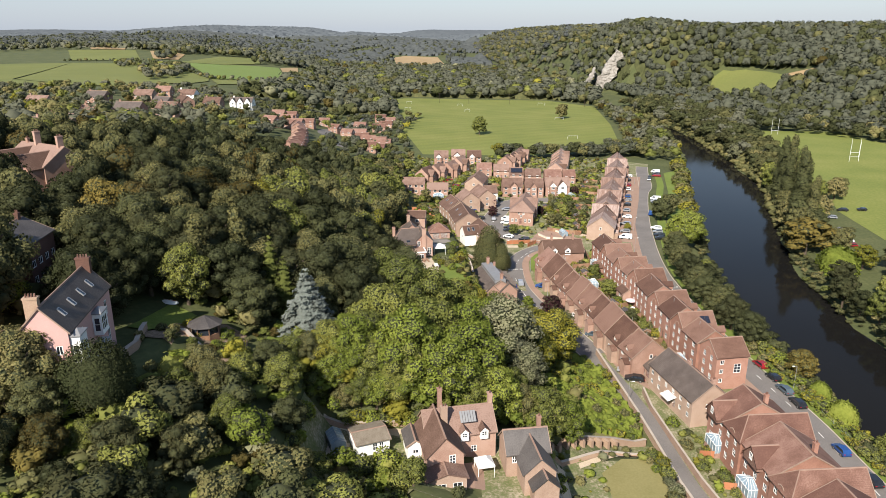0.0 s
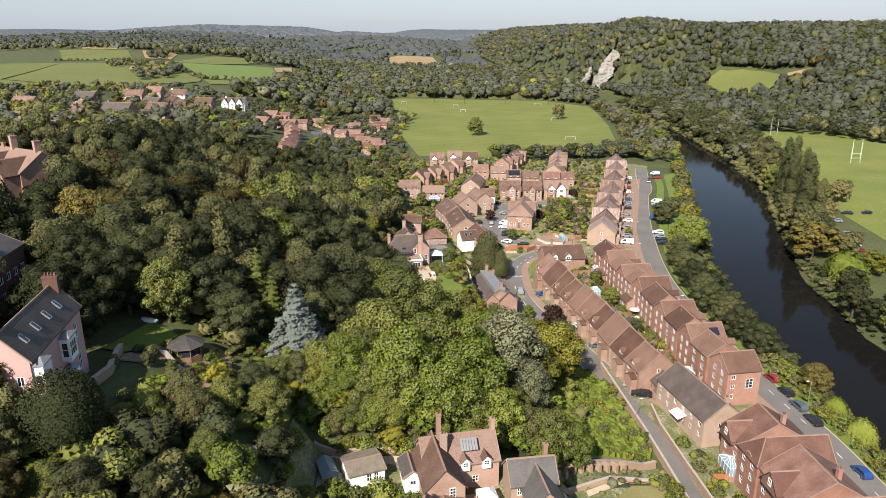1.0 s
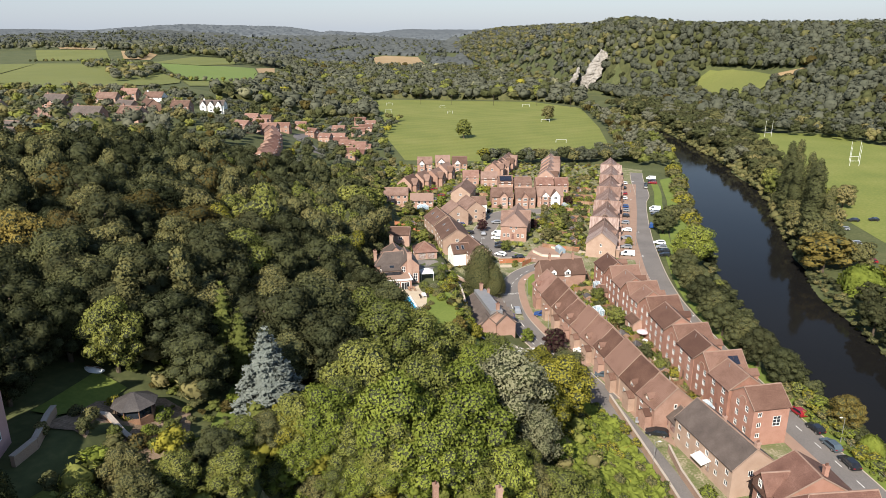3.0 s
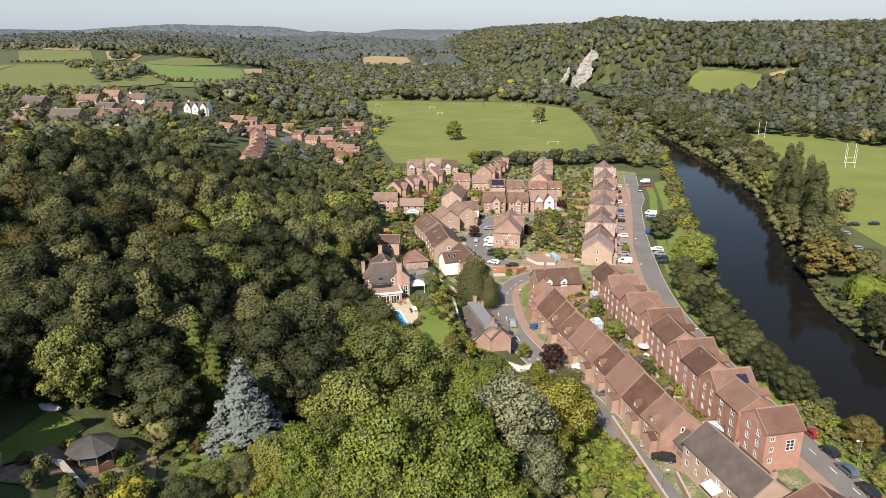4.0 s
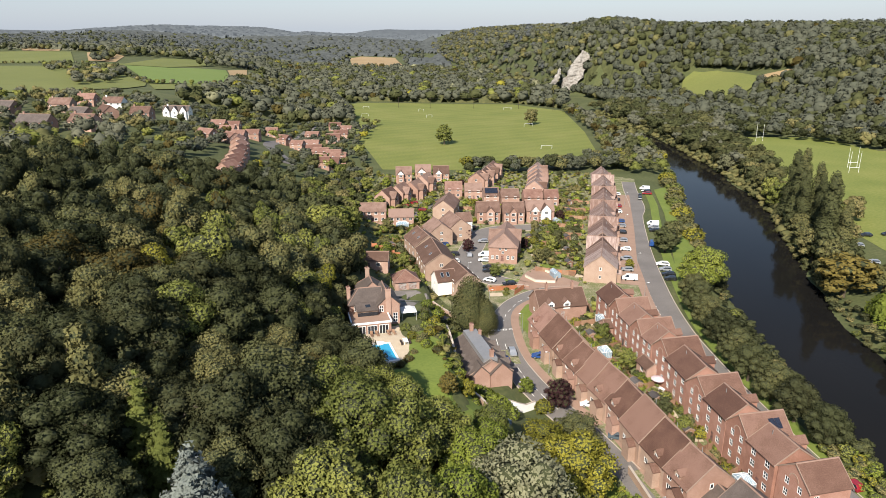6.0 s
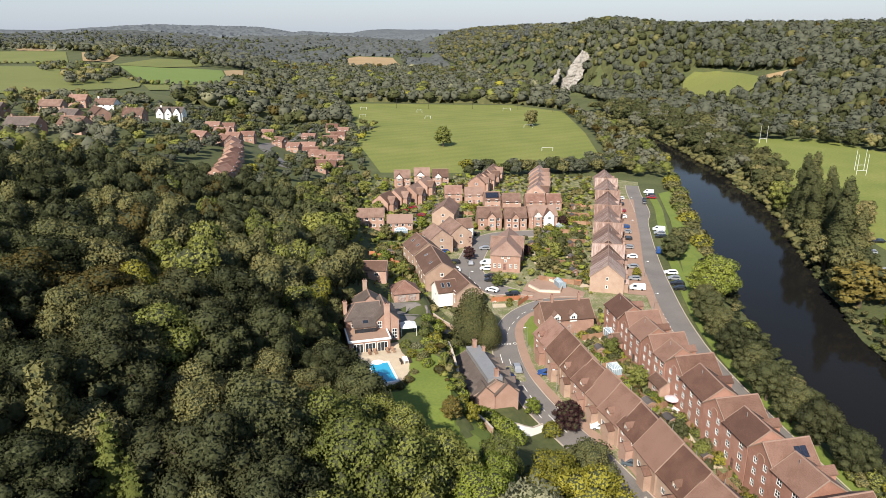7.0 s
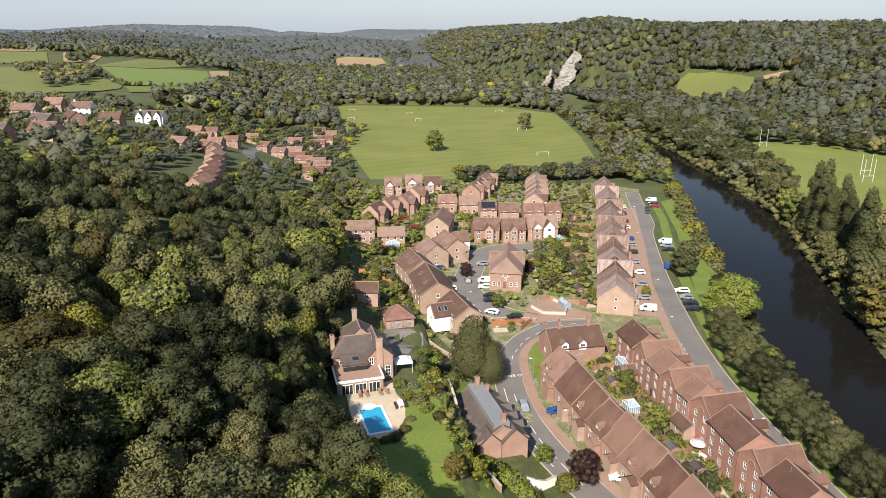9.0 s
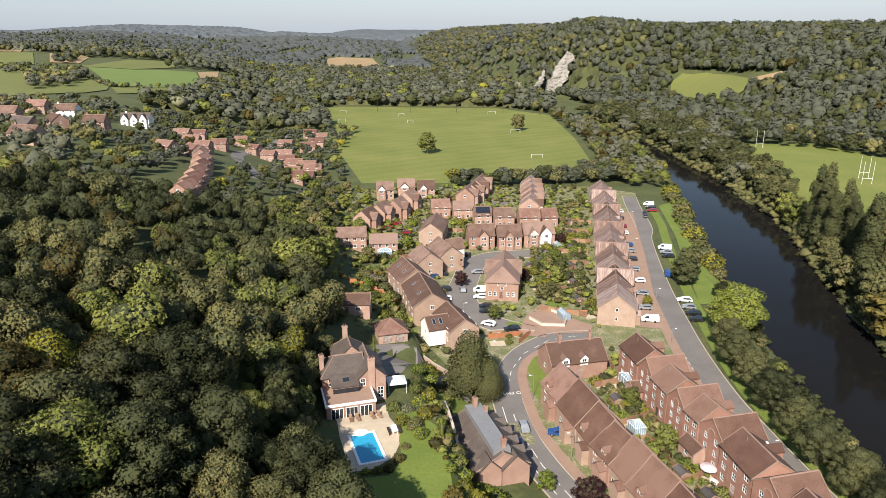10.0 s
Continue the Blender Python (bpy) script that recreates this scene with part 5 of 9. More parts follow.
for x, y in ((-9.0, 359.5), (-3.0, 369), (4.0, 376), (9.5, 391)):
    h = plain_house(x, y, -28, 9, 7.8, 4.4, 7.6, BRICK, TILE, "brick house with a gable to the street", 2, 1, 2, False, group="stepped houses", z=0.9)
    body(h, pose(4.2, -1.2, 0, 0, 0, -90), 3.4, 4.0, 0, 4.2, 6.6, BRICK, TILE, {"N": wins_row(1, (0.8, 3.0), 1.5, 1.0)}, (0, 0), (), 0.3, 0.2, ("wing_wall", "wing_roof"))
for x, y in ((36.5, 397), (40.5, 404.5), (44, 413.5), (47, 422.5), (62, 376), (64.6, 386), (66.8, 396.5), (68.8, 407), (70.6, 417)):
    h = plain_house(x, y, -18, 8, 8.6, 4.5, 7.8, BRICK, TILE_PALE if x > 50 else TILE, "brick house with a gable to the close", 2, 1, 2, False, group="houses by the field", z=0.5)
    body(h, pose(3.6, -1.0, 0, 0, 0, -90), 4.4, 4.2, 0, 4.6, 7.0, CREAM if x > 60 else BRICK, TILE, {"N": wins_row(1, (0.8, 3.0), 1.5, 1.0)}, (0, 0), (), 0.3, 0.2, ("wing_wall", "wing_roof"))

# the long serrated row by the river road
AXIS = ((60.2, 255.2), (63.0, 264), (66.2, 275), (70.5, 290), (75.6, 307), (81.8, 329), (87.5, 348), (92.6, 366), (97.5, 385), (102.0, 404))
seg = [math.hypot(AXIS[i + 1][0] - AXIS[i][0], AXIS[i + 1][1] - AXIS[i][1]) for i in range(len(AXIS) - 1)]


def on_axis(s):
    for i, d in enumerate(seg):
        if s <= d or i == len(seg) - 1:
            f = s / d
            return AXIS[i][0] + (AXIS[i + 1][0] - AXIS[i][0]) * f, AXIS[i][1] + (AXIS[i + 1][1] - AXIS[i][1]) * f
        s -= d


total, count = sum(seg), 17
for k in range(count):
    a, b = on_axis(total * k / count), on_axis(total * (k + 1) / count - 0.02)
    high = k % 3 == 0
    h = row_house(a, b, 10.2 if high else 9.9, 4.5 if high else 4.35, 8.5 if high else 8.2, BRICK_TAN if k % 2 == 0 else BRICK, TILE_PALE if k % 3 != 2 else TILE, "brick house of a long row with lichen-streaked tiles", "long row by the river road", 0.6, "E", k % 3 == 1, 2, True, k + 50, False, k == 0)
    if k % 3 == 2:
        body(h, pose(0, 0, 0, 0, 0, 90), 10.4, 6.0, 0, 4.7, 8.3, BRICK, TILE_PALE, {"N": wins_row(2, (0.8, 3.1), 1.1, 1.1), "S": wins_row(2, (0.8, 3.1), 1.1, 1.1)}, (0, 0), (), 0.3, 0.2, ("wing_wall", "wing_roof"))

# long garage block with a flat lead-covered top
garage = thing("garage_block", pose(15.0, 194.2, 2.6, 0, 0, turn_of((17.5, 182.6), (13.7, 201.6))), "long low brick outbuilding, brown tiles and grey flat top", "outbuilding")
body(garage, Matrix(), 16.5, 9.6, 0, 3.4, 6.2, BRICK, SLATE_BROWN, {"E": wins_row(5, (0.9,), 1.1, 1.2), "W": wins_row(5, (0.9,), 1.0, 1.0)}, (0, 0), ())
bm = bmesh.new()
box(bm, -1.6, 1.6, -7.6, 8.2, 5.35, 6.42)
part("flat_top", bm, LEAD, garage, "grey sheet covering")
chimney(garage, 0.5, -6.8, 5.4, 8.0, 0.8, 0.8, 2, BRICK)
chimney(garage, 0.2, 7.4, 5.4, 8.2, 0.8, 0.8, 2, BRICK)
chimney(garage, 1.6, 5.2, 5.4, 7.4, 0.6, 0.6, 1, BRICK)
body(garage, pose(2.2, -7.4, 0, 0, 0, 0), 3.0, 5.0, 0, 3.2, 5.6, BRICK, SLATE_BROWN, {}, (0, 0), (), 0.25, 0.2, ("end_wall", "end_roof"))
body(garage, pose(-2.5, -7.2, 0, 0, 0, 0), 3.0, 4.2, 0, 3.2, 5.3, BRICK, SLATE_BROWN, {}, (0, 0), (), 0.25, 0.2, ("end_wall", "end_roof"))
for k in range(4):
    dormer(garage, 4.0, -4.2 + 3.1 * k, 2.6, 1.7, 2.6, 0.9, 1, BRICK, SLATE_BROWN, peak=0.8, cols=1)
for k in range(5):
    dormer(garage, -4.0, -6.4 + 3.0 * k, 2.7, 1.7, 2.6, 0.9, -1, BRICK, SLATE_BROWN, peak=0.8, cols=1)

# house with the pool
pool_house = thing("pool_house", pose(-8.6, 206.0, 11.4, 0, 0, 11), "brick villa with grey slate roof and tall chimneys", "house")
body(pool_house, pose(-3.0, 0.3, 0, 0, 0, 90), 8.0, 7.4, 0, 5.0, 7.4, BRICK, SLATE_BROWN, {"W": [(0.2, 3.0, 0.9, 1.5, 2, 2)]}, (0, 2.8), ())
body(pool_house, pose(2.0, -0.6, 0, 0, 0, 0), 9.4, 5.1, 0, 4.9, 7.3, BRICK, SLATE_BROWN, {"S": [(0.80, 0.4, 1.15, 2.3, 2, 3), (0.16, 3.2, 0.95, 1.6, 2, 2)], "E": wins_row(3, (0.8, 3.1), 1.0, 1.4, 2, 2)}, (0, 0), (), names=("wing_wall", "wing_roof"))
body(pool_house, pose(-0.6, 6.0, 0, 0, 0, 0), 7.0, 6.4, 0, 5.0, 8.0, BRICK, SLATE_BROWN, {}, (0, 3.0), (), names=("rear_wall", "rear_roof"))
bm = bmesh.new()
hexa(bm, [(-5.4, -6.4, 2.9), (-0.7, -6.4, 2.9), (-0.7, -3.2, 2.9), (-5.4, -3.2, 2.9)], [(-5.4, -6.4, 4.3), (-0.7, -6.4, 4.3), (-0.7, -3.2, 5.1), (-5.4, -3.2, 5.1)])
part("lean_to_wall", bm, BRICK_TAN, pool_house)
bm = bmesh.new()
hexa(bm, [(-5.7, -6.7, 4.24), (-0.62, -6.7, 4.24), (-0.62, -2.9, 5.19), (-5.7, -2.9, 5.19)], [(-5.7, -6.7, 4.38), (-0.62, -6.7, 4.38), (-0.62, -2.9, 5.33), (-5.7, -2.9, 5.33)])
part("lean_to_roof", bm, SLATE_BROWN, pool_house, "shallow slate lean-to roof")
bm = bmesh.new()
hexa(bm, [(-3.4, -5.4, 4.72), (-2.3, -5.4, 4.72), (-2.3, -4.5, 4.95), (-3.4, -4.5, 4.95)], [(-3.4, -5.4, 4.82), (-2.3, -5.4, 4.82), (-2.3, -4.5, 5.05), (-3.4, -4.5, 5.05)])
part("skylight", bm, PANE, pool_house, "glazed roof light")
bm = bmesh.new()
box(bm, -5.42, -0.68, -6.46, -6.4, 3.0, 3.9)
part("lean_to_glazing", bm, PANE, pool_house, "long low window")
chimney(pool_house, 1.9, -5.2, 0, 8.7, 1.25, 0.6, 2, BRICK)
chimney(pool_house, -6.7, -0.4, 2.0, 8.2, 0.8, 1.1, 2, BRICK)
chimney(pool_house, -0.8, 9.0, 6.0, 9.4, 1.0, 0.7, 2, BRICK_TAN)
bm = bmesh.new()
box(bm, -7.2, 1.6, -10.4, -3.3, -1.2, 2.9)
part("garden_room", bm, BRICK, pool_house, "flat-roofed garden room")
bm = bmesh.new()
box(bm, -7.0, 1.4, -10.2, -3.4, 2.9, 2.96)
part("roof_deck", bm, PAVING, pool_house, "terracotta roof deck")
bm = bmesh.new()
for x0, x1, y0, y1 in ((-7.4, 1.8, -10.6, -10.3), (-7.4, -7.1, -10.3, -3.4), (1.5, 1.8, -10.3, -5.7)):
    box(bm, x0, x1, y0, y1, 2.72, 3.12)
part("parapet", bm, PAINT, pool_house, "white painted parapet")
for k in range(3):
    add_window(pool_house, pose(-5.3 + 2.6 * k, -10.46, 0.1), 2.2, 2.2, 3, 1)

plain_house(-12.6, 257.5, 86, 12, 6.6, 2.8, 4.6, BRICK, TILE, "low brick bungalow with brown tiles", 2, 1, 1, False, name="bungalow")
hipg = thing("double_garage", frame_at(-1.6, 240, 10), "brick double garage with red hipped roof", "garage")
body(hipg, Matrix(), 6.4, 7.0, 0, 2.6, 5.0, BRICK, TILE_RED, {"W": [(0.3, 0.9, 0.8, 1.0, 2, 1)]}, (3.0, 3.0), (("S", 0.3, 2.3, 2.1), ("S", 0.72, 2.3, 2.1)))

# cottage under the slope
cot = thing("cottage", pose(1.7, 95.2, 14.2, 0, 0, 12), "old brick cottage with brown tiles, dormers and creeper", "house")
body(cot, pose(0.6, 0.6, 0, 0, 0, 90), 11.0, 6.4, 0, 4.2, 7.0, BRICK, TILE, {"W": [(0.36, 0.8, 1.8, 1.2, 3, 2), (0.68, 0.8, 0.9, 1.1, 2, 2)]}, (0, 0), ())
for dy in (0.4, 3.5):
    body(cot, pose(dy + 0.6, -2.2, 3.6, 0, 0, 0), 2.0, 1.25, 0, 1.1, 1.7, RENDER_WHITE, TILE, {"S": [(0.5, 0.15, 0.85, 0.8, 2, 2)]}, (0, 0), (), 0.15, 0.15, ("dormer_wall", "dormer_roof"), 0.4)
bm = bmesh.new()
for k in range(6):
    box(bm, 0.0 + 0.42 * k, 0.36 + 0.42 * k, -0.9, 0.9, 0.1, 0.2)
part("roof_glazing", bm, LEAD, cot, "banded roof glazing").matrix_basis = pose(0.6, -1.4, 6.3, 44, 0, 0)
body(cot, pose(-3.0, -3.2, 0, 0, 0, 0), 9.6, 5.4, 0, 4.4, 7.2, BRICK, TILE, {"S": [(0.68, 2.9, 0.9, 1.5, 2, 3)], "E": [(0.3, 0.8, 0.9, 1.2, 2, 2)]}, (0, 0), (), names=("wing_wall", "wing_roof"))
body(cot, pose(-3.4, -9.4, 0, 0, 0, 0), 3.4, 5.6, 0, 2.5, 3.4, BRICK_TAN, TILE, {"S": [(0.34, 0.5, 1.4, 1.4, 2, 2), (0.76, 0.5, 1.4, 1.4, 2, 2)]}, (0, 0), (), names=("bay_wall", "bay_roof"))
chimney(cot, -1.9, 2.0, 5, 9.8, 0.65, 0.65, 1, BRICK)
chimney(cot, -1.9, -1.4, 5.4, 8.6, 1.0, 0.7, 2, BRICK_TAN)
chimney(cot, 6.0, 1.0, 3, 8.6, 0.6, 1.0, 1, BRICK)
ann = thing("cottage_annexe", pose(12.6, 90.6, 13.2, 0, 0, 8), "small brick annexe with grey slate gables", "house")
body(ann, pose(0, 1.4, 0, 0, 0, 90), 6.6, 5.0, 0, 4.2, 6.6, BRICK_TAN, SLATE, {"W": [(0.18, 2.4, 0.7, 1.3, 2, 2)]}, (0, 0), ())
body(ann, pose(0.6, -2.6, 0, 0, 0, 0), 6.4, 4.6, 0, 3.8, 6.0, BRICK_TAN, SLATE, {}, (0, 0), (), names=("wing_wall", "wing_roof"))
body(ann, pose(0.9, -6.4, 0, 0, 0, 0), 3.6, 3.6, 0, 2.8, 4.4, BRICK_TAN, SLATE, {}, (0, 0), (), names=("porch_wall", "porch_roof"))
chimney(ann, 2.4, 2.4, 5, 8.0, 0.6, 0.6, 1, BRICK)
shed = thing("garden_studio", pose(-11.6, 94.7, 15.0, 0, 0, 22), "white-walled garden studio with mossy felt roof", "outbuilding")
body(shed, pose(0, 0, 0, 0, 0, 90), 5.2, 5.0, 0, 2.3, 2.9, RENDER_WHITE, MOSSY_FELT, {"W": [(0.55, 0.6, 0.8, 1.3, 2, 2), (0.75, 0.6, 0.7, 1.3, 2, 2)]}, (0, 0), ())
lean = thing("lean_to", pose(-4.6, 93.2, 14.2, 0, 0, 12), "small white lean-to with grey slates", "outbuilding")
body(lean, Matrix(), 4.6, 2.4, 0, 3.4, 4.2, RENDER_WHITE, SLATE, {"S": [(0.5, 1.9, 0.9, 0.7, 2, 1)]}, (0, 0), ())

# villas on the hill
pink = thing("pink_villa", pose(-49.6, 84.8, 33.0, 0, 0, 8.7), "pink-rendered villa with grey slate roof and white bays", "house")
body(pink, Matrix(), 16.2, 5.7, 0, 9.6, 12.7, PINK, SLATE_BROWN, {"S": [(0.22, 6.4, 0.8, 1.2, 2, 1), (0.78, 6.4, 0.8, 1.2, 2, 1)], "E": [(0.27, 5.9, 1.0, 2.2, 2, 2), (0.27, 2.0, 1.0, 2.2, 2, 2), (0.86, 5.9, 1.0, 2.2, 2, 2), (0.86, 1.6, 1.0, 2.4, 2, 2)]}, (0, 0), ())
for dy, z0, h in ((-6.6, 0.6, 8.1), (1.4, 5.2, 3.1), (1.0, 0.6, 3.4)):
    body(pink, pose(3.4, dy, z0, 0, 0, 90), 1.2, 2.4, 0, h, h + 0.5, PAINT, LEAD, {"S": [(0.5, s_, 2.0, 2.0, 3, 2) for s_ in ((0.6, 4.9) if h > 5 else (0.5,))], "W": [(0.5, s_, 0.8, 2.0, 1, 2) for s_ in ((0.6, 4.9) if h > 5 else (0.5,))], "E": [(0.5, s_, 0.8, 2.0, 1, 2) for s_ in ((0.6, 4.9) if h > 5 else (0.5,))]}, (0.6, 0.6), (), 0.15, 0.1, ("bay_wall", "bay_roof"), 0.0)
for k in range(4):
    skylight(pink, 1.5, -5.6 + 3.4 * k, 11.05, 45, 1, 0.65, 1.25)
chimney(pink, -0.8, -7.6, 10.4, 14.0, 1.6, 0.8, 4, GARDEN_WALL)
chimney(pink, 0.2, 7.6, 10, 14.0, 1.8, 0.8, 4, BRICK_DARK)
body(pink, pose(-6.6, -5.2, 0, 0, 0, 90), 7, 6, 0, 6.8, 8.8, PINK, TILE, {"S": [(0.5, 3.8, 0.9, 1.2, 2, 1)]}, (0, 0), (), names=("wing_wall", "wing_roof"))
plain_house(-68.8, 105.8, 6, 9, 9, 10, 12.2, BRICK_DARK, SLATE, "tall sash-windowed villa of brick darkened for deep shade", 4, 2, 3, True, name="villa", z=35.8)
bl = plain_house(-97, 168, 60, 17, 11, 7.2, 11.0, BRICK, TILE, "large orange brick house with gables and tall chimneys", 4, 2, 2, True, name="villa")
body(bl, pose(-5, 3, 0, 0, 0, 90), 8, 7, 0, 7, 10.4, BRICK, TILE, {"N": wins_row(2, (0.8, 3.6), 1.2, 1.4)}, (0, 0), (), names=("wing_wall", "wing_roof"))
body(bl, pose(-5, -5, 0, 0, 0, 90), 8, 6, 0, 7, 10.0, BRICK, TILE, {"N": wins_row(1, (0.8, 3.6), 1.2, 1.4)}, (0, 0), (), names=("wing_wall", "wing_roof"))
chimney(bl, 0, 2, 10, 14, 1.4, 0.8, 3, BRICK)
chimney(bl, 0, -7, 9.5, 13.5, 1.4, 0.8, 3, BRICK)

# houses along the upper road and the hillside estate
rng = random.Random(4)
for x, y, turn, length, roof, wall in ((-160, 412, 70, 14, TILE, BRICK), (-178, 401, 80, 16, SLATE_BROWN, BRICK), (-207, 492, 84, 14, TILE, BRICK_TAN), (-146, 262, 75, 18, SLATE_BROWN, BRICK), (-128, 236, 20, 12, TILE_RED, BRICK), (-172, 470, 40, 13, TILE, BRICK), (-158, 486, 85, 12, TILE, BRICK), (-176, 445, 60, 14, SLATE_BROWN, BRICK), (-190, 528, 80, 14, TILE, RENDER_WHITE),
                                     (-225, 462, 75, 15, SLATE_BROWN, BRICK), (-186, 378, 85, 16, TILE, BRICK), (-240, 420, 80, 14, TILE, BRICK_TAN), (-212, 540, 85, 12, TILE_RED, BRICK), (-163, 300, 70, 14, SLATE_BROWN, BRICK)):
    plain_house(x, y, turn, length, 8.5, 4.9, 8.2, wall, roof, "detached house among trees on the upper road", 3, 1, 2, True, group="upper road houses")
wh = plain_house(-150, 528, 86, 17, 8, 5, 8, RENDER_WHITE, SLATE_BROWN, "long white-rendered house with three gables", 4, 1, 2, True, name="white_house")
for d in (-5.5, 0, 5.5):
    body(wh, pose(-3.6, d, 0, 0, 0, 90), 4, 4, 0, 5, 7.8, RENDER_WHITE, SLATE_BROWN, {"N": wins_row(1, (0.8, 3.2), 1.4, 1.2)}, (0, 0), (), names=("wing_wall", "wing_roof"))
for x, y, turn in ((-72, 333, -20), (-74, 346, -22), (-76, 360, -20), (-78, 374, -15), (-80, 389, -10), (-83, 404, -8), (-87, 420, 5), (-94, 434, 40), (-104, 424, 60), (-98, 470, 80), (-108, 486, 85), (-96, 500, 86), (-92, 545, 85), (-80, 520, 60), (-70, 512, 75), (-62, 520, 85), (-58, 500, 88),
                   (-52, 488, 80), (-44, 480, 84), (-50, 460, 86), (-42, 450, 82), (-46, 432, 85), (-40, 470, 84), (-50, 548, 88), (-46, 566, 88), (-44, 590, 85), (-54, 610, 85), (-66, 560, 80), (-118, 505, 85), (-112, 520, 85)):
    plain_house(x, y, turn, rng.uniform(8.0, 10.5), 7.0, 4.2, 6.5, BRICK, TILE_RED, "red-tiled brick house of the hillside estate", 2, 1, 2, False, group="hillside estate houses")

# ---- land around the houses ----
for name, pts, m_, text in (
        ("pasture", ((-510, 986), (-419, 986), (-362, 949), (-262, 799), (-250, 759), (-252, 716), (-275, 674), (-277, 618), (-319, 624), (-420, 700)), FIELD_OLIVE, "olive pasture on the plateau"),
        ("west_pasture", ((-510, 982), (-424, 700), (-323, 622), (-334, 572), (-390, 596), (-560, 800), (-650, 960)), FIELD_OLIVE, "olive pasture at the village edge"),
        ("stubble_field", ((-653, 1341), (-690, 1410), (-614, 1400), (-580, 1316)), FIELD_TAN, "strip of pale stubble"),
        ("upper_pasture", ((-685, 1319), (-628, 1319), (-551, 1293), (-440, 1047), (-538, 1040)), FIELD_OLIVE, "upper olive pasture"),
        ("crop_field", ((-363, 1015), (-308, 1015), (-248, 1080), (-222, 989), (-198, 926), (-234, 831), (-261, 804)), FIELD_GREEN, "bright green crop field"),
        ("ploughed_corner", ((-246, 1082), (-234, 1155), (-215, 1061), (-221, 991)), FIELD_TAN, "pale ploughed corner"),
        ("hedged_meadow", ((-420, 1039), (-373, 1044), (-366, 1177), (-309, 1219), (-280, 1098), (-310, 1020), (-363, 1020)), FIELD_OLIVE, "narrow olive meadow above the crop"),
        ("sloping_meadow", ((-258, 793), (-236, 826), (-200, 920), (-185, 851), (-231, 730)), FIELD_OLIVE, "light green sloping meadow"),
        ("dry_pasture", ((-519, 1278), (-484, 1285), (-427, 1192), (-394, 1070), (-436, 1082)), FIELD_TAN, "dry pasture"),
        ("far_stubble", ((-131, 1925), (-104, 1970), (-14, 1916), (3, 1680), (-25, 1622), (-105, 1619)), FIELD_TAN, "far stubble field in the valley"),
        ("far_meadow", ((11, 1699), (60, 1575), (64, 1402), (18, 1542)), FIELD_OLIVE, "far green meadow in the valley"),
        ("hill_meadow", ((299, 795), (311, 824), (324, 828), (342, 808), (350, 776), (354, 745), (342, 724), (328, 719), (311, 752)), FIELD_OLIVE, "steep meadow on the hill"),
        ("bracken_slope", ((355, 743), (378, 723), (366, 700), (343, 723)), FIELD_TAN, "brown bracken beside the hill meadow"),
        ("pool_lawn", ((-1.6, 199), (1.3, 197), (3.5, 193), (5.5, 190), (6.5, 181), (9, 178.5), (13, 174), (15.5, 169), (12, 160), (4, 151), (-7, 151), (-9.5, 160), (-9, 176.2), (-3, 176.8), (-0.8, 181), (-1.2, 186), (-0.8, 192)), LAWN, "green lawn beside the pool"),
        ("hillside_lawn", ((-49.5, 100), (-46, 99), (-43, 104), (-42, 109.5), (-47, 112)), LAWN, "shaded hillside lawn"),
        ("spruce_lawn", ((-30, 103), (-18, 104), (-17, 114), (-30, 116)), LAWN, "lawn under the spruce"),
        ("summer_house_bank", ((-46, 96), (-35, 94), (-31, 100), (-33, 107), (-37, 109), (-44, 105)), BARE_SOIL, "bare soil and stones round the summer house"),
        ("cottage_garden", ((-22, 79), (-4, 79), (15, 79), (16, 99), (-3, 101), (-22, 98)), GARDEN, "gravel and planting round the cottage"),
        ("slope_garden", ((16, 79), (38, 79), (39, 103), (40, 117), (31.5, 114), (22.6, 108), (16, 103.6)), GARDEN, "terraced garden above the lane"),
        ("scrub_bank", ((19, 109.5), (31.5, 115.5), (39.4, 119), (39, 132), (37, 150), (31, 159), (23, 153), (22, 125)), DRY_LAWN, "rough yellow-green grass of the slope"),
        ("terrace_lawn", ((26.6, 99.4), (30.8, 103.4), (35.7, 103.4), (36.6, 95.2), (34.5, 87), (27, 91)), DRY_LAWN, "dry lawn above the lane"),
        ("bank_meadow", ((90, 268), (100, 300), (112, 338), (124, 385), (134, 392), (118, 338), (110, 300), (102, 268)), LAWN, "grass of the river bank"),
        ("corner_lawn", ((31, 233), (33.5, 238), (36, 240), (35, 226), (31, 216), (29.6, 222)), LAWN, "small lawn inside the bend"),
        ("cypress_lawn", ((4, 224), (12, 222), (18, 212), (18, 204), (9, 204)), LAWN, "lawn below the cypress")):
    patch(name, pts, m_, (0.2 if m_ is not GARDEN else 0.12) if abs(pts[0][0]) < 130 else 2.2 if name in ("hill_meadow", "bracken_slope") else 0.7, text, "field" if "field" in name or "pasture" in name or "meadow" in name else "lawn", 4 if abs(pts[0][0]) < 130 or pts[0][0] > 290 else 7)
rng = random.Random(21)
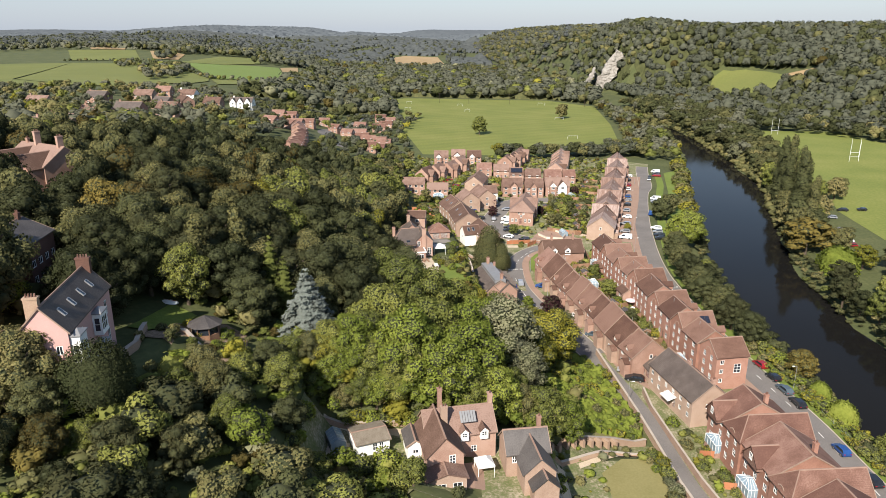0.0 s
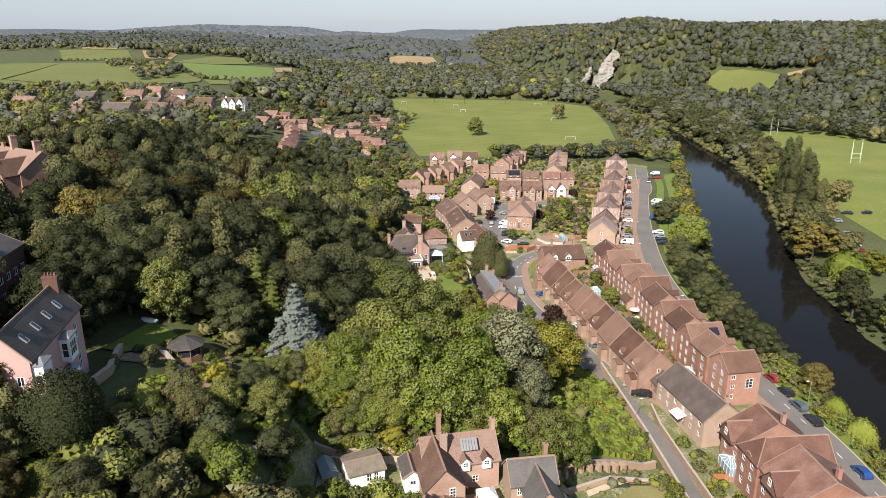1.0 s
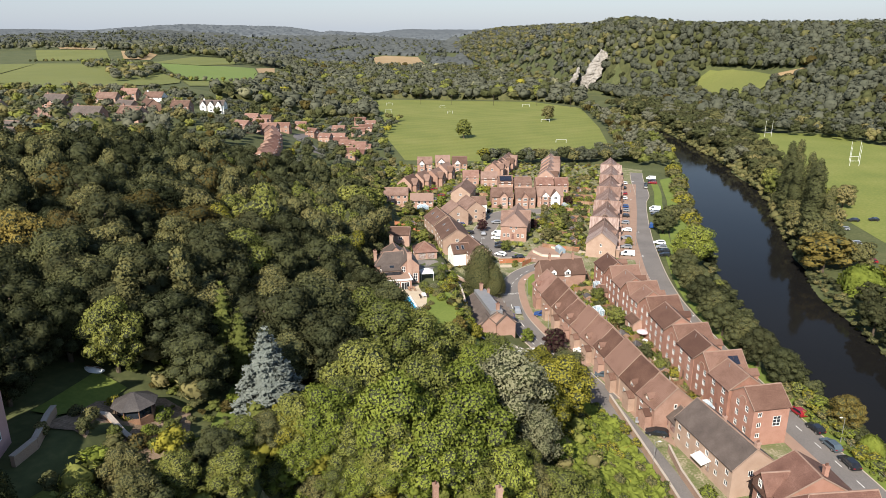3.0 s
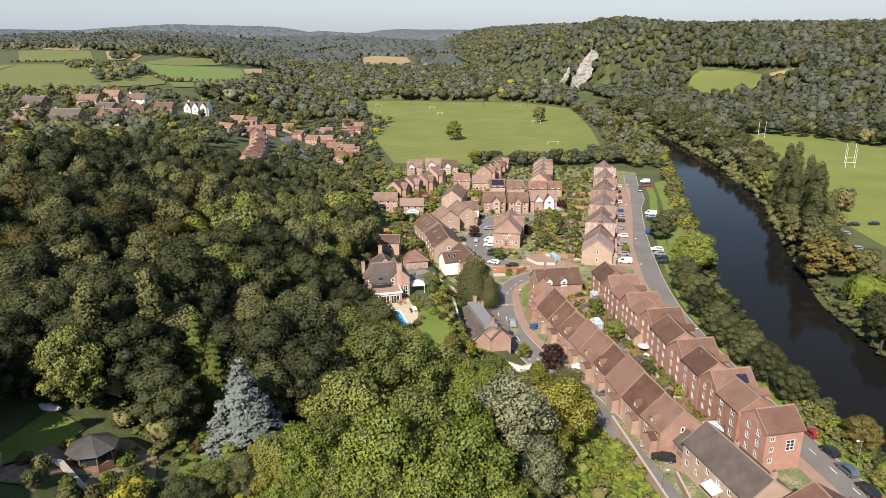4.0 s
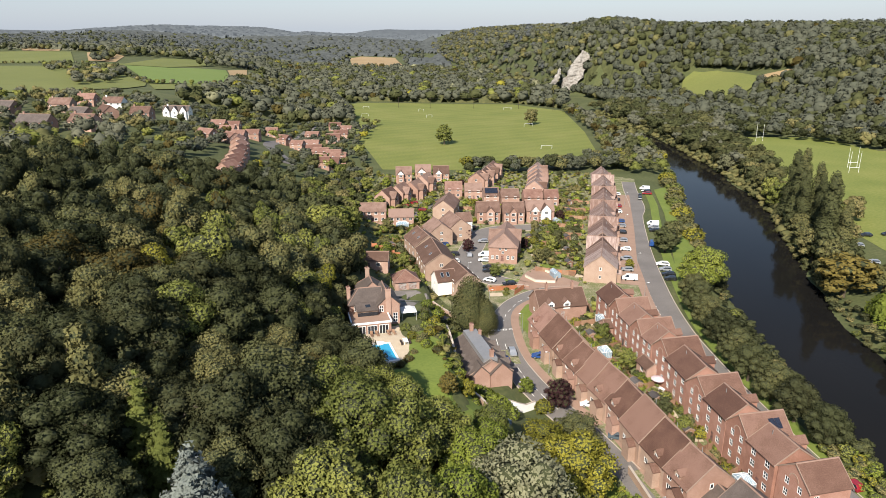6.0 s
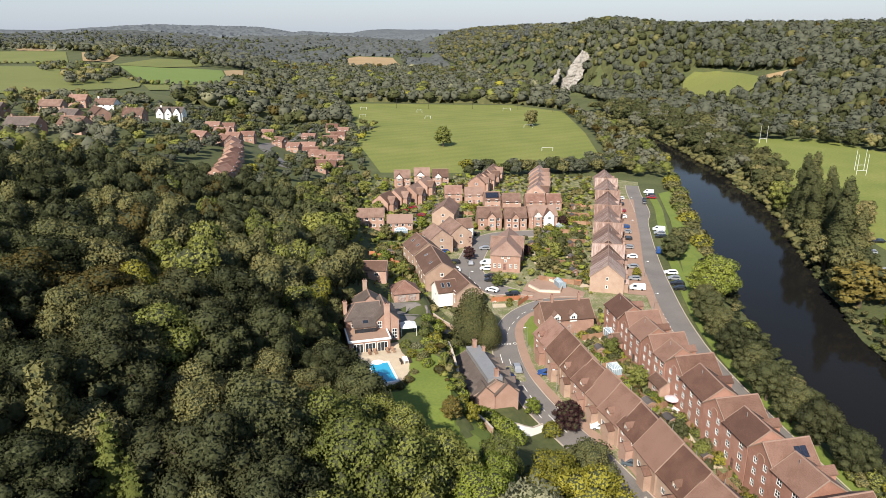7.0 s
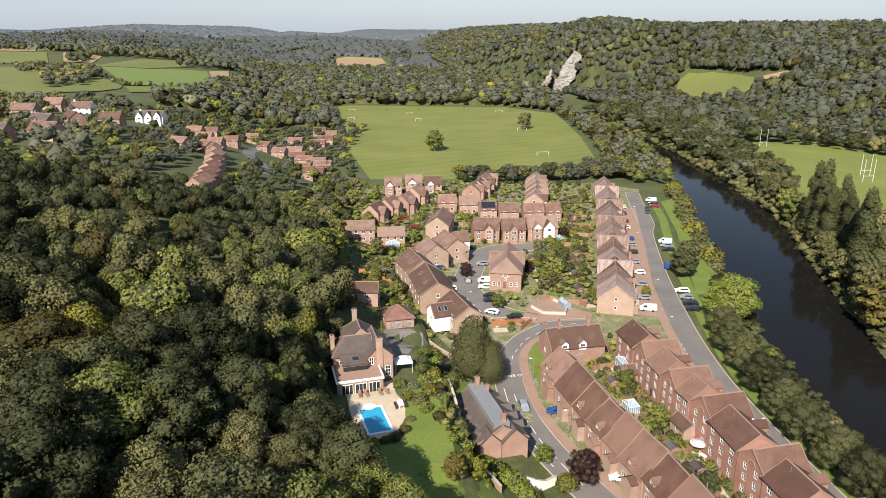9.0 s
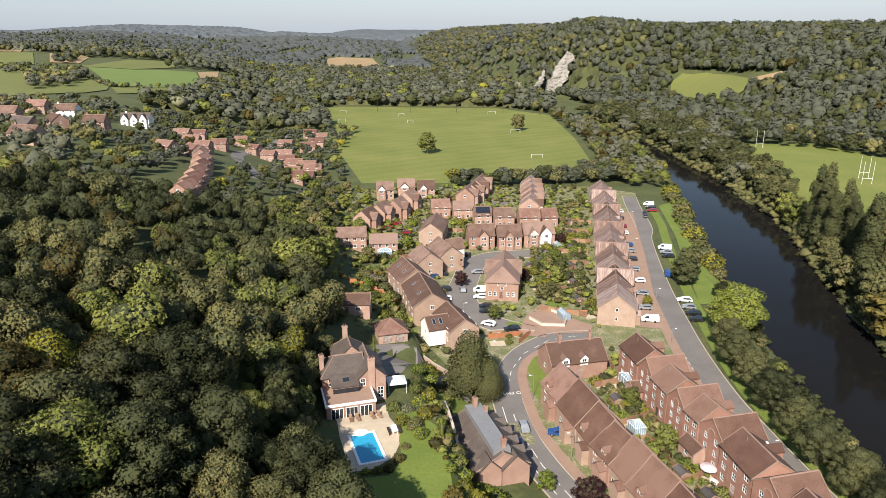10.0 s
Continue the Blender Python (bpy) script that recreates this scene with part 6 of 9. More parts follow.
for k, (x, y, w, d) in enumerate(((46, 205, 4, 6), (47.5, 196, 4, 5), (49, 178, 3.5, 5), (50.5, 168, 3.5, 5), (47, 222, 5, 5), (52, 160, 3, 5), (48, 272, 6, 5), (52, 282, 5, 4), (57, 300, 5, 6), (60, 312, 6, 5), (66, 330, 5, 6), (30, 345, 6, 4), (26, 352, 6, 4), (75, 350, 6, 6), (80, 370, 6, 6), (86, 392, 6, 6), (26, 247, 4, 3), (33, 259, 5, 2.4), (28, 252, 7, 2.5), (0, 292, 4, 6), (-2, 280, 5, 5), (-2, 310, 6, 5))):
    patch("garden_lawn", ((x - w / 2, y - d / 2), (x + w / 2, y - d / 2), (x + w / 2, y + d / 2), (x - w / 2, y + d / 2)), LAWN if k % 4 else STONE_PAVE, 0.13, "small back-garden lawn" if k % 4 else "small stone patio", "lawn" if k % 4 else "patio", 3)
for x, y, w, d in ((45.5, 200, 3.5, 4), (49.6, 171, 3.5, 4), (52.6, 176, 4, 3.5), (54.4, 168, 3.5, 4), (50, 207, 3.5, 4), (56, 156, 3.5, 4), (46, 284, 5, 4), (56, 312, 5, 4), (62, 322, 5, 4), (70, 338, 5, 4), (82, 382, 5, 5), (2, 300, 5, 4), (20, 398, 7, 5), (0, 402, 6, 4), (92, 398, 5, 4), (47, 189, 3, 4), (55.5, 187.5, 4, 4), (52.5, 225, 5, 6), (50, 214, 3, 4), (55, 262, 3, 3), (44, 296, 4, 5), (58, 290, 4, 4)):
    patch("patio", ((x - w / 2, y - d / 2), (x + w / 2, y - d / 2), (x + w / 2, y + d / 2), (x - w / 2, y + d / 2)), STONE_PAVE, 0.15, "small stone-flagged patio", "patio", 3)
patch("parking_court", ((66.3, 254), (72, 252), (79, 275), (92, 318), (101, 350), (108, 374), (102, 376), (92, 345), (84, 318), (72, 278)), PAVING, 0.12, "pink block parking spaces before the long row", "parking", 5)
patch("lane_yard", ((38, 172), (42, 148), (46.5, 139), (47.4, 146), (43, 158), (39.5, 174)), PAVING, 0.14, "paved forecourt of the lane", "drive", 4)
patch("brick_square", ((40, 251.5), (52, 251.5), (54, 256), (44, 268), (39, 262)), PAVING, 0.15, "pink block square with raised kerbs", "drive", 4)
patch("pool_drive", ((-3.4, 211), (0.2, 212), (4.5, 223), (11, 222), (14.5, 218), (16.5, 221), (10, 231), (5.5, 236), (-5.5, 236), (-7.5, 230), (-4.5, 220)), ASPHALT, 0.12, "asphalt drive of the villa", "drive", 3)
patch("cottage_yard", ((1.6, 84.4), (8.6, 85.6), (8.4, 92), (3, 91)) , PAVING, 0.12, "brick-paved cottage yard", "drive", 3)
patch("annexe_patio", ((14.5, 84), (21, 84), (22.4, 99), (19, 100), (15, 97)), STONE_PAVE, 0.12, "pale stone patio behind the annexe", "patio", 3)
patch("studio_path", ((-20, 96.0), (-19.4, 99.6), (-8, 100), (-3, 100.8), (-3, 97.2), (-8, 97.4), (-14.6, 96.8), (-14.8, 89), (-19, 89)), STONE_PAVE, 0.15, "gravel path behind the studio", "path", 3)


def edging(name, pts, offset, label, w=0.25, material=KERB, lift=0.16, z=0.14):
    return ribbon(name, pts, w, material, lift, label, "kerb", 2.5, offset, z)


EST = ((52, 249.3), (46, 249.5), (39.5, 247.5), (31.5, 240.5), (26.8, 232), (23.7, 221), (23.6, 206), (25.6, 194), (28.6, 184), (33, 172), (37.5, 157))
RIV = ((77, 60), (76, 95), (75.5, 110), (75.3, 124), (74.2, 137), (72.8, 151), (71.3, 180), (71.3, 208), (72.5, 223), (75, 240), (78.7, 259), (83, 279), (89.5, 305), (98, 335), (104.3, 351), (112, 385), (117, 404))
CLO = ((36, 253), (29, 258), (22.8, 266), (20.5, 281), (23.7, 296), (28.5, 311), (34, 317.5), (42, 320), (61, 321.5))
for pts, half in ((EST, 3.35), (RIV, 3.25), (CLO, 4.35)):
    for s in (-1, 1):
        edging("kerb", pts, s * half, "pale stone kerb along the road")


def dashes(pts, offset, on, off, start, stop, w=0.14):
    """White dashes along a road's line."""
    p = [Vector((*q, 0)) for q in pts]
    s, k = 0.0, 0
    lines = []
    for i in range(len(p) - 1):
        d = (p[i + 1] - p[i])
        n = max(1, int(d.length / 0.5))
        for j in range(n):
            lines.append((s + d.length * j / n, p[i] + d * (j / n), d.normalized()))
        s += d.length
    verts, faces = [], []
    for i in range(len(lines) - 1):
        t, q, d = lines[i]
        if start <= t <= stop and (off == 0 or t % (on + off) < on):
            e = lines[i + 1][1]
            side = Vector((d.y, -d.x, 0))
            b = len(verts)
            for c in (q + side * (offset - w / 2), q + side * (offset + w / 2), e + side * (offset + w / 2), e + side * (offset - w / 2)):
                verts.append((c.x, c.y, gz(c.x, c.y) + 0.14))
            faces.append((b, b + 1, b + 2, b + 3))
    tagged(new("road_marking", mesh_of("road_marking", verts, faces, MARKING)), "worn white painted road lines", "marking", kind="structure")


dashes(EST, 0.0, 2.0, 2.2, 2, 38)
dashes(EST, 0.0, 3.0, 1.4, 52, 88)
dashes(EST, 1.9, 1, 0, 50, 80)
dashes(RIV, 0.2, 2.0, 4.0, 20, 150)
dashes(RIV, -3.0, 1.2, 1.6, 150, 192)
words = bpy.data.curves.new("road_lettering", "FONT")
words.body, words.size, words.align_x = "NO ENTRY", 1.5, "CENTER"
words.extrude = 0.004
words.materials.append(MARKING)
lettering = tagged(new("road_lettering", words), "white NO ENTRY letters painted on the road", "marking", kind="structure")
lettering.matrix_basis = pose(24.5, 221.6, 0.16, 0, 0, 184)

# ---- cliff ----
def rock_face(name, base0, base1, top0, top1, n, m_, seed, label):
    verts, faces = [], []
    for j in range(m_ + 1):
        for i in range(n + 1):
            u, v = i / n, j / m_
            a = Vector(base0).lerp(Vector(base1), u)
            b = Vector(top0).lerp(Vector(top1), u)
            mid_ = (Vector(base0) + Vector(base1)).lerp(Vector(top0) + Vector(top1), v) / 2
            p = mid_ + (a.lerp(b, v) - mid_) * (0.55 + 0.62 * math.sin(math.pi * min(1, 0.12 + v * 0.8)) + 0.7 * noise.noise(Vector((seed + (3 if u > 0.5 else 9), v * 6, 0))))
            q = Vector((p.x * 0.12 + seed, p.y * 0.12, p.z * 0.12))
            p.y += 3.0 * noise.noise(q) + 1.6 * noise.noise(q * 3.1) - 3 * math.sin(math.pi * v)
            p.x += 2.4 * noise.noise(q * 1.7 + Vector((9, 0, 0)))
            verts.append(p)
    k = len(verts)
    verts += [p + Vector((2, 14, -2)) for p in verts]
    for j in range(m_):
        for i in range(n):
            a = j * (n + 1) + i
            faces.append((a, a + 1, a + n + 2, a + n + 1))
            faces.append((a + k, a + n + 1 + k, a + n + 2 + k, a + 1 + k))
    rim = [i for i in range(n + 1)] + [j * (n + 1) + n for j in range(1, m_ + 1)] + [m_ * (n + 1) + i for i in range(n - 1, -1, -1)] + [j * (n + 1) for j in range(m_ - 1, 0, -1)]
    for a, b in zip(rim, rim[1:] + rim[:1]):
        faces.append((b, a, a + k, b + k))
    return tagged(new(name, mesh_of(name, verts, faces, CLIFF_STONE)), label, "cliff")


rock_face("sandstone_cliff", (196, 930, 2), (213, 924, 2), (224, 942, 53), (236, 940, 47), 22, 40, 0, "pale bare sandstone cliff on the wooded hill")
rock_face("sandstone_cliff", (185, 938, 8), (192, 936, 9), (199, 944, 30), (202, 944, 28), 12, 20, 5, "smaller pale sandstone cliff beside the first")
rock_face("sandstone_outcrop", (255, 930, 36), (259, 929, 36), (258, 936, 46), (262, 936, 44), 6, 8, 8, "small pale outcrop high on the hill")

# ---- fences and walls ----
PANEL = {}


def panel_mesh(w, h, m_):
    key = (round(w, 2), h, m_.name)
    if key not in PANEL:
        bm = bmesh.new()
        n = 9
        line = []
        for k in range(n):
            d = -0.03 if k % 2 else -0.012
            line += [(w * k / n, d), (w * (k + 1) / n, d)]
        line += [(w, 0.015), (0, 0.015)]
        hexa(bm, [(x, y, 0.05) for x, y in line], [(x, y, h) for x, y in line])
        me = bpy.data.meshes.new("fence_panel")
        bm.to_mesh(me)
        bm.free()
        me.materials.append(m_)
        PANEL[key] = me
    return PANEL[key]


POST = bmesh.new()
box(POST, -0.05, 0.05, -0.05, 0.05, -0.3, 1.95)
POST_MESH = bpy.data.meshes.new("fence_post")
POST.to_mesh(POST_MESH)
POST.free()
POST_MESH.materials.append(TIMBER)


def fence(a, b, h=1.7, m_=None, label="timber panel garden fence"):
    m_ = m_ or TIMBER
    a, b = Vector((*a, 0)), Vector((*b, 0))
    n = max(1, round((b - a).length / 2.2))
    turn = math.degrees(math.atan2(b.y - a.y, b.x - a.x))
    f = thing("garden_fence", pose(a.x, a.y, gz(a.x, a.y), 0, 0, turn), label, "fence", "garden fences")
    w = (b - a).length / n
    for k in range(n + 1):
        p = a.lerp(b, k / n)
        z = gz(p.x, p.y) - gz(a.x, a.y)
        piece("fence_post", POST_MESH, f, pose(w * k, 0, z))
        if k < n:
            piece("fence_panel", panel_mesh(w - 0.1, h, m_), f, pose(w * k + 0.05, 0, z))
    return f


for (xa, ya), (xb, yb) in (((42, 205), (52.6, 209)), ((43.5, 196), (53.4, 201)), ((45, 184), (54.6, 188.5)), ((46.6, 176), (55.6, 180)), ((48, 168), (56.6, 172)), ((49.4, 160), (57.4, 164)), ((51, 152), (58.4, 156)), ((52.4, 146), (59.6, 149)), ((47.3, 206), (50.4, 186)), ((50.8, 184), (53.6, 166)), ((54, 164), (57, 148)),
                           ((44, 222), (51.8, 224)), ((51.4, 243), (51, 229)), ((42, 268), (54, 262)), ((47, 285), (58, 281)), ((50, 297), (63, 293)), ((54, 310), (67, 306)), ((58, 322), (71, 318)), ((62, 335), (76, 331)), ((68, 348), (80, 344)), ((72, 362), (84, 358)), ((60, 345), (63, 340)), ((2, 318), (12, 322)), ((-6, 300), (2, 302)), ((20, 352), (34, 350)), ((38, 343), (50, 343)), ((50, 344), (64, 342))):
    fence((xa, ya), (xb, yb), 1.6)
for (xa, ya), (xb, yb) in (((48.5, 264.2), (54.6, 263.4)), ((-13, 281.8), (-1, 280)), ((31.5, 246.5), (35.3, 251.5)), ((24, 250), (33, 251.2)), ((44, 342), (49, 342.6)), ((54.5, 113), (48.6, 113.6)), ((55, 103), (49.4, 104)), ((-1, 279.5), (2, 274)), ((66, 365), (80, 362))):
    fence((xa, ya), (xb, yb), 1.5, TIMBER_ORANGE, "orange-stained timber garden fence")


def wall(pts, h, w, material, label, name="garden_wall", cap=True):
    """A garden wall along a line, on the ground, with a coping of its own."""
    top = thing(name, pose(0, 0, 0), label, "wall")
    bm, bc = bmesh.new(), bmesh.new()
    for (xa, ya), (xb, yb) in zip(pts, pts[1:]):
        d = Vector((xb - xa, yb - ya, 0))
        n = max(1, round(d.length / 3))
        s = Vector((d.y, -d.x, 0)).normalized() * w / 2
        for k in range(n):
            p, q = Vector((xa, ya, 0)) + d * (k / n), Vector((xa, ya, 0)) + d * ((k + 1) / n)
            zp, zq = gz(p.x, p.y), gz(q.x, q.y)
            low = [p + s, q + s, q - s, p - s]
            hexa(bm, [v + Vector((0, 0, z - 0.8)) for v, z in zip(low, (zp, zq, zq, zp))], [v + Vector((0, 0, z + h)) for v, z in zip(low, (zp, zq, zq, zp))])
            wide = [p + s * 1.35, q + s * 1.35, q - s * 1.35, p - s * 1.35]
            hexa(bc, [v + Vector((0, 0, z + h)) for v, z in zip(wide, (zp, zq, zq, zp))], [v + Vector((0, 0, z + h + 0.09)) for v, z in zip(wide, (zp, zq, zq, zp))])
    part("masonry", bm, material, top)
    part("coping", bc, KERB, top)
    return top


wall(((38.2, 157), (40.6, 128), (41.2, 117), (41.8, 104), (43, 94), (45, 80)), 1.6, 0.35, GARDEN_WALL, "sandstone wall beside the lane")
wall(((44.6, 138), (44.2, 130), (45, 118), (46, 105), (47.4, 96), (49.6, 80)), 1.5, 0.3, BRICK_TAN, "brick garden wall beside the lane")
wall(((15.2, 98.5), (22.4, 102.4), (30.5, 106.2), (36.0, 105.6)), 1.0, 0.4, GARDEN_WALL, "low sandstone terrace wall")
alcoves = wall(((15.2, 103.4), (22.6, 107.9), (31.5, 113.6), (39.4, 117.4)), 1.5, 0.4, GARDEN_WALL, "upper terrace wall with stone buttresses and alcoves")
for k in range(11):
    f = k / 10 * 2.0
    (xa, ya), (xb, yb) = ((15.2, 103.4), (22.6, 107.9)) if f < 1 else ((22.6, 107.9), (31.5, 113.6))
    x, y = xa + (xb - xa) * (f % 1 if f < 2 else 1) + 0.45, ya + (yb - ya) * (f % 1 if f < 2 else 1) - 0.75
    bm = bmesh.new()
    box(bm, -0.28, 0.28, -0.75, 0.7, -0.8, 1.65)
    part("buttress", bm, GARDEN_WALL, alcoves).matrix_basis = pose(x, y, gz(x, y), 0, 0, 32)
ribbon("terrace_path", ((15.2, 96.8), (22, 100.8), (30.5, 105.0), (34.5, 104.8)), 1.3, STONE_PAVE, 0.16, "pale gravel path along the terrace", "path", 1.5)
wall(((-46.4, 99.6), (-44.6, 92.0), (-45.2, 88.6)), 1.3, 0.5, GARDEN_WALL, "old rubble retaining wall below the villa")
wall(((-43.6, 100.6), (-40.4, 100.0), (-36.0, 97.6)), 0.6, 0.5, GARDEN_WALL, "low rubble wall by the summer house")
wall(((-19, 98.9), (-8, 99.9), (-3, 100.6)), 1.3, 0.4, GARDEN_WALL, "low stone wall at the foot of the wood")
wall(((6.2, 237), (10.6, 232), (17, 222.5)), 1.2, 0.3, BRICK_TAN, "curved brick wall of the drive")
wall(((7.2, 203), (9, 190), (11, 180), (14, 172)), 1.5, 0.35, GARDEN_WALL, "old garden wall behind the outbuilding")
wall(((16, 178.5), (21, 178), (25.4, 180.5)), 1.8, 0.3, RENDER_WHITE, "white rendered wall beside the road")
wall(((24, 253.6), (31, 254.4), (37, 252.6)), 0.7, 0.3, BRICK, "low brick wall before the flats")
wall(((37.5, 262), (40, 257), (46, 256), (48.5, 262), (44, 268)), 0.9, 0.3, CREAM, "cream-coped wall round the raised square")

# ---- pool, garden furniture ----
pool = thing("swimming_pool", pose(-6.5, 184.6, 12.14, 0, 0, 14) @ Matrix.Diagonal((0.94, 0.86, 1, 1)), "rectangular blue swimming pool with white stone rim", "pool")
bm = bmesh.new()
for x0, x1, y0, y1 in ((-2.5, -2.05, -5.2, 5.2), (2.05, 2.5, -5.2, 5.2), (-2.05, 2.05, -5.2, -4.75), (-2.05, 2.05, 4.75, 5.2)):
    box(bm, x0, x1, y0, y1, -0.3, 0.12)
part("rim", bm, PAINT, pool)
bm = bmesh.new()
box(bm, -2.05, 2.05, -4.75, 4.75, -0.2, 0.03)
part("pool_water", bm, POOL_BLUE, pool, "clear blue pool water")
bm = bmesh.new()
for k in range(3):
    tube(bm, 0, 5.4, -0.2 + 0.1 * k, -0.1 + 0.1 * k, 1.7 - 0.25 * k, 1.7 - 0.25 * k, 16)
part("steps", bm, PAINT, pool, "rounded white steps")
patch("pool_terrace", ((-9.0, 178.2), (-5.4, 178.8), (-2.2, 181.6), (-0.9, 186), (-1.2, 190), (-2.6, 194), (-3.4, 200), (-6, 199), (-13.2, 197.4), (-11.9, 193.6), (-11.2, 188.6)), STONE_PAVE, 0.10, "pale stone terrace round the pool", "terrace", 2)


def lounger(x, y, turn, material=TIMBER):
    z = gz(x, y) + 0.1
    t = thing("sun_lounger", pose(x, y, z, 0, 0, turn), "timber sun lounger on the pool terrace", "lounger", "sun loungers")
    bm = bmesh.new()
    for k in range(7):
        box(bm, -0.3, 0.3, -0.9 + 0.18 * k, -0.76 + 0.18 * k, 0.3, 0.34)
    part("seat", bm, material, t)
    bm = bmesh.new()
    for k in range(4):
        y0 = 0.38 + 0.13 * k
        hexa(bm, [(-0.3, y0, 0.34 + 0.12 * k), (0.3, y0, 0.34 + 0.12 * k), (0.3, y0 + 0.1, 0.43 + 0.12 * k), (-0.3, y0 + 0.1, 0.43 + 0.12 * k)], [(-0.3, y0, 0.38 + 0.12 * k), (0.3, y0, 0.38 + 0.12 * k), (0.3, y0 + 0.1, 0.47 + 0.12 * k), (-0.3, y0 + 0.1, 0.47 + 0.12 * k)])
    part("backrest", bm, material, t)
    for sx in (-0.27, 0.27):
        for sy in (-0.85, 0.35):
            bm = bmesh.new()
            box(bm, sx - 0.03, sx + 0.03, sy - 0.03, sy + 0.03, 0, 0.3)
            part("leg", bm, material, t)
    return t


def garden_table(x, y, turn, w, d, material, name="garden_table", label="timber garden table with benches"):
    t = thing(name, pose(x, y, gz(x, y) + 0.12, 0, 0, turn), label, "table")
    bm = bmesh.new()
    n = 6
    for k in range(n):
        box(bm, -w / 2 + w * k / n + 0.01, -w / 2 + w * (k + 1) / n - 0.01, -d / 2, d / 2, 0.70, 0.75)
    part("tabletop", bm, material, t)
    for sx in (-1, 1):
        for sy in (-1, 1):
            bm = bmesh.new()
            box(bm, sx * w * 0.4 - 0.04, sx * w * 0.4 + 0.04, sy * d * 0.4 - 0.04, sy * d * 0.4 + 0.04, 0, 0.70)
            part("leg", bm, material, t)
    for s in (-1, 1):
        bm = bmesh.new()
        box(bm, s * (w / 2 + 0.45) - 0.2, s * (w / 2 + 0.45) + 0.2, -d / 2, d / 2, 0.40, 0.45)
        for sy in (-1, 1):
            box(bm, s * (w / 2 + 0.45) - 0.15, s * (w / 2 + 0.45) + 0.15, sy * d * 0.4 - 0.04, sy * d * 0.4 + 0.04, 0, 0.40)
        part("bench", bm, DARK_TIMBER, t)
    return t


for x, y, turn in ((-5.6, 194.4, 20), (-4.4, 194.8, 20), (-8.2, 193.9, 20), (-9.4, 193.6, 10)):
    lounger(x, y, turn)
garden_table(-1.9, 189.0, 10, 1.0, 2.2, PAINT, label="white garden table with dark benches")


def parasol(x, y, r, material, label, h=2.3):
    t = thing("parasol", pose(x, y, gz(x, y) + 0.1), label, "parasol")
    bm = bmesh.new()
    n = 10
    tip = bm.verts.new((0, 0, h + 0.55))
    ring = [bm.verts.new((r * math.cos(2 * math.pi * k / n), r * math.sin(2 * math.pi * k / n), h)) for k in range(n)]
    low = [bm.verts.new(v.co - Vector((0, 0, 0.14))) for v in ring]
    for k in range(n):
        j = (k + 1) % n
        bm.faces.new((ring[k], ring[j], tip))
        bm.faces.new((low[k], low[j], ring[j], ring[k]))
    part("canopy", bm, material, t)
    bm = bmesh.new()
    tube(bm, 0, 0, 0, h + 0.5, 0.03, 0.025, 8)
    part("pole", bm, GREY_METAL, t)
    bm = bmesh.new()
    tube(bm, 0, 0, 0, 0.12, 0.28, 0.24, 12)
    part("base", bm, GREY_METAL, t)
    return t


parasol(54.6, 187.6, 1.6, LILAC, "pale lilac parasol over a patio table")
garden_table(18.6, 93.2, 40, 1.0, 1.6, DARK_TIMBER, label="dark patio table with benches on pale stone")
garden_table(55.0, 185.8, 30, 0.9, 1.5, PAINT, label="white patio table with dark benches")


def canopy_tent(x, y, turn, w, d, h, label, material=CANVAS):
    t = thing("garden_canopy", pose(x, y, gz(x, y), 0, 0, turn), label, "canopy")
    for sx in (-1, 1):
        for sy in (-1, 1):
            bm = bmesh.new()
            tube(bm, sx * w * 0.47, sy * d * 0.47, -0.4, h, 0.04, 0.04, 8)
            part("post", bm, WHITE_METAL, t)
    bm = bmesh.new()
    hexa(bm, [(-w / 2, -d / 2, h), (w / 2, -d / 2, h), (w / 2, d / 2, h), (-w / 2, d / 2, h)], [(-w * 0.12, -d * 0.12, h + 0.8), (w * 0.12, -d * 0.12, h + 0.8), (w * 0.12, d * 0.12, h + 0.8), (-w * 0.12, d * 0.12, h + 0.8)])
    part("roof", bm, material, t)
    bm = bmesh.new()
    for s in (-1, 1):
        box(bm, -w / 2, w / 2, s * d / 2 - 0.02, s * d / 2 + 0.02, h - 0.3, h)
        box(bm, s * w / 2 - 0.02, s * w / 2 + 0.02, -d / 2 + 0.02, d / 2 - 0.02, h - 0.3, h)
    part("valance", bm, material, t)
    return t


canopy_tent(-1.1, 205.2, 8, 3.6, 3.0, 2.3, "white garden canopy on four posts")
canopy_tent(6.2, 89.4, 12, 2.6, 2.6, 2.2, "white square sunshade in the cottage yard")
canopy_tent(56.4, 143.6, 10, 3.0, 2.6, 2.2, "white canopy behind the terrace")


def summer_house(x, y, r, h, turn):
    """An eight-sided timber summer house."""
    t = thing("summer_house", frame_at(x, y, turn), "dark octagonal timber summer house with felt roof", "summer house")
    bm, br = bmesh.new(), bmesh.new()
    ring = lambda q, z: [(q * math.cos(math.pi * (k + 0.5) / 4), q * math.sin(math.pi * (k + 0.5) / 4), z) for k in range(8)]
    hexa(bm, ring(r, -0.8), ring(r, 0.9))
    part("timber_wall", bm, TIMBER, t)
    for p in ring(r * 0.97, 0):
        bm = bmesh.new()
        tube(bm, p[0], p[1], 0.9, h, 0.08, 0.08, 6)
        part("post", bm, TIMBER, t)
    hexa(br, ring(r * 1.2, h), ring(r * 0.08, h + 1.3))
    part("roof", br, SLATE, t)
    bm = bmesh.new()
    hexa(bm, ring(r * 0.9, 0.9), ring(r * 0.9, h))
    part("glazing", bm, PANE, t)
    return t


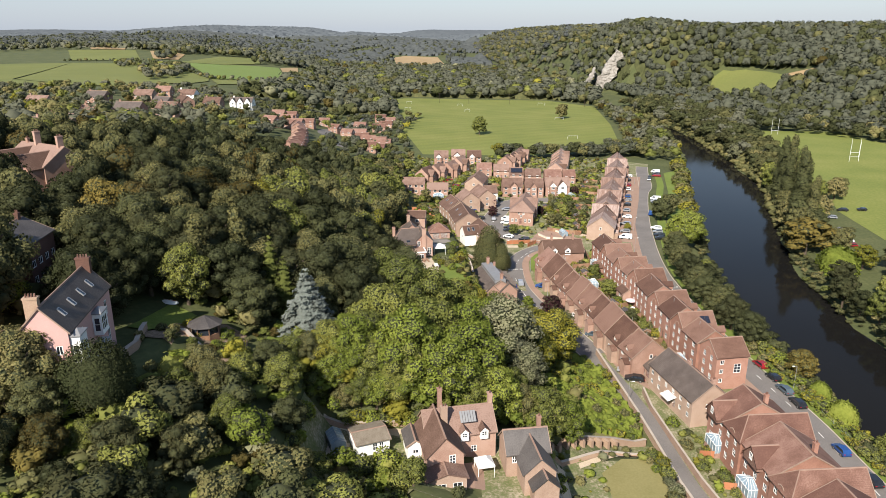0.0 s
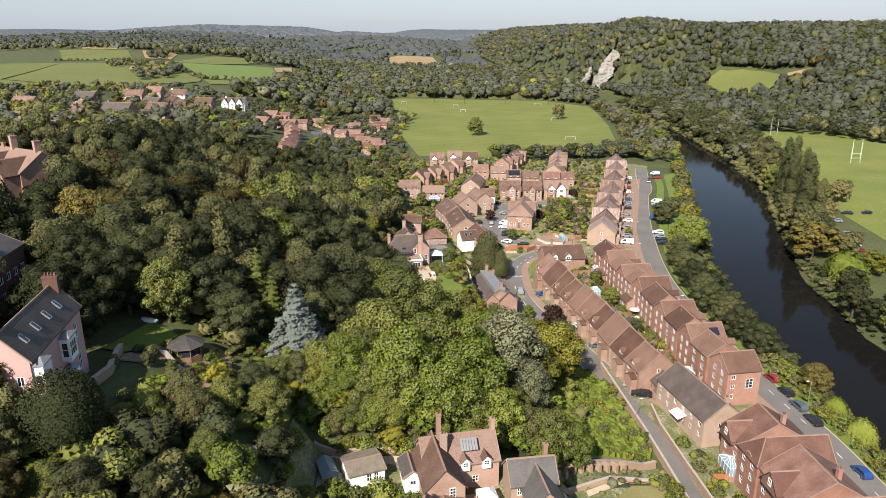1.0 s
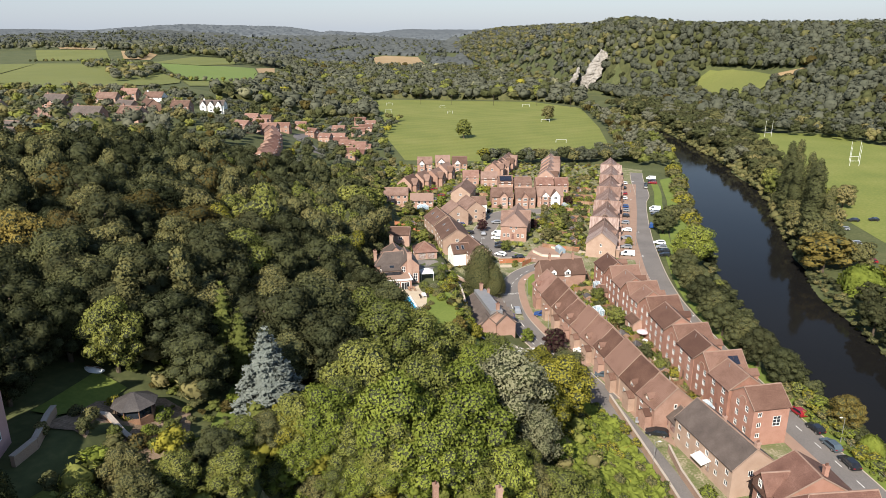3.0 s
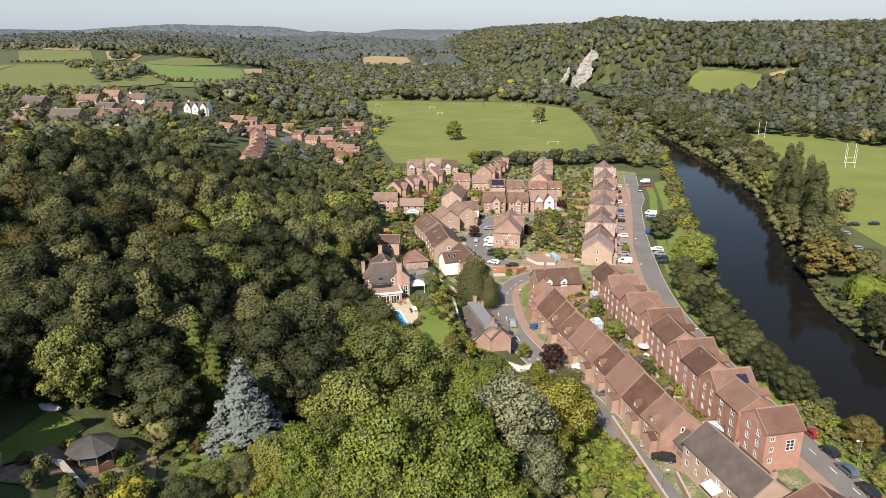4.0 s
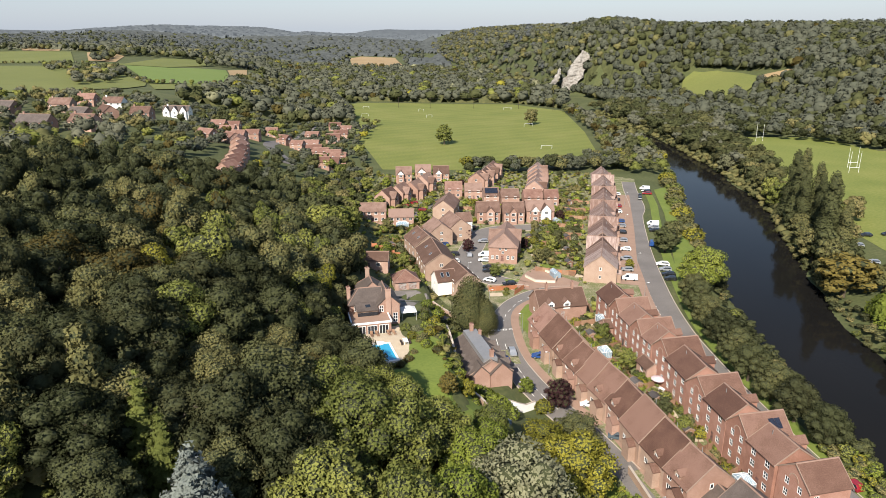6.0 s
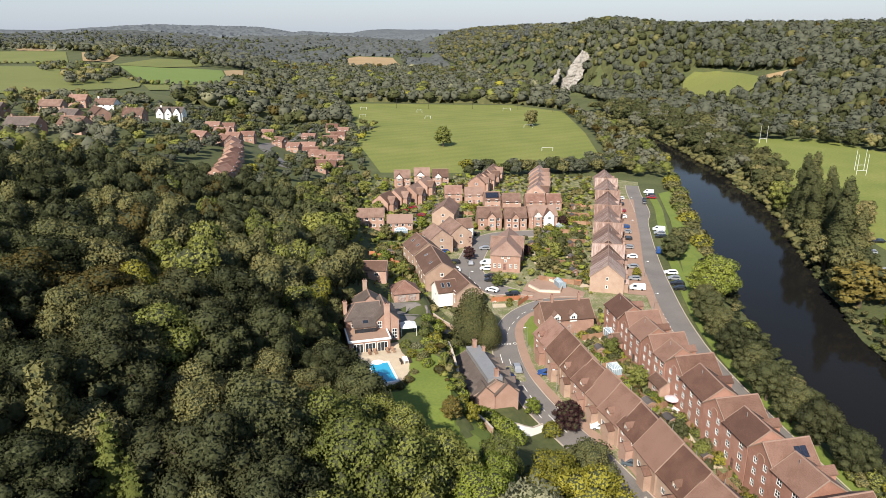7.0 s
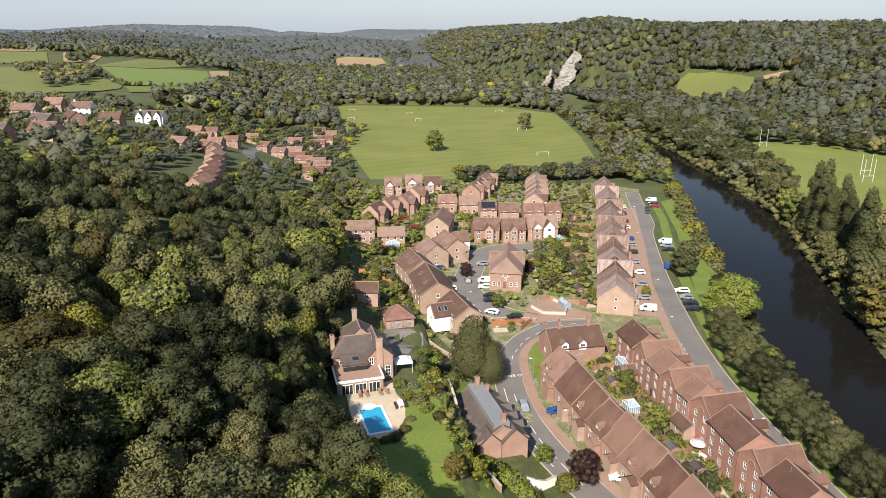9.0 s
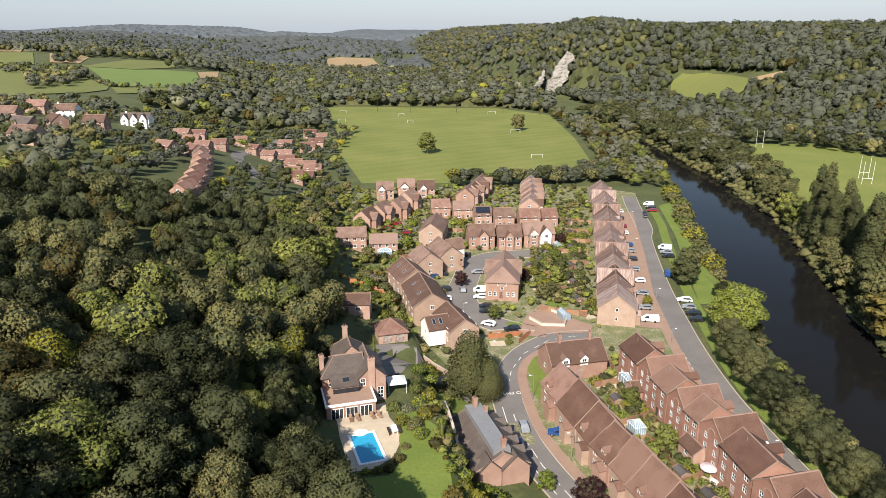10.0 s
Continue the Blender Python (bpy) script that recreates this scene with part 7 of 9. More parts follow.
boat = thing("upturned_boat", pose(-47.4, 112.0, gz(-47.4, 112.0) + 0.15, 0, 0, 70), "small white boat lying upside down on the lawn", "boat")
bm = bmesh.new()
rings = []
for k in range(9):
    f = k / 8
    half, rise = 0.72 * math.sin(math.pi * (0.10 + 0.86 * f)) ** 0.6, 0.55 * math.sin(math.pi * (0.12 + 0.8 * f)) ** 0.5
    rings.append([bm.verts.new((half * math.cos(math.pi * i / 8), -1.6 + 3.2 * f, rise * math.sin(math.pi * i / 8))) for i in range(9)])
for r0, r1 in zip(rings, rings[1:]):
    for i in range(8):
        bm.faces.new((r0[i], r0[i + 1], r1[i + 1], r1[i]))
bm.faces.new(rings[0][::-1])
bm.faces.new(rings[-1])
part("hull", bm, WHITE_METAL, boat)
bm = bmesh.new()
box(bm, -0.04, 0.04, -1.3, 1.3, 0.48, 0.60)
part("keel", bm, TIMBER, boat)

summer_house(-38.6, 103.6, 2.4, 2.3, 10)


def conservatory(x, y, turn, w, d, h, label="white-framed glass conservatory on a brick base", z=None):
    t = thing("conservatory", frame_at(x, y, turn, z), label, "conservatory", "conservatories")
    bm = bmesh.new()
    box(bm, -w / 2, w / 2, -d / 2, d / 2, -0.5, 0.6)
    part("base_wall", bm, BRICK, t)
    bm, bg = bmesh.new(), bmesh.new()
    box(bg, -w / 2 + 0.04, w / 2 - 0.04, -d / 2 + 0.04, d / 2 - 0.04, 0.6, h)
    pk = h + 0.9
    low = [(-w / 2, -d / 2, h), (w / 2, -d / 2, h), (w / 2, d / 2, h), (-w / 2, d / 2, h)]
    hexa(bg, low, [(-w * 0.22, -d * 0.08, pk), (w * 0.22, -d * 0.08, pk), (w * 0.22, d * 0.08, pk), (-w * 0.22, d * 0.08, pk)])
    for k in range(6):
        xx = -w / 2 + w * k / 5
        for s in (-1, 1):
            bar(bm, (xx, s * d / 2, 0.6), (xx, s * d / 2, h), 0.032, 4)
            bar(bm, (xx, s * d / 2, h + 0.03), (xx * 0.44, s * d * 0.08, pk + 0.03), 0.032, 4)
    for k in range(1, 4):
        yy = -d / 2 + d * k / 4
        for s in (-1, 1):
            bar(bm, (s * w / 2, yy, 0.6), (s * w / 2, yy, h), 0.032, 4)
            bar(bm, (s * w / 2, yy, h + 0.03), (s * w * 0.22, yy * 0.16, pk + 0.03), 0.032, 4)
    for s in (-1, 1):
        bar(bm, (-w / 2, s * d / 2, h), (w / 2, s * d / 2, h), 0.05, 4)
        bar(bm, (s * w / 2, -d / 2, h), (s * w / 2, d / 2, h), 0.05, 4)
    bar(bm, (-w * 0.22, 0, pk + 0.05), (w * 0.22, 0, pk + 0.05), 0.08, 4)
    part("glazing", bg, CONSERVATORY_GLASS, t, "pale blue glass")
    part("glazing_frame", bm, WHITE_METAL, t)
    return t


CONSERVATORY_GLASS = surface("conservatory_glass", ((0.16, 0.22, 0.27), (0.26, 0.33, 0.38)), 0.1, 0.8, 4, 0.0, spec=0.8)
for x, y, turn, w, d, h in ((52.6, 115.4, 4, 3.0, 4.4, 2.3), (53.2, 102.2, 4, 3.0, 4.4, 2.3), (52.2, 221.4, 8, 3.6, 4.6, 2.4), (46.6, 202.4, 8, 2.4, 3.2, 2.2), (56.4, 150.6, 8, 2.4, 3.4, 2.2), (1.2, 289.5, 16, 3.0, 5.0, 2.2), (-2.2, 321, 0, 5.0, 2.6, 2.1), (46.2, 229.6, 0, 4.0, 3.4, 2.3)):
    conservatory(x, y, turn, w, d, h, z=max(gz(x, y), 0.5))
ext = thing("garden_extension", pose(52.6, 216.3, 0.8, 0, 0, 8), "single-storey brick extension with brown hipped roof", "extension")
body(ext, pose(0, 0, 0, 0, 0, 90), 5.4, 4.2, 0, 2.5, 3.9, BRICK, TILE, {"W": [(0.75, 0.5, 1.2, 1.5, 2, 2)], "S": [(0.5, 0.8, 0.9, 1.1, 2, 1)]}, (0, 0), ())
ext = thing("garden_extension", pose(54.4, 193.2, 0.8, 0, 0, 8), "single-storey brick extension with brown lean-to roof", "extension")
body(ext, Matrix(), 5.0, 3.6, 0, 2.4, 3.6, BRICK, TILE, {"W": [(0.5, 0.8, 1.2, 1.1, 2, 1)]}, (0, 0), ())


def greenhouse(x, y, turn, w=2.4, length=4.0, h=1.7):
    t = thing("greenhouse", frame_at(x, y, turn), "small aluminium-framed greenhouse in a garden", "greenhouse", "greenhouses")
    bg, bm = bmesh.new(), bmesh.new()
    box(bg, -w / 2 + 0.02, w / 2 - 0.02, -length / 2 + 0.02, length / 2 - 0.02, 0, h)
    hexa(bg, [(-w / 2, -length / 2, h), (w / 2, -length / 2, h), (w / 2, length / 2, h), (-w / 2, length / 2, h)], [(-0.02, -length / 2, h + 0.7), (0.02, -length / 2, h + 0.7), (0.02, length / 2, h + 0.7), (-0.02, length / 2, h + 0.7)])
    for k in range(6):
        yy = -length / 2 + length * k / 5
        for s in (-1, 1):
            bar(bm, (s * w / 2, yy, 0), (s * w / 2, yy, h), 0.03, 4)
            bar(bm, (s * w / 2, yy, h), (0, yy, h + 0.72), 0.03, 4)
    for s in (-1, 1):
        bar(bm, (s * w / 2, -length / 2, h), (s * w / 2, length / 2, h), 0.04, 4)
    bar(bm, (0, -length / 2, h + 0.72), (0, length / 2, h + 0.72), 0.04, 4)
    part("glazing", bg, CONSERVATORY_GLASS, t)
    part("frame", bm, GREY_METAL, t)


greenhouse(-16.8, 94.6, 22)
greenhouse(15.4, 165.2, 40, 2.4, 4.2)
greenhouse(47.4, 262, 10)
greenhouse(62, 326, 10)


def garden_shed(x, y, turn, m_=None):
    t = thing("garden_shed", frame_at(x, y, turn), "small timber garden shed with felt roof", "shed", "garden sheds")
    body(t, Matrix(), 2.6, 2.0, 0, 1.9, 2.4, m_ or TIMBER, SLATE, {}, (0, 0), (("S", 0.5, 0.8, 1.75),), 0.12, 0.1)


for x, y, turn in ((51.6, 181, 12), (49.6, 187.6, 10), (53.4, 168.5, 10), (46.4, 214, 5), (54.2, 272, 10), (57, 286, 10), (60.5, 302, 14), (46, 303, 0), (66, 322, 15), (71, 342, 15), (30, 339, 0), (-6, 290, 20), (40.5, 347, 0), (7, 336, 10), (14, 362, 0), (52, 348, 0), (75, 358, 15)):
    garden_shed(x, y, turn)

# ---- posts, lamps, goals ----
def street_lamp(x, y, turn, h=5.5):
    t = thing("street_lamp", frame_at(x, y, turn), "grey steel street lamp on the pavement", "street lamp", "street lamps")
    bm = bmesh.new()
    tube(bm, 0, 0, -0.3, 1.2, 0.09, 0.08, 8)
    tube(bm, 0, 0, 1.2, h, 0.055, 0.045, 8)
    part("pole", bm, GREY_METAL, t)
    bm = bmesh.new()
    bar(bm, (0, 0, h - 0.05), (0.7, 0, h + 0.1), 0.035, 6)
    part("arm", bm, GREY_METAL, t)
    bm = bmesh.new()
    hexa(bm, [(0.55, -0.1, h + 0.04), (1.1, -0.08, h + 0.04), (1.1, 0.08, h + 0.04), (0.55, 0.1, h + 0.04)], [(0.6, -0.07, h + 0.17), (1.02, -0.05, h + 0.17), (1.02, 0.05, h + 0.17), (0.6, 0.07, h + 0.17)])
    part("lamp_head", bm, WHITE_METAL, t)


for x, y, turn in ((31.6, 196, 180), (29.2, 219, 180), (40, 133, 0), (22.6, 237, 0), (69.5, 240, 0), (76.5, 268, 0), (88, 318, 0), (100, 356, 0), (67.6, 190, 0), (68.2, 152, 0), (18.8, 262, 0), (44.6, 148, 180), (79.2, 140, 180)):
    street_lamp(x, y, turn)


def goal(x, y, turn, w=7.3, h=2.44):
    t = thing("football_goal", frame_at(x, y, turn), "white football goal on the playing field", "goal", "football goals")
    for s in (-1, 1):
        bm = bmesh.new()
        tube(bm, s * w / 2, 0, -0.2, h, 0.06, 0.06, 8)
        part("post", bm, WHITE_METAL, t)
        bm = bmesh.new()
        bar(bm, (s * w / 2, 0, h), (s * w / 2, 1.6, 0), 0.05, 6)
        part("stay", bm, WHITE_METAL, t)
    bm = bmesh.new()
    bar(bm, (-w / 2, 0, h), (w / 2, 0, h), 0.06, 8)
    part("crossbar", bm, WHITE_METAL, t)


for x, y, turn, w in ((24, 690, 10, 5), (18, 739, 0, 5), (-35, 703, 0, 6), (-37, 767, 0, 6), (104.5, 749, 0, 7.3), (103.4, 624, 0, 7.3), (95.6, 512, 0, 7.3)):
    goal(x, y, turn, w)


def rugby_posts(x, y, turn, h=12.0):
    t = thing("rugby_posts", frame_at(x, y, turn), "tall white H-shaped rugby posts", "rugby posts", "rugby posts")
    for s in (-1, 1):
        bm = bmesh.new()
        tube(bm, s * 2.8, 0, -0.3, h, 0.085, 0.06, 8)
        part("upright", bm, WHITE_METAL, t)
    bm = bmesh.new()
    bar(bm, (-2.8, 0, 3.0), (2.8, 0, 3.0), 0.075, 8)
    part("crossbar", bm, WHITE_METAL, t)


for x, y, turn in ((255, 536, 10), (260, 436, 0), (251.2, 421, 0)):
    rugby_posts(x, y, turn)

POLES = ((-4, 775), (28, 766), (72, 762), (117, 758), (147, 733))
for k, (x, y) in enumerate(POLES):
    t = thing("telegraph_pole", frame_at(x, y, 80), "dark timber pole carrying wires past the field", "pole", "telegraph poles")
    bm = bmesh.new()
    tube(bm, 0, 0, -0.5, 10.5, 0.17, 0.12, 8)
    part("pole", bm, DARK_TIMBER, t)
    bm = bmesh.new()
    box(bm, -0.08, 0.08, -1.2, 1.2, 9.9, 10.05)
    part("crossarm", bm, DARK_TIMBER, t)
for k in range(len(POLES) - 1):
    a, b = POLES[k], POLES[k + 1]
    for off in (-1.0, 1.0):
        bm = bmesh.new()
        last = None
        for i in range(9):
            f = i / 8
            p = (a[0] + (b[0] - a[0]) * f, a[1] + (b[1] - a[1]) * f + off, 10.1 + gz(*a) * (1 - f) + gz(*b) * f - 1.6 * f * (1 - f))
            if last:
                bar(bm, last, p, 0.035, 4)
            last = p
        me = bpy.data.meshes.new("power_line")
        bm.to_mesh(me)
        bm.free()
        me.materials.append(RUBBER)
        tagged(new("power_line", me), "thin dark wire between two timber poles", "wire", "power lines")

rail = thing("river_railing", pose(0, 0, 0), "pale metal railing between road and river bank", "railing")
pts = [(80.2 - 0.004 * k, 92 + 2.2 * k) for k in range(24)]
for k, (x, y) in enumerate(pts):
    bm = bmesh.new()
    tube(bm, x, y, gz(x, y) - 0.2, gz(x, y) + 1.05, 0.04, 0.04, 6)
    part("post", bm, GREY_METAL, rail)
    if k:
        for h in (0.5, 1.0):
            bm = bmesh.new()
            bar(bm, (*pts[k - 1], gz(*pts[k - 1]) + h), (x, y, gz(x, y) + h), 0.025, 5)
            part("rail", bm, GREY_METAL, rail)


# ---- cars ----
def car_proto(colour, style):
    """Mesh parts of a car, nose along +y."""
    if style == "van":
        prof = ((-2.4, 0.35), (2.35, 0.35), (2.45, 0.95), (1.75, 1.15), (1.15, 1.95), (-2.35, 2.0), (-2.45, 0.8))
        glass, w = ((1.68, 1.2), (1.12, 1.85), (0.3, 1.85), (0.3, 1.2)), 0.94
    elif style == "hatch":
        prof = ((-1.95, 0.32), (1.95, 0.32), (2.02, 0.72), (1.05, 0.95), (0.35, 1.42), (-1.35, 1.46), (-1.9, 0.98), (-2.0, 0.65))
        glass, w = ((0.95, 0.96), (0.33, 1.36), (-1.3, 1.40), (-1.78, 0.98)), 0.87
    else:
        prof = ((-2.25, 0.33), (2.2, 0.33), (2.28, 0.70), (1.1, 0.95), (0.35, 1.46), (-1.5, 1.48), (-2.15, 0.98), (-2.28, 0.68))
        glass, w = ((1.0, 0.97), (0.33, 1.40), (-1.45, 1.42), (-2.0, 0.99)), 0.90
    bm = bmesh.new()
    taper = lambda z: w - max(0, z - 0.95) * 0.28
    left = [(-taper(z), y, z) for y, z in prof]
    right = [(taper(z), y, z) for y, z in prof]
    hexa(bm, left, right)
    bmesh.ops.bevel(bm, geom=bm.edges[:], offset=0.06, segments=1, affect="EDGES")
    bmesh.ops.recalc_face_normals(bm, faces=bm.faces)
    body_me = bpy.data.meshes.new("body")
    bm.to_mesh(body_me)
    bm.free()
    body_me.materials.append(CAR_PAINT[colour])
    bm = bmesh.new()
    hexa(bm, [(-taper(z) - 0.012, y, z) for y, z in glass], [(taper(z) + 0.012, y, z) for y, z in glass])
    (ya, za), (yb, zb), (yc, zc), (yd, zd) = glass
    panes = []
    for (y0, z0), (y1, z1), s in (((ya, za), (yb, zb), 1), ((yd, zd), (yc, zc), -1)):
        bw = bmesh.new()
        hexa(bw, [(-taper(z0) + 0.1, y0 + 0.03 * s, z0), (taper(z0) - 0.1, y0 + 0.03 * s, z0), (taper(z0) - 0.1, y0 - 0.05 * s, z0), (-taper(z0) + 0.1, y0 - 0.05 * s, z0)],
             [(-taper(z1) + 0.1, y1 + 0.05 * s, z1), (taper(z1) - 0.1, y1 + 0.05 * s, z1), (taper(z1) - 0.1, y1 - 0.05 * s, z1), (-taper(z1) + 0.1, y1 - 0.05 * s, z1)])
        bmesh.ops.recalc_face_normals(bw, faces=bw.faces)
        me = bpy.data.meshes.new("windscreen")
        bw.to_mesh(me)
        bw.free()
        me.materials.append(PANE)
        panes.append(me)
    bmesh.ops.recalc_face_normals(bm, faces=bm.faces)
    glass_me = bpy.data.meshes.new("side_glass")
    bm.to_mesh(glass_me)
    bm.free()
    glass_me.materials.append(PANE)
    return body_me, glass_me, w, prof, panes


def side_disc(name, r, width, material):
    bm = bmesh.new()
    n = 14
    ring = [(r * math.cos(2 * math.pi * k / n), r * math.sin(2 * math.pi * k / n)) for k in range(n)]
    hexa(bm, [(-width / 2, c, s) for c, s in ring], [(width / 2, c, s) for c, s in ring])
    bmesh.ops.recalc_face_normals(bm, faces=bm.faces)
    me = bpy.data.meshes.new(name)
    bm.to_mesh(me)
    bm.free()
    me.materials.append(material)
    return me


TYRE, HUB = side_disc("tyre", 0.32, 0.2, RUBBER), side_disc("rim", 0.2, 0.22, RIM)
LIGHT_FRONT = bmesh.new()
box(LIGHT_FRONT, -0.18, 0.18, -0.04, 0.04, -0.07, 0.07)
HEAD_MESH, TAIL_MESH = bpy.data.meshes.new("headlight"), bpy.data.meshes.new("tail_light")
LIGHT_FRONT.to_mesh(HEAD_MESH)
LIGHT_FRONT.to_mesh(TAIL_MESH)
LIGHT_FRONT.free()
HEAD_MESH.materials.append(RIM)
TAIL_MESH.materials.append(CAR_PAINT["red"])
CAR_PARTS = {}
STYLE_WORDS = {"hatch": "small hatchback", "estate": "estate car", "van": "panel van"}


def car(x, y, turn, colour, style="estate", z=None, where="parked beside the road"):
    if (colour, style) not in CAR_PARTS:
        CAR_PARTS[colour, style] = car_proto(colour, style)
    body_me, glass_me, w, prof, panes = CAR_PARTS[colour, style]
    z = gz(x, y) + 0.12 if z is None else z
    t = thing("van" if style == "van" else "car", pose(x, y, z, 0, 0, turn), f"{colour if colour != 'grey' else 'slate grey'} {STYLE_WORDS[style]} {where}", "van" if style == "van" else "car", "parked cars")
    b = piece("body", body_me, t)
    piece("side_glass", glass_me, b)
    piece("windscreen", panes[0], b)
    piece("rear_window", panes[1], b)
    fore = 1.35 if style != "hatch" else 1.2
    for sx in (-1, 1):
        for sy in (-1, 1):
            ty = piece("tyre", TYRE, t, pose(sx * (w - 0.08), sy * fore, 0.32))
            if y < 212:
                piece("rim", HUB, ty)
        if y > 212:
            continue
        y1, y0 = prof[2][0], prof[-1][0]
        piece("headlight", HEAD_MESH, b, pose(sx * w * 0.68, y1 - 0.06, 0.68))
        piece("tail_light", TAIL_MESH, b, pose(sx * w * 0.75, y0 + 0.03, 0.78))
    return t


for x, y, turn, colour, style in (
        (76.3, 150.6, 12, "red", "hatch"), (76.5, 144.2, 10, "black", "hatch"), (76.4, 138.4, 8, "grey", "estate"), (76.5, 132.6, 5, "black", "estate"), (76.3, 115, 3, "blue", "hatch"), (76.7, 105.8, 2, "black", "estate"),
        (110.6, 366, -18, "black", "estate"), (112.4, 371.5, -18, "black", "hatch"), (100.8, 321, 72, "white", "van"), (90.6, 293.4, -17, "blue", "van"), (99.4, 316.2, 72, "silver", "estate"), (98.3, 311.6, 72, "black", "estate"), (86.4, 270.6, 75, "white", "estate"), (85.4, 265.2, 75, "silver", "hatch"), (84.6, 260.4, 75, "black", "estate"), (83.7, 256.2, 75, "black", "hatch"),
        (75.6, 277.2, 72, "silver", "estate"), (72.6, 265.9, 75, "silver", "hatch"), (70.6, 257.2, 76, "white", "van"), (88.6, 326, 72, "blue", "hatch"), (86.9, 318.8, 72, "silver", "hatch"), (92.4, 341.6, 72, "white", "hatch"), (95.2, 351.4, 72, "red", "hatch"), (98.2, 363.6, 72, "black", "hatch"), (101.8, 374.8, 72, "white", "hatch"), (84.0, 309.8, 72, "black", "estate"), (81.2, 299, 72, "silver", "hatch"), (79, 288, 72, "white", "hatch"),
        (119.6, 386, 70, "white", "van"), (118.6, 380.6, 70, "black", "estate"), (117.2, 375.4, 70, "red", "estate"), (69.2, 196.8, 0, "white", "van"), (68.8, 166, 2, "blue", "estate"),
        (22.0, 231.0, -10, "white", "hatch"), (31.2, 254.6, 88, "black", "estate"), (24.6, 206.4, 182, "silver", "hatch"), (20.6, 197.4, 80, "blue", "hatch"), (31.2, 203.9, 75, "blue", "estate"), (25.4, 258.6, 60, "white", "hatch"), (26.4, 267.6, 80, "black", "estate"), (26.6, 271.2, 80, "black", "hatch"), (26.2, 278.6, 80, "white", "estate"), (27.0, 284, 80, "white", "van"),
        (12.8, 298.4, 75, "blue", "estate"), (16.4, 300.2, 75, "black", "hatch"), (15.6, 286.2, 82, "black", "estate"), (15.4, 278, 85, "white", "hatch"), (17.8, 311.4, 75, "silver", "estate"), (15.6, 306, 75, "black", "hatch"), (25.7, 319.6, 70, "black", "hatch"), (21.4, 285, 0, "silver", "hatch"), (28.2, 301, 85, "silver", "hatch"), (6.4, 350, 75, "red", "estate"), (3.2, 363, 60, "red", "hatch"), (-0.8, 357.4, 60, "red", "hatch"),
        (43.4, 147.6, 70, "silver", "estate"), (44.2, 143.6, 72, "black", "estate"), (39.6, 168.0, 70, "grey", "hatch"), (37.4, 180.6, 78, "white", "estate"), (-1.6, 222.8, 20, "black", "estate"),
        (178, 300, 80, "black", "estate"), (187, 300.6, 80, "black", "hatch"), (166.6, 287.4, 70, "silver", "hatch"), (159.4, 268.2, 70, "silver", "estate"), (154, 253, 75, "white", "estate"), (152, 247, 75, "red", "estate"), (155.4, 258.6, 75, "white", "hatch")):
    car(x, y, turn, colour, style)

# ---- trees ----
make_rng = random.Random(11)
WOOD_MIX = (("deep", 5.6), ("dark", 3.8), ("mid", 0.7), ("olive", 1.8), ("bright", 0.1), ("rust", 0.9), ("gold", 0.15), ("yellow", 0.08))
SUNNY_MIX = (("mid", 3), ("bright", 4.2), ("olive", 1.6), ("yellow", 1.8), ("dark", 0.35))
MIDDLE_MIX = (("deep", 1.0), ("dark", 4.0), ("mid", 3.0), ("olive", 2.5), ("bright", 0.9), ("rust", 0.3), ("yellow", 0.2))
hillside = ((-130, 100), (-130, 260), (-110, 322), (-60, 318), (-36, 318), (-26, 300), (-26, 275), (-21, 255), (-13, 243), (-17, 222), (-21, 200), (-21, 182), (-18, 170), (-13, 154), (4, 150), (14, 154), (22, 160), (25, 152), (24, 138), (22, 122), (18, 112), (14, 107), (4, 103.5), (-14, 104), (-22, 100), (-26, 90), (-28, 78), (-30, 60), (-60, 60), (-100, 60))
clearings = (((-66, 74), (-40, 74), (-40, 124), (-60, 124)), ((-31, 103), (-17, 103), (-17, 117), (-31, 117)), ((-78, 97), (-60, 97), (-60, 115), (-78, 115)), ((-47, 86), (-31, 88), (-31, 106), (-47, 106)), ((-112, 152), (-82, 152), (-82, 182), (-112, 182)), ((-104, 140), (-80, 140), (-82, 153), (-104, 153)), ((-43, 97), (-33, 97), (-33, 109), (-43, 109)))
far_side = {}
for x, y in scatter(hillside, 6.2, make_rng, clearings):
    sunny = x > -14 and y < 175
    key = mixed(SUNNY_MIX if sunny else MIDDLE_MIX if x > -46 and y > 178 else WOOD_MIX, make_rng)
    low_garden = y < 80 and x > -68 or (-36 < x < -16 and y < 104)
    hh = make_rng.uniform(4.5, 8) if low_garden or (sunny and x > 14) else make_rng.uniform(7.5, 10.5) if (sunny and x > 8) or (x > -24 and 140 < y < 205) else make_rng.uniform(10, 15.5) * (1 if y < 230 else 0.8)
    if sunny and (key == "dark" or x < -8):
        key = "mid"
    if -42 < x < -31 and 81 < y < 93:
        continue
    if y < 183 and x > -76:
        tree(mixed((("dark", 4), ("olive", 2.4), ("mid", 1.6), ("deep", 4), ("bright", 0.6), ("rust", 0.8), ("yellow", 0.3)), make_rng) if low_garden else key, x, y, hh, 1, spread_=make_rng.uniform(0.85, 1.15))
    else:
        far_side.setdefault(key, []).append((x, y, hh))
for key, g in far_side.items():
    for near in (True, False):
        part_ = [p for p in g if (p[1] < 232) == near]
        far_wood("hillside_wood", [p[:2] for p in part_], [p[2] for p in part_], [p[2] * make_rng.uniform(0.66, 0.86) for p in part_], LEAF[key], "dense mixed wood on the hillside", 1450 if near else 600, 0.085 if near else 0.13, 31)

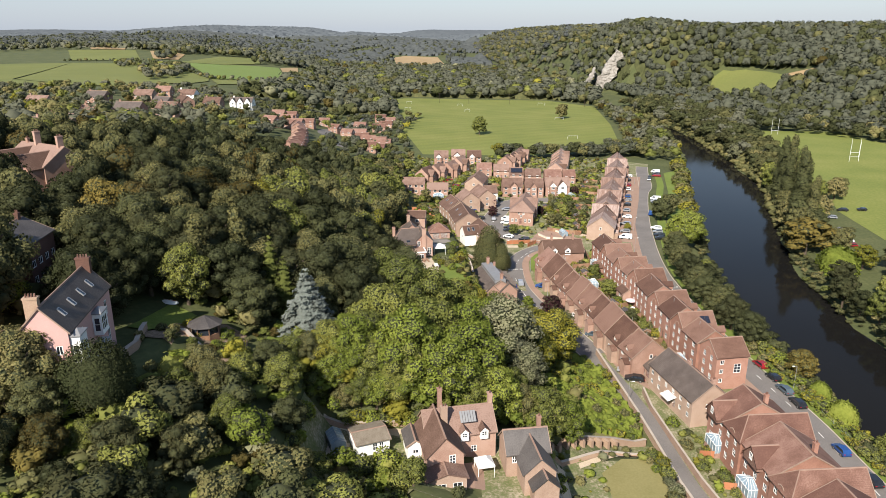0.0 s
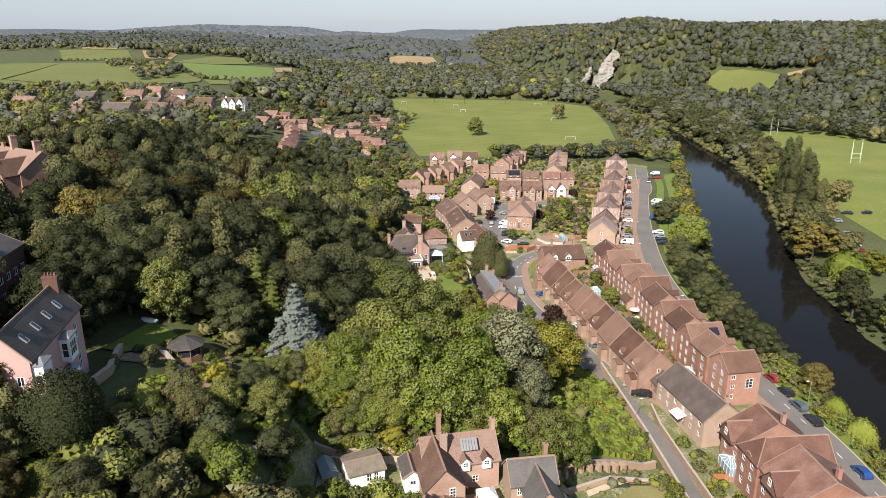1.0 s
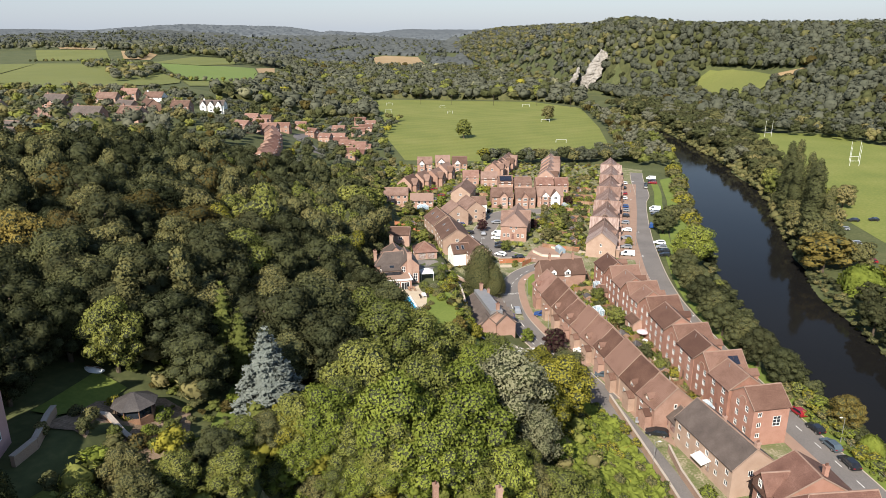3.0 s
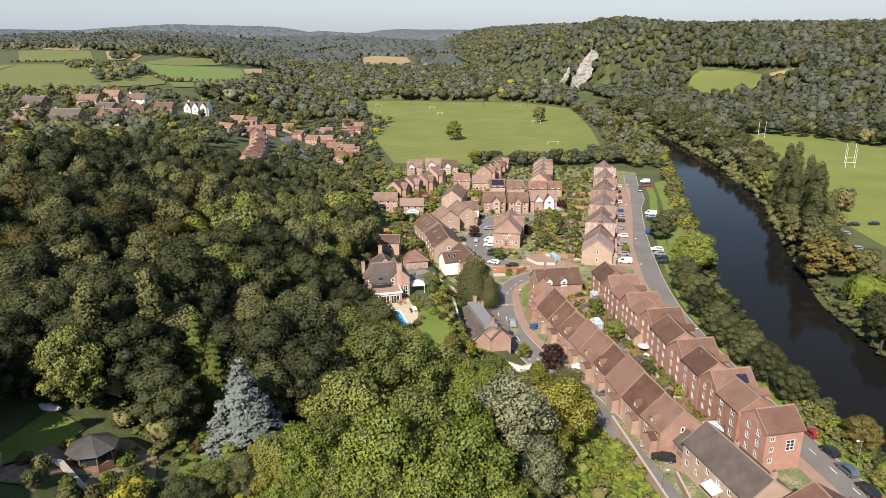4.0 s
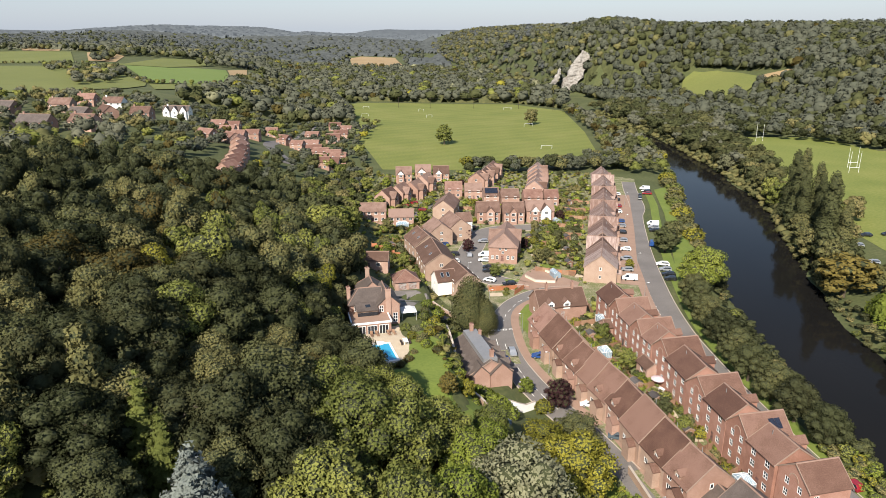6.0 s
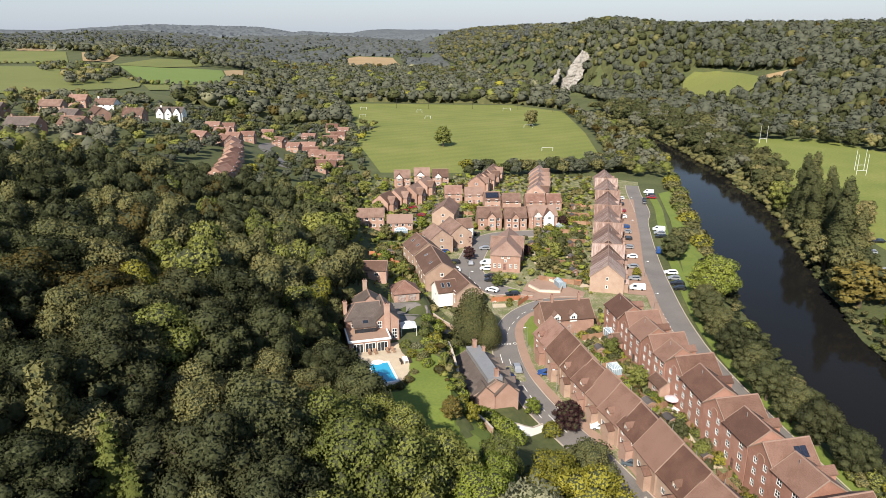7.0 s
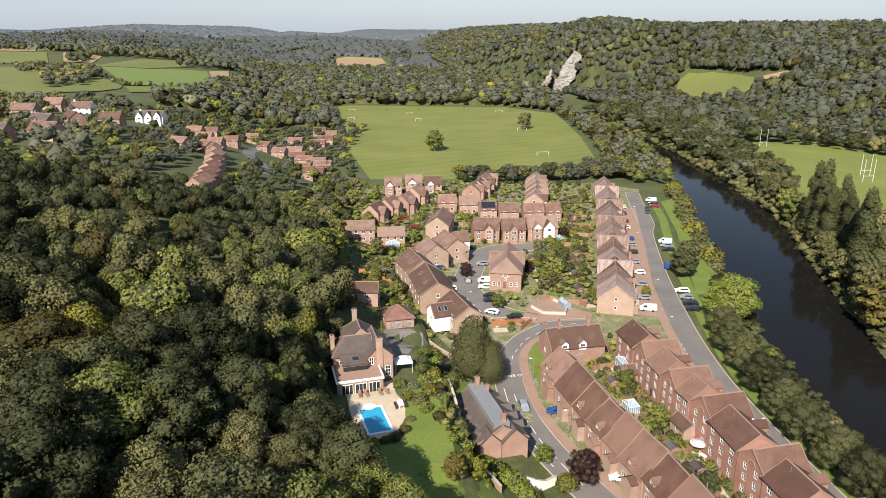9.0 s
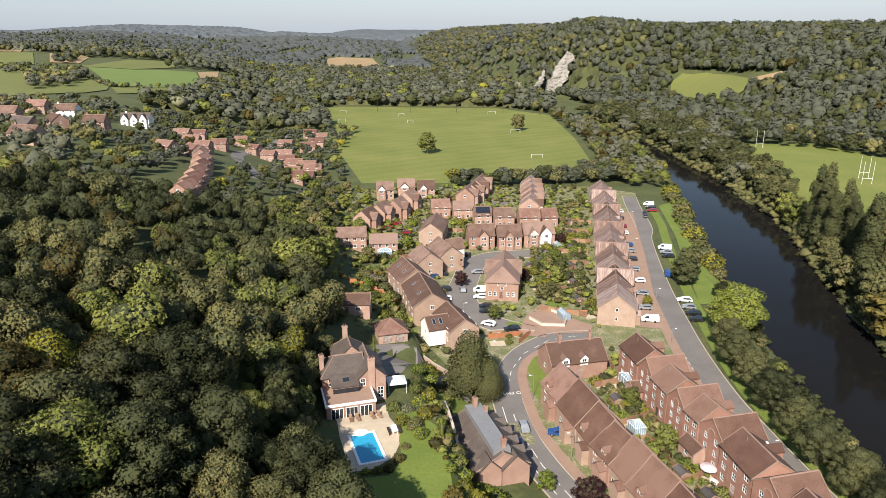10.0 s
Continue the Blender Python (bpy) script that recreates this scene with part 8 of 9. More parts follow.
tree("spruce", -23.6, 111.5, 14.5, z=24.4, spread_=1.35)
tree("cypress", 15.6, 221.6, 15.5, spread_=1.0)
tree("cypress", 19.4, 218.6, 10, spread_=0.9)
tree("yew", -42.0, 75.4, 9.2, spread_=0.95)
for x, y, hh, key in ((-51, 75, 11, "olive"), (-46.5, 71, 7.5, "dark"), (-56, 74, 11.5, "dark"), (-44, 66, 6, "rust"), (-49, 64, 7, "olive"), (-41, 69, 4.5, "mid")):
    tree(key, x, y, hh, 21)
for x, y, hh, key in ((-15.5, 165, 11, "dark"), (-9.5, 154.5, 12, "dark"), (-13, 160, 12, "deep"), (-3, 149, 10, "mid"), (-60, 113, 13, "deep"), (-52.5, 117.5, 12, "dark"), (-45.2, 94.5, 2.2, "olive"), (-41, 95.5, 2.4, "dark"), (-38.6, 97.4, 2.4, "mid"), (-34, 89, 6.5, "olive"), (-31.2, 85, 7, "olive"), (-29.4, 90.5, 6, "mid"), (-35.4, 83, 6, "mid"), (-33.4, 101, 3, "mid"), (-36.2, 100.4, 1.8, "bright"), (-45.5, 118, 12, "deep"), (-16.5, 171, 8, "dark"), (-16.5, 178, 6.5, "mid"), (-16.5, 183, 6, "olive"), (-16.8, 188, 6, "dark"), (-17.4, 193, 6, "mid"), (-20, 180, 8, "deep"), (-20.5, 187, 8, "dark"), (-20.5, 194, 8, "deep"), (-18.6, 199, 7.5, "deep"), (-18.4, 205, 8.5, "dark"), (-18, 211, 8.5, "deep"), (-15.5, 216, 7.5, "dark"), (-11, 217.5, 6.5, "mid"), (-21, 208, 9, "deep"), (-14.8, 181, 2.4, "bright"), (-15, 186, 2.4, "mid"), (-15.2, 191, 2.6, "dark")):
    tree(key, x, y, hh, 24)
for k in range(8):
    tree(("bush_bright", "bush", "bush_yellow")[k % 3], -18 + 2.0 * k, 100.5 + 0.1 * k, 2.4, 27, group="garden shrubs", spread_=1.2)
for x, y, hh, key in ((-3, 178.2, 1.3, "bush_rust"), (-1.4, 180.6, 1.5, "bush_rust"), (-4.8, 177.9, 1.2, "bush_yellow"), (-6.6, 177.8, 1.1, "bush_bright"), (-0.2, 184, 1.2, "bush_olive"), (-0.4, 191.6, 1.8, "bush_yellow"), (-1.6, 197.2, 2.0, "bush"), (0.6, 196, 1.8, "bush_silver"), (3.2, 200, 2.2, "bush_bright"), (5, 203, 2.4, "bush_yellow"), (2.6, 204.5, 2.2, "bush")):
    tree(key, x, y, hh, 25, group="garden shrubs")
for poly, spacing in ((((-22, 384), (30, 394), (34, 424), (-16, 432)), 11.0), (((74, 345), (90, 372), (100, 410), (78, 426), (60, 352)), 10.0), (((44, 300), (60, 300), (72, 330), (60, 345)), 8.0)):
    for x, y in scatter(poly, spacing, make_rng):
        tree(mixed((("mid", 3), ("olive", 2), ("dark", 2), ("copper", 0.5), ("yellow", 0.5)), make_rng), x, y, make_rng.uniform(3, 5.5), 26, label="small garden tree among the houses")
for x, y, hh, key in ((-21, 100.5, 5.5, "mid"), (-18.5, 101.5, 6, "bright"), (-16, 101.2, 5.5, "olive"), (-13.5, 101.6, 6, "mid"), (-11, 102, 6.5, "bright"), (-8.5, 102.4, 6.5, "mid"), (-6, 102.8, 6.5, "bright"), (-19.4, 104, 6.5, "yellow"), (-22.5, 103, 6, "olive"), (-15.5, 104, 7, "bright"), (-25, 101, 5.5, "mid"), (-12.5, 104.5, 8, "mid"), (-18.4, 107, 7, "bright"), (-14, 107.5, 8, "mid"),
                      (-18.5, 86, 4.5, "mid"), (-22, 86, 6, "dark"), (-13, 85.5, 2.4, "mid"), (-9, 86.4, 3.0, "bright"), (-6.5, 85.4, 3.0, "mid"), (-15, 83, 3.6, "dark"), (-10, 81.5, 3.4, "bright"), (-24, 93, 6.5, "mid"), (-26.5, 97, 6, "dark"), (-19, 80, 6, "olive"), (-4, 80.5, 4.4, "mid")):
    tree(key, x, y, hh, 23, spread_=1.15)
for k in range(11):
    x = -19 + 4.1 * k
    tree(("mid", "bright", "olive", "mid", "bright", "mid")[k % 6], x, 104.6 + 0.16 * max(0, x - 8) ** 1.0 + (k % 3) * 0.9, 8.5 + 1.2 * (k * 2 % 4), 22, spread_=0.95)
tree("silver", 11.4, 125.5, 16.5, spread_=1.1)
tree("silver", 15, 119, 11)
# trees added to shade and screen the dark villa, several of them out of view
for x, y, hh in ((-76, 105, 13), (-79, 104, 15), (-76, 97, 13), (-86, 100, 17), (-80, 92, 17), (-73, 95, 15), (-62, 118, 13), (-90, 110, 18), (-58, 126, 14), (-50, 122, 13)):
    tree("dark", x, y, hh, 9)
for x, y, hh, key in ((-66.5, 95, 17, "olive"), (-57, 113, 12, "deep"), (-56, 98.5, 13, "deep"), (-55.5, 106, 10, "deep"), (-49, 121, 13, "deep"), (-45, 126, 14, "deep"), (-44.6, 113.2, 11.5, "mid"), (-54, 120, 13, "deep"), (-60.5, 116, 13, "deep")):
    tree(key, x, y, hh, 28, spread_=0.9)
for x, y, hh in ((-52.4, 101, 9), (-53, 107, 11), (-51, 113.4, 12), (-56, 103, 12)):
    tree("deep", x, y, hh, 31)
tree("birch", -44, 118, 15)
tree("birch", -38, 124, 16)
tree("fir", -32, 122, 14)
tree("fir", -29, 119, 12)
tree("yellow", 19, 131, 11)
tree("yellow", 24, 143, 13.5, spread_=1.15)
tree("yellow", 21, 150, 11)
tree("dark", 28.6, 159.5, 10.5, spread_=1.1)
tree("bush_yellow", 50.7, 188, 2.4)
tree("copper", 30.4, 180.4, 7.4)
for k in range(8):
    tree("bush_bright", 12.4 + 0.95 * k, 183.4 - 1.45 * k, 2.2 + 0.3 * (k % 3), 30, label="bright green hedge shrub along the garden wall", spread_=1.1, group="garden wall hedge")
tree("bright", 24.6, 187, 4.5)
tree("bush_yellow", 27, 179, 3)
for x, y, hh in ((162.7, 328.7, 30), (167, 329, 28.5), (159.5, 319, 27), (164, 313, 26), (156.5, 309, 24), (160, 303, 23), (143.8, 272, 31), (147, 277, 27), (150.5, 284, 24), (146, 266, 22), (153, 291, 20)):
    tree("poplar", x, y, hh * 1.06, spread_=1.36)
for x, y, hh, key in ((163, 318, 11, "dark"), (160, 305, 11, "dark"), (167, 312, 11, "mid"), (156, 290, 13, "dark"), (186, 322, 12, "olive"), (193, 330, 10, "olive"), (150, 272, 12, "mid"), (146, 262, 12, "dark"), (178, 322, 11, "mid"), (172, 325, 11, "mid"), (160, 285, 12, "olive")):
    tree(key, x, y, hh, 8)

# river-bank trees: a row of round crowns by the road, looser growth further on
for k, (x, y) in enumerate(((79.0, 163.2), (77.6, 172.0), (77.0, 180.4), (76.4, 189.4), (77.4, 199.0), (78.2, 208.8), (79.2, 219.4), (80.8, 229.8), (83.4, 238.0))):
    tree(("dark", "deep", "dark", "dark")[k % 4], x, y, (9.2, 10.0, 9.4, 9.8)[k % 4], 2, label="rounded river-bank tree with dense dark green crown", spread_=1.1, group="river bank trees")
for x, y, hh in ((92.5, 285, 10.5), (99, 296, 10)):
    tree("dark", x, y, hh, 2, label="rounded river-bank tree with dense dark green crown", spread_=1.2, group="river bank trees")
for x, y, hh in ((97.5, 250, 5), (99.5, 262, 5.5), (98.5, 272, 6)):
    tree("deep", x, y, hh, 3, label="low tree overhanging the water", spread_=1.2, group="river bank trees")
tree("bright", 89.6, 247, 14, spread_=1.3)
tree("gold", 84.5, 147, 8, spread_=1.1)
tree("willow", 83.2, 127.5, 5.5)
tree("willow", 84, 138, 4.5)
tree("mid", 85, 115, 6.5)
tree("mid", 85.6, 108, 7)
tree("dark", 86, 100, 7)
for k in range(16):
    y = 295 + k * 8.5
    lx = float(np.interp(y, LEFT_Y, LEFT_X))
    tree(("bush_olive", "bush_yellow", "bush_olive", "bush")[k % 4], lx - make_rng.uniform(1, 4), y, make_rng.uniform(3.6, 6.2), 2, label="olive-leaved willow scrub on the river bank", spread_=1.25, group="bank scrub")
for y in range(70, 420, 9):
    rx = float(np.interp(y, LEFT_Y, RIGHT_X))
    if 205 < y < 245:
        continue
    tree(mixed((("dark", 4), ("deep", 1.5), ("olive", 2), ("mid", 1.5)), make_rng), rx + make_rng.uniform(1, 5), y + make_rng.uniform(-3, 3), make_rng.uniform(9, 13) if y < 240 or 300 < y < 345 else make_rng.uniform(11, 15), 3)
tree("gold", 133, 243, 14.5, spread_=1.55)
tree("olive", 143.5, 240, 11, spread_=1.2)
tree("yellow", 142, 222, 9.5, spread_=1.2)
tree("dark", 152, 220, 13)
tree("dark", 146, 208, 12)
tree("willow", 131.7, 219, 9.5, spread_=1.2)
tree("silver", 185, 436, 14, spread_=1.1, label="tall bare-twigged pale tree by the river")
tree("mid", 134, 196, 8)

# single trees of the valley
tree("mid", 28, 535, 15.5)
tree("olive", 107, 634, 15)

# garden shrubs
shrub_rng = random.Random(5)
SHRUBS = (("bush", 3), ("bush_bright", 2.4), ("bush_yellow", 1.3), ("bush_dark", 2), ("bush_olive", 1.5), ("bush_silver", 0.6), ("bush_rust", 0.7))
for poly, spacing, lo, hi in (
        (((44, 228), (51.5, 228), (53.4, 205), (56, 178), (60, 150), (56, 148), (50.5, 158), (45.6, 180), (42.4, 200)), 2.7, 1.0, 2.6),
        (((40, 296), (58, 262), (62, 290), (70, 320), (78, 345), (70, 352), (62, 340), (50, 310)), 3.6, 1.2, 3.2),
        (((1, 190), (7, 200), (9, 182), (12, 172), (8, 170), (5, 180)), 2.6, 1.2, 2.8),
        (((2, 208), (6, 232), (12, 226), (10, 206)), 2.7, 1.4, 3.4),
        (((-6, 260), (2, 262), (2, 320), (-8, 320), (-12, 300)), 4.2, 1.2, 3.2),
        (((16, 84), (24, 88), (22, 100), (15, 99)), 3.2, 0.8, 1.6),
        (((46.5, 128), (51, 120), (52, 84), (48.6, 90)), 2.6, 0.9, 2.2),
        (((29.6, 246), (34, 250), (24, 256), (22, 254)), 2.6, 0.8, 1.6),
        (((-20, 80), (-6, 78), (-5, 90), (-18, 92)), 3.4, 1.6, 3.8),
        (((0, 76), (18, 76), (14, 82), (2, 82)), 3.0, 1.2, 2.6),
        (((35, 104.5), (36.6, 95), (36, 86), (38.6, 86), (39, 98), (37, 106)), 1.7, 1.2, 2.0),
        (((-22, 84), (-18.5, 84), (-19.5, 101), (-24, 99)), 2.2, 1.2, 3.0),
        (((-46, 98), (-30, 96), (-28, 104), (-44, 106)), 3.0, 1.0, 2.4),
        (((-12, 330), (-4, 348), (6, 340), (18, 360), (30, 352), (30, 364), (10, 378), (-16, 345)), 4.4, 1.2, 3.2)):
    for x, y in scatter(poly, spacing, shrub_rng):
        tree(mixed(SHRUBS, shrub_rng), x, y, shrub_rng.uniform(lo, hi), 4, group="garden shrubs")
for x, y, hh, key in ((50.6, 197, 6, "mid"), (51.6, 176, 5, "dark"), (53, 169, 4.5, "mid"), (49, 213, 5.5, "mid"), (44.6, 276, 6, "olive"), (52, 290, 6.5, "mid"), (56.5, 306, 6, "mid"), (27.8, 262.5, 5, "mid"), (22.6, 306, 5, "copper"), (21.5, 290, 5.5, "copper"), (42, 292, 5, "copper"), (48, 280, 5, "olive"), (30, 341, 6, "mid"), (-2, 270, 6, "mid"), (-8, 312, 7, "olive"), (6, 330, 6, "bright"), (74, 268, 4, "yellow"), (10, 172, 4.5, "yellow"), (6, 168, 5, "gold"), (-12, 350, 8, "mid"), (-20, 340, 9, "dark"), (-24, 372, 8, "olive"), (-20, 392, 8, "mid"), (-10, 400, 6, "bright"), (-38, 344, 8, "mid")):
    tree(key, x, y, hh, 6, label="small garden tree among the houses")
for x, y, hh, key in ((-24.5, 262, 13, "mid"), (-24, 254, 13, "dark"), (-22, 248, 9, "dark"), (-27, 265, 14, "mid"), (-25, 274, 13, "mid"), (-22, 283, 12, "mid"), (-28, 290, 13, "dark"), (-21, 296, 10, "mid"), (-24, 305, 10, "olive"), (-22, 314, 9, "mid"), (-30, 300, 12, "mid"), (-31, 280, 14, "dark"), (-33, 312, 10, "dark"), (-25, 322, 8, "mid"), (-27, 332, 9, "olive"), (-30, 342, 9, "dark"), (-25, 352, 8, "mid"), (-32, 356, 9, "olive"), (-28, 366, 9, "dark"), (-34, 376, 9, "mid"), (-26, 382, 8, "mid"), (-31, 392, 9, "dark"), (-26, 402, 8, "olive"), (-34, 408, 9, "mid"), (-24, 414, 7, "mid"), (-30, 424, 8, "dark"), (-20, 428, 6, "olive"), (-38, 362, 9, "dark"), (-40, 330, 10, "mid"), (-22, 242, 11, "deep"), (-14.5, 243, 5.5, "dark"), (-19, 230, 10, "deep")):
    tree(key, x, y, hh, 29, label="full-crowned tree at the edge of the hillside wood", spread_=1.12)
tree("fir", -5.5, 222, 8, label="slender yellow-green garden cypress", spread_=0.5)
tree("fir", 6, 186, 4, label="slim upright garden conifer", spread_=0.5)


def belt(name, poly, spacing, mix, hrange, label, quads=60, size=0.30, seed=1, avoid=(), slim=(0.8, 1.2)):
    r = random.Random(seed)
    pts = scatter(poly, spacing, r, avoid)
    pts = [p for p in pts if -0.74 * p[1] - 30 < p[0] < 0.82 * p[1] + 40]
    groups = {}
    for p in pts:
        groups.setdefault(mixed(mix, r), []).append(p)
    for key, g in groups.items():
        hs = [r.uniform(*hrange) for _ in g]
        far_wood(name, g, hs, [h * r.uniform(*slim) for h in hs], LEAF[key], label, quads, size, seed)


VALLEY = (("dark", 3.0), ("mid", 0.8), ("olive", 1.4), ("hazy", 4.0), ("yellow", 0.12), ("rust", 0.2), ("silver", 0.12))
SCRUB_BANK = ((19, 109.5), (31.5, 116), (40.4, 119.2), (40, 132), (37.6, 149), (31, 159), (23, 153), (22, 125))
canopy("slope_scrub", SCRUB_BANK, 0.55, 1.5, LEAF["bright"], "matted bramble and rough grass of the slope", 80, (), 0.0, 0.55)
belt("slope_scrub", SCRUB_BANK, 2.0, (("yellow", 3), ("bright", 4), ("olive", 1.0)), (1.2, 2.5), "bright scrub and bramble on the slope", 420, 0.14, 41, (), (0.9, 1.3))
belt("bank_scrub", ((79.6, 92), (79.4, 125), (78.6, 138), (77.4, 150), (76.6, 166), (88, 166), (87, 137), (86.4, 110), (85.6, 92)), 1.5, (("bright", 3), ("mid", 3), ("yellow", 1), ("olive", 1.5)), (0.9, 2.6), "lush scrub on the bank between road and river", 320, 0.17, 85, (), (1.0, 1.6))
belt("undergrowth", ((-84, 70), (-84, 200), (-24, 215), (-17, 182), (-13, 156), (4, 152), (24, 156), (28, 140), (26, 112), (18, 104), (-14, 103), (-22, 99), (-34, 70)), 3.9, (("dark", 2), ("mid", 2), ("olive", 2), ("bright", 1)), (1.8, 4.8), "bramble and sapling undergrowth of the hillside wood", 80, 0.28, 51, (((-62, 76), (-40, 76), (-40, 116), (-56, 116)), ((-47, 86), (-32, 88), (-31, 108), (-47, 108)), ((-33, 98), (-14, 98), (-14, 116), (-33, 116)), ((-42, 98), (-34, 98), (-34, 108), (-42, 108))), (0.9, 1.4))
belt("undergrowth", ((-41, 96.5), (-33, 95), (-18, 99.5), (-17, 104), (-20, 118), (-46, 121), (-42, 112), (-35, 109)), 1.6, (("olive", 2), ("mid", 2), ("dark", 2), ("rust", 0.6), ("bright", 0.8)), (0.6, 1.9), "low ferns, bramble and shrubs of the hillside garden", 240, 0.18, 87, (((-42, 97), (-34.5, 97), (-34.5, 106.5), (-42, 106.5)), ((-27.5, 104.5), (-19.5, 104.5), (-19.5, 112), (-27.5, 112))), (1.0, 1.6))
belt("undergrowth", ((-60, 60), (-24, 60), (-22, 92), (-30, 97), (-40, 92), (-40, 76), (-60, 72)), 2.0, (("olive", 2), ("mid", 2), ("dark", 2), ("rust", 0.5), ("bright", 1)), (0.8, 2.4), "bramble and rough shrubs of the steep gardens", 240, 0.18, 88, (), (1.0, 1.6))
PLANTS = (("mid", 3), ("bright", 2.2), ("dark", 2), ("olive", 1.6), ("yellow", 1.0), ("rust", 0.5), ("silver", 0.6), ("gold", 0.3))
belt("garden_planting", ((46, 226), (51.4, 228), (55, 190), (60, 150), (54, 147), (46, 178), (43, 200)), 1.7, PLANTS, (0.5, 1.6), "low mixed planting of the back gardens", 40, 0.45, 60, (), (1.0, 1.7))
belt("garden_planting", ((40, 298), (56, 262), (58, 285), (66, 318), (76, 348), (92, 392), (84, 398), (60, 346), (48, 312)), 2.3, PLANTS, (0.6, 2.2), "low mixed planting of the back gardens", 40, 0.42, 61, (), (1.0, 1.6))
belt("garden_planting", ((-10, 262), (1, 262), (0, 300), (6, 330), (14, 330), (14, 360), (26, 366), (30, 350), (48, 345), (72, 345), (80, 400), (30, 410), (10, 400), (-16, 400), (-20, 345), (-10, 320)), 3.2, PLANTS, (0.7, 2.6), "low mixed planting round the houses", 40, 0.42, 62, (), (1.0, 1.6))
belt("garden_planting", ((3, 204), (9, 205), (13, 176), (9, 172), (5.5, 182)), 1.6, PLANTS, (0.6, 2.0), "flower beds and shrubs beside the lawn", 50, 0.4, 63, (), (1.0, 1.6))
belt("garden_planting", ((-24, 72), (-5, 72), (-5, 89), (-13, 90.5), (-15, 88), (-19, 88), (-24, 98)), 1.8, PLANTS, (1.0, 3.0), "planting of the cottage garden", 50, 0.4, 64, (), (1.0, 1.5))
belt("garden_planting", ((15, 80), (38, 80), (39, 104), (40, 116), (31, 112), (22, 106), (15, 102)), 2.1, PLANTS, (0.4, 1.7), "planting of the terraced garden", 60, 0.36, 65, (((26.6, 99.4), (30.8, 103.4), (35.4, 103.2), (36.2, 95.2), (34, 88), (27, 92)), ((14, 84), (21, 84), (22, 100), (15, 99))), (1.0, 1.6))
belt("garden_planting", ((47, 128), (51, 121), (53, 84), (50, 84), (47, 110)), 1.8, PLANTS, (0.5, 1.8), "planting behind the riverside houses", 40, 0.42, 66, (), (1.0, 1.6))


def clear_of(x, y, line, gap):
    """True where a point keeps its distance from a road's line."""
    for (xa, ya), (xb, yb) in zip(line, line[1:]):
        f = ((x - xa) * (xb - xa) + (y - ya) * (yb - ya)) / ((xb - xa) ** 2 + (yb - ya) ** 2)
        f = min(max(f, 0), 1)
        if math.hypot(x - xa - f * (xb - xa), y - ya - f * (yb - ya)) < gap:
            return False
    return True


plot_rng = random.Random(83)
plots = ((-22, 262), (-24, 330), (-22, 430), (60, 434), (100, 430), (98, 404), (84, 345), (70, 300), (62, 258), (54, 250), (56, 230), (52, 200), (34, 250), (22, 250), (12, 236), (4, 238), (-8, 244))
open_ground = (((36, 249), (54, 249), (55, 257), (46, 272), (36, 262)), ((-1, 334), (9, 334), (14, 370), (2, 372)), ((40, 362), (56, 362), (60, 408), (44, 408)), ((15, 276), (30, 276), (34, 318), (15, 318)), ((56, 318), (64, 318), (64, 326), (56, 326)), ((-8, 226), (7, 226), (7, 238), (-8, 238)))
beds = {}
for x, y in scatter(plots, 2.3, plot_rng, open_ground):
    if clear_of(x, y, EST, 5.6) and clear_of(x, y, CLO, 6.2) and clear_of(x, y, RIV, 12.5):
        beds.setdefault(mixed(PLANTS, plot_rng), []).append((x, y, 0.5 + 2.0 * plot_rng.random() ** 2))
for key, g in beds.items():
    far_wood("garden_planting", [p[:2] for p in g], [p[2] for p in g], [p[2] * plot_rng.uniform(1.0, 1.7) for p in g], LEAF[key], "mixed hedges, beds and shrubs between the houses", 44, 0.42, 84)
belt("garden_wood", ((-62, 36), (-4, 36), (-4, 70), (-20, 76), (-30, 88), (-40, 72), (-62, 70)), 5.6, (("dark", 4), ("olive", 3), ("mid", 2.4), ("deep", 1.5), ("bright", 1), ("rust", 0.6)), (5.5, 8.5), "trees and tall shrubs of the steep gardens", 1300, 0.09, 42, (((-12, 60), (-2, 60), (-2, 74), (-12, 74)), ((-62, 50), (-36, 50), (-36, 100), (-62, 100))))
for side, at in (("near", LEFT_X), ("far", RIGHT_X)):
    yy = list(range(84, 740, 14))
    edge = [float(np.interp(y, LEFT_Y, at)) for y in yy]
    s = -1 if side == "near" else 1
    poly = tuple((x - s * (0.8 if y < 280 or side == "near" else 3.0), y) for x, y in zip(edge, yy)) + tuple((x + s * (4.2 if y < 260 else 5.5 if side == "far" else 2.5), y) for x, y in zip(edge[::-1], yy[::-1]))
    mix_ = (("olive", 3), ("mid", 1.6), ("dark", 2.5)) if side == "near" else (("deep", 1), ("dark", 4), ("olive", 2))
    tall = (1.0, 2.8) if side == "near" else (1.8, 5.2)
    belt("bank_growth", poly, 2.7, mix_, tall, "low bushes and reeds overhanging the river", 84, 0.31, 56, (((60, 60), (260, 60), (260, 300), (60, 300)),), (1.0, 1.5))
    belt("bank_growth", poly, 2.5, (("deep", 2), ("dark", 3), ("mid", 0.7), ("olive", 1)), (1.2, 3.4), "low bushes and reeds overhanging the river", 320, 0.17, 86, (((60, 300), (260, 300), (260, 800), (60, 800)),), (1.0, 1.5))
belt("garden_thicket", ((-60, 52), (-20, 52), (-18, 70), (-20, 80), (-34, 80), (-44, 68), (-60, 70)), 2.7, PLANTS, (1.4, 4.2), "rough thicket of the steep gardens", 200, 0.17, 55, (), (0.9, 1.4))
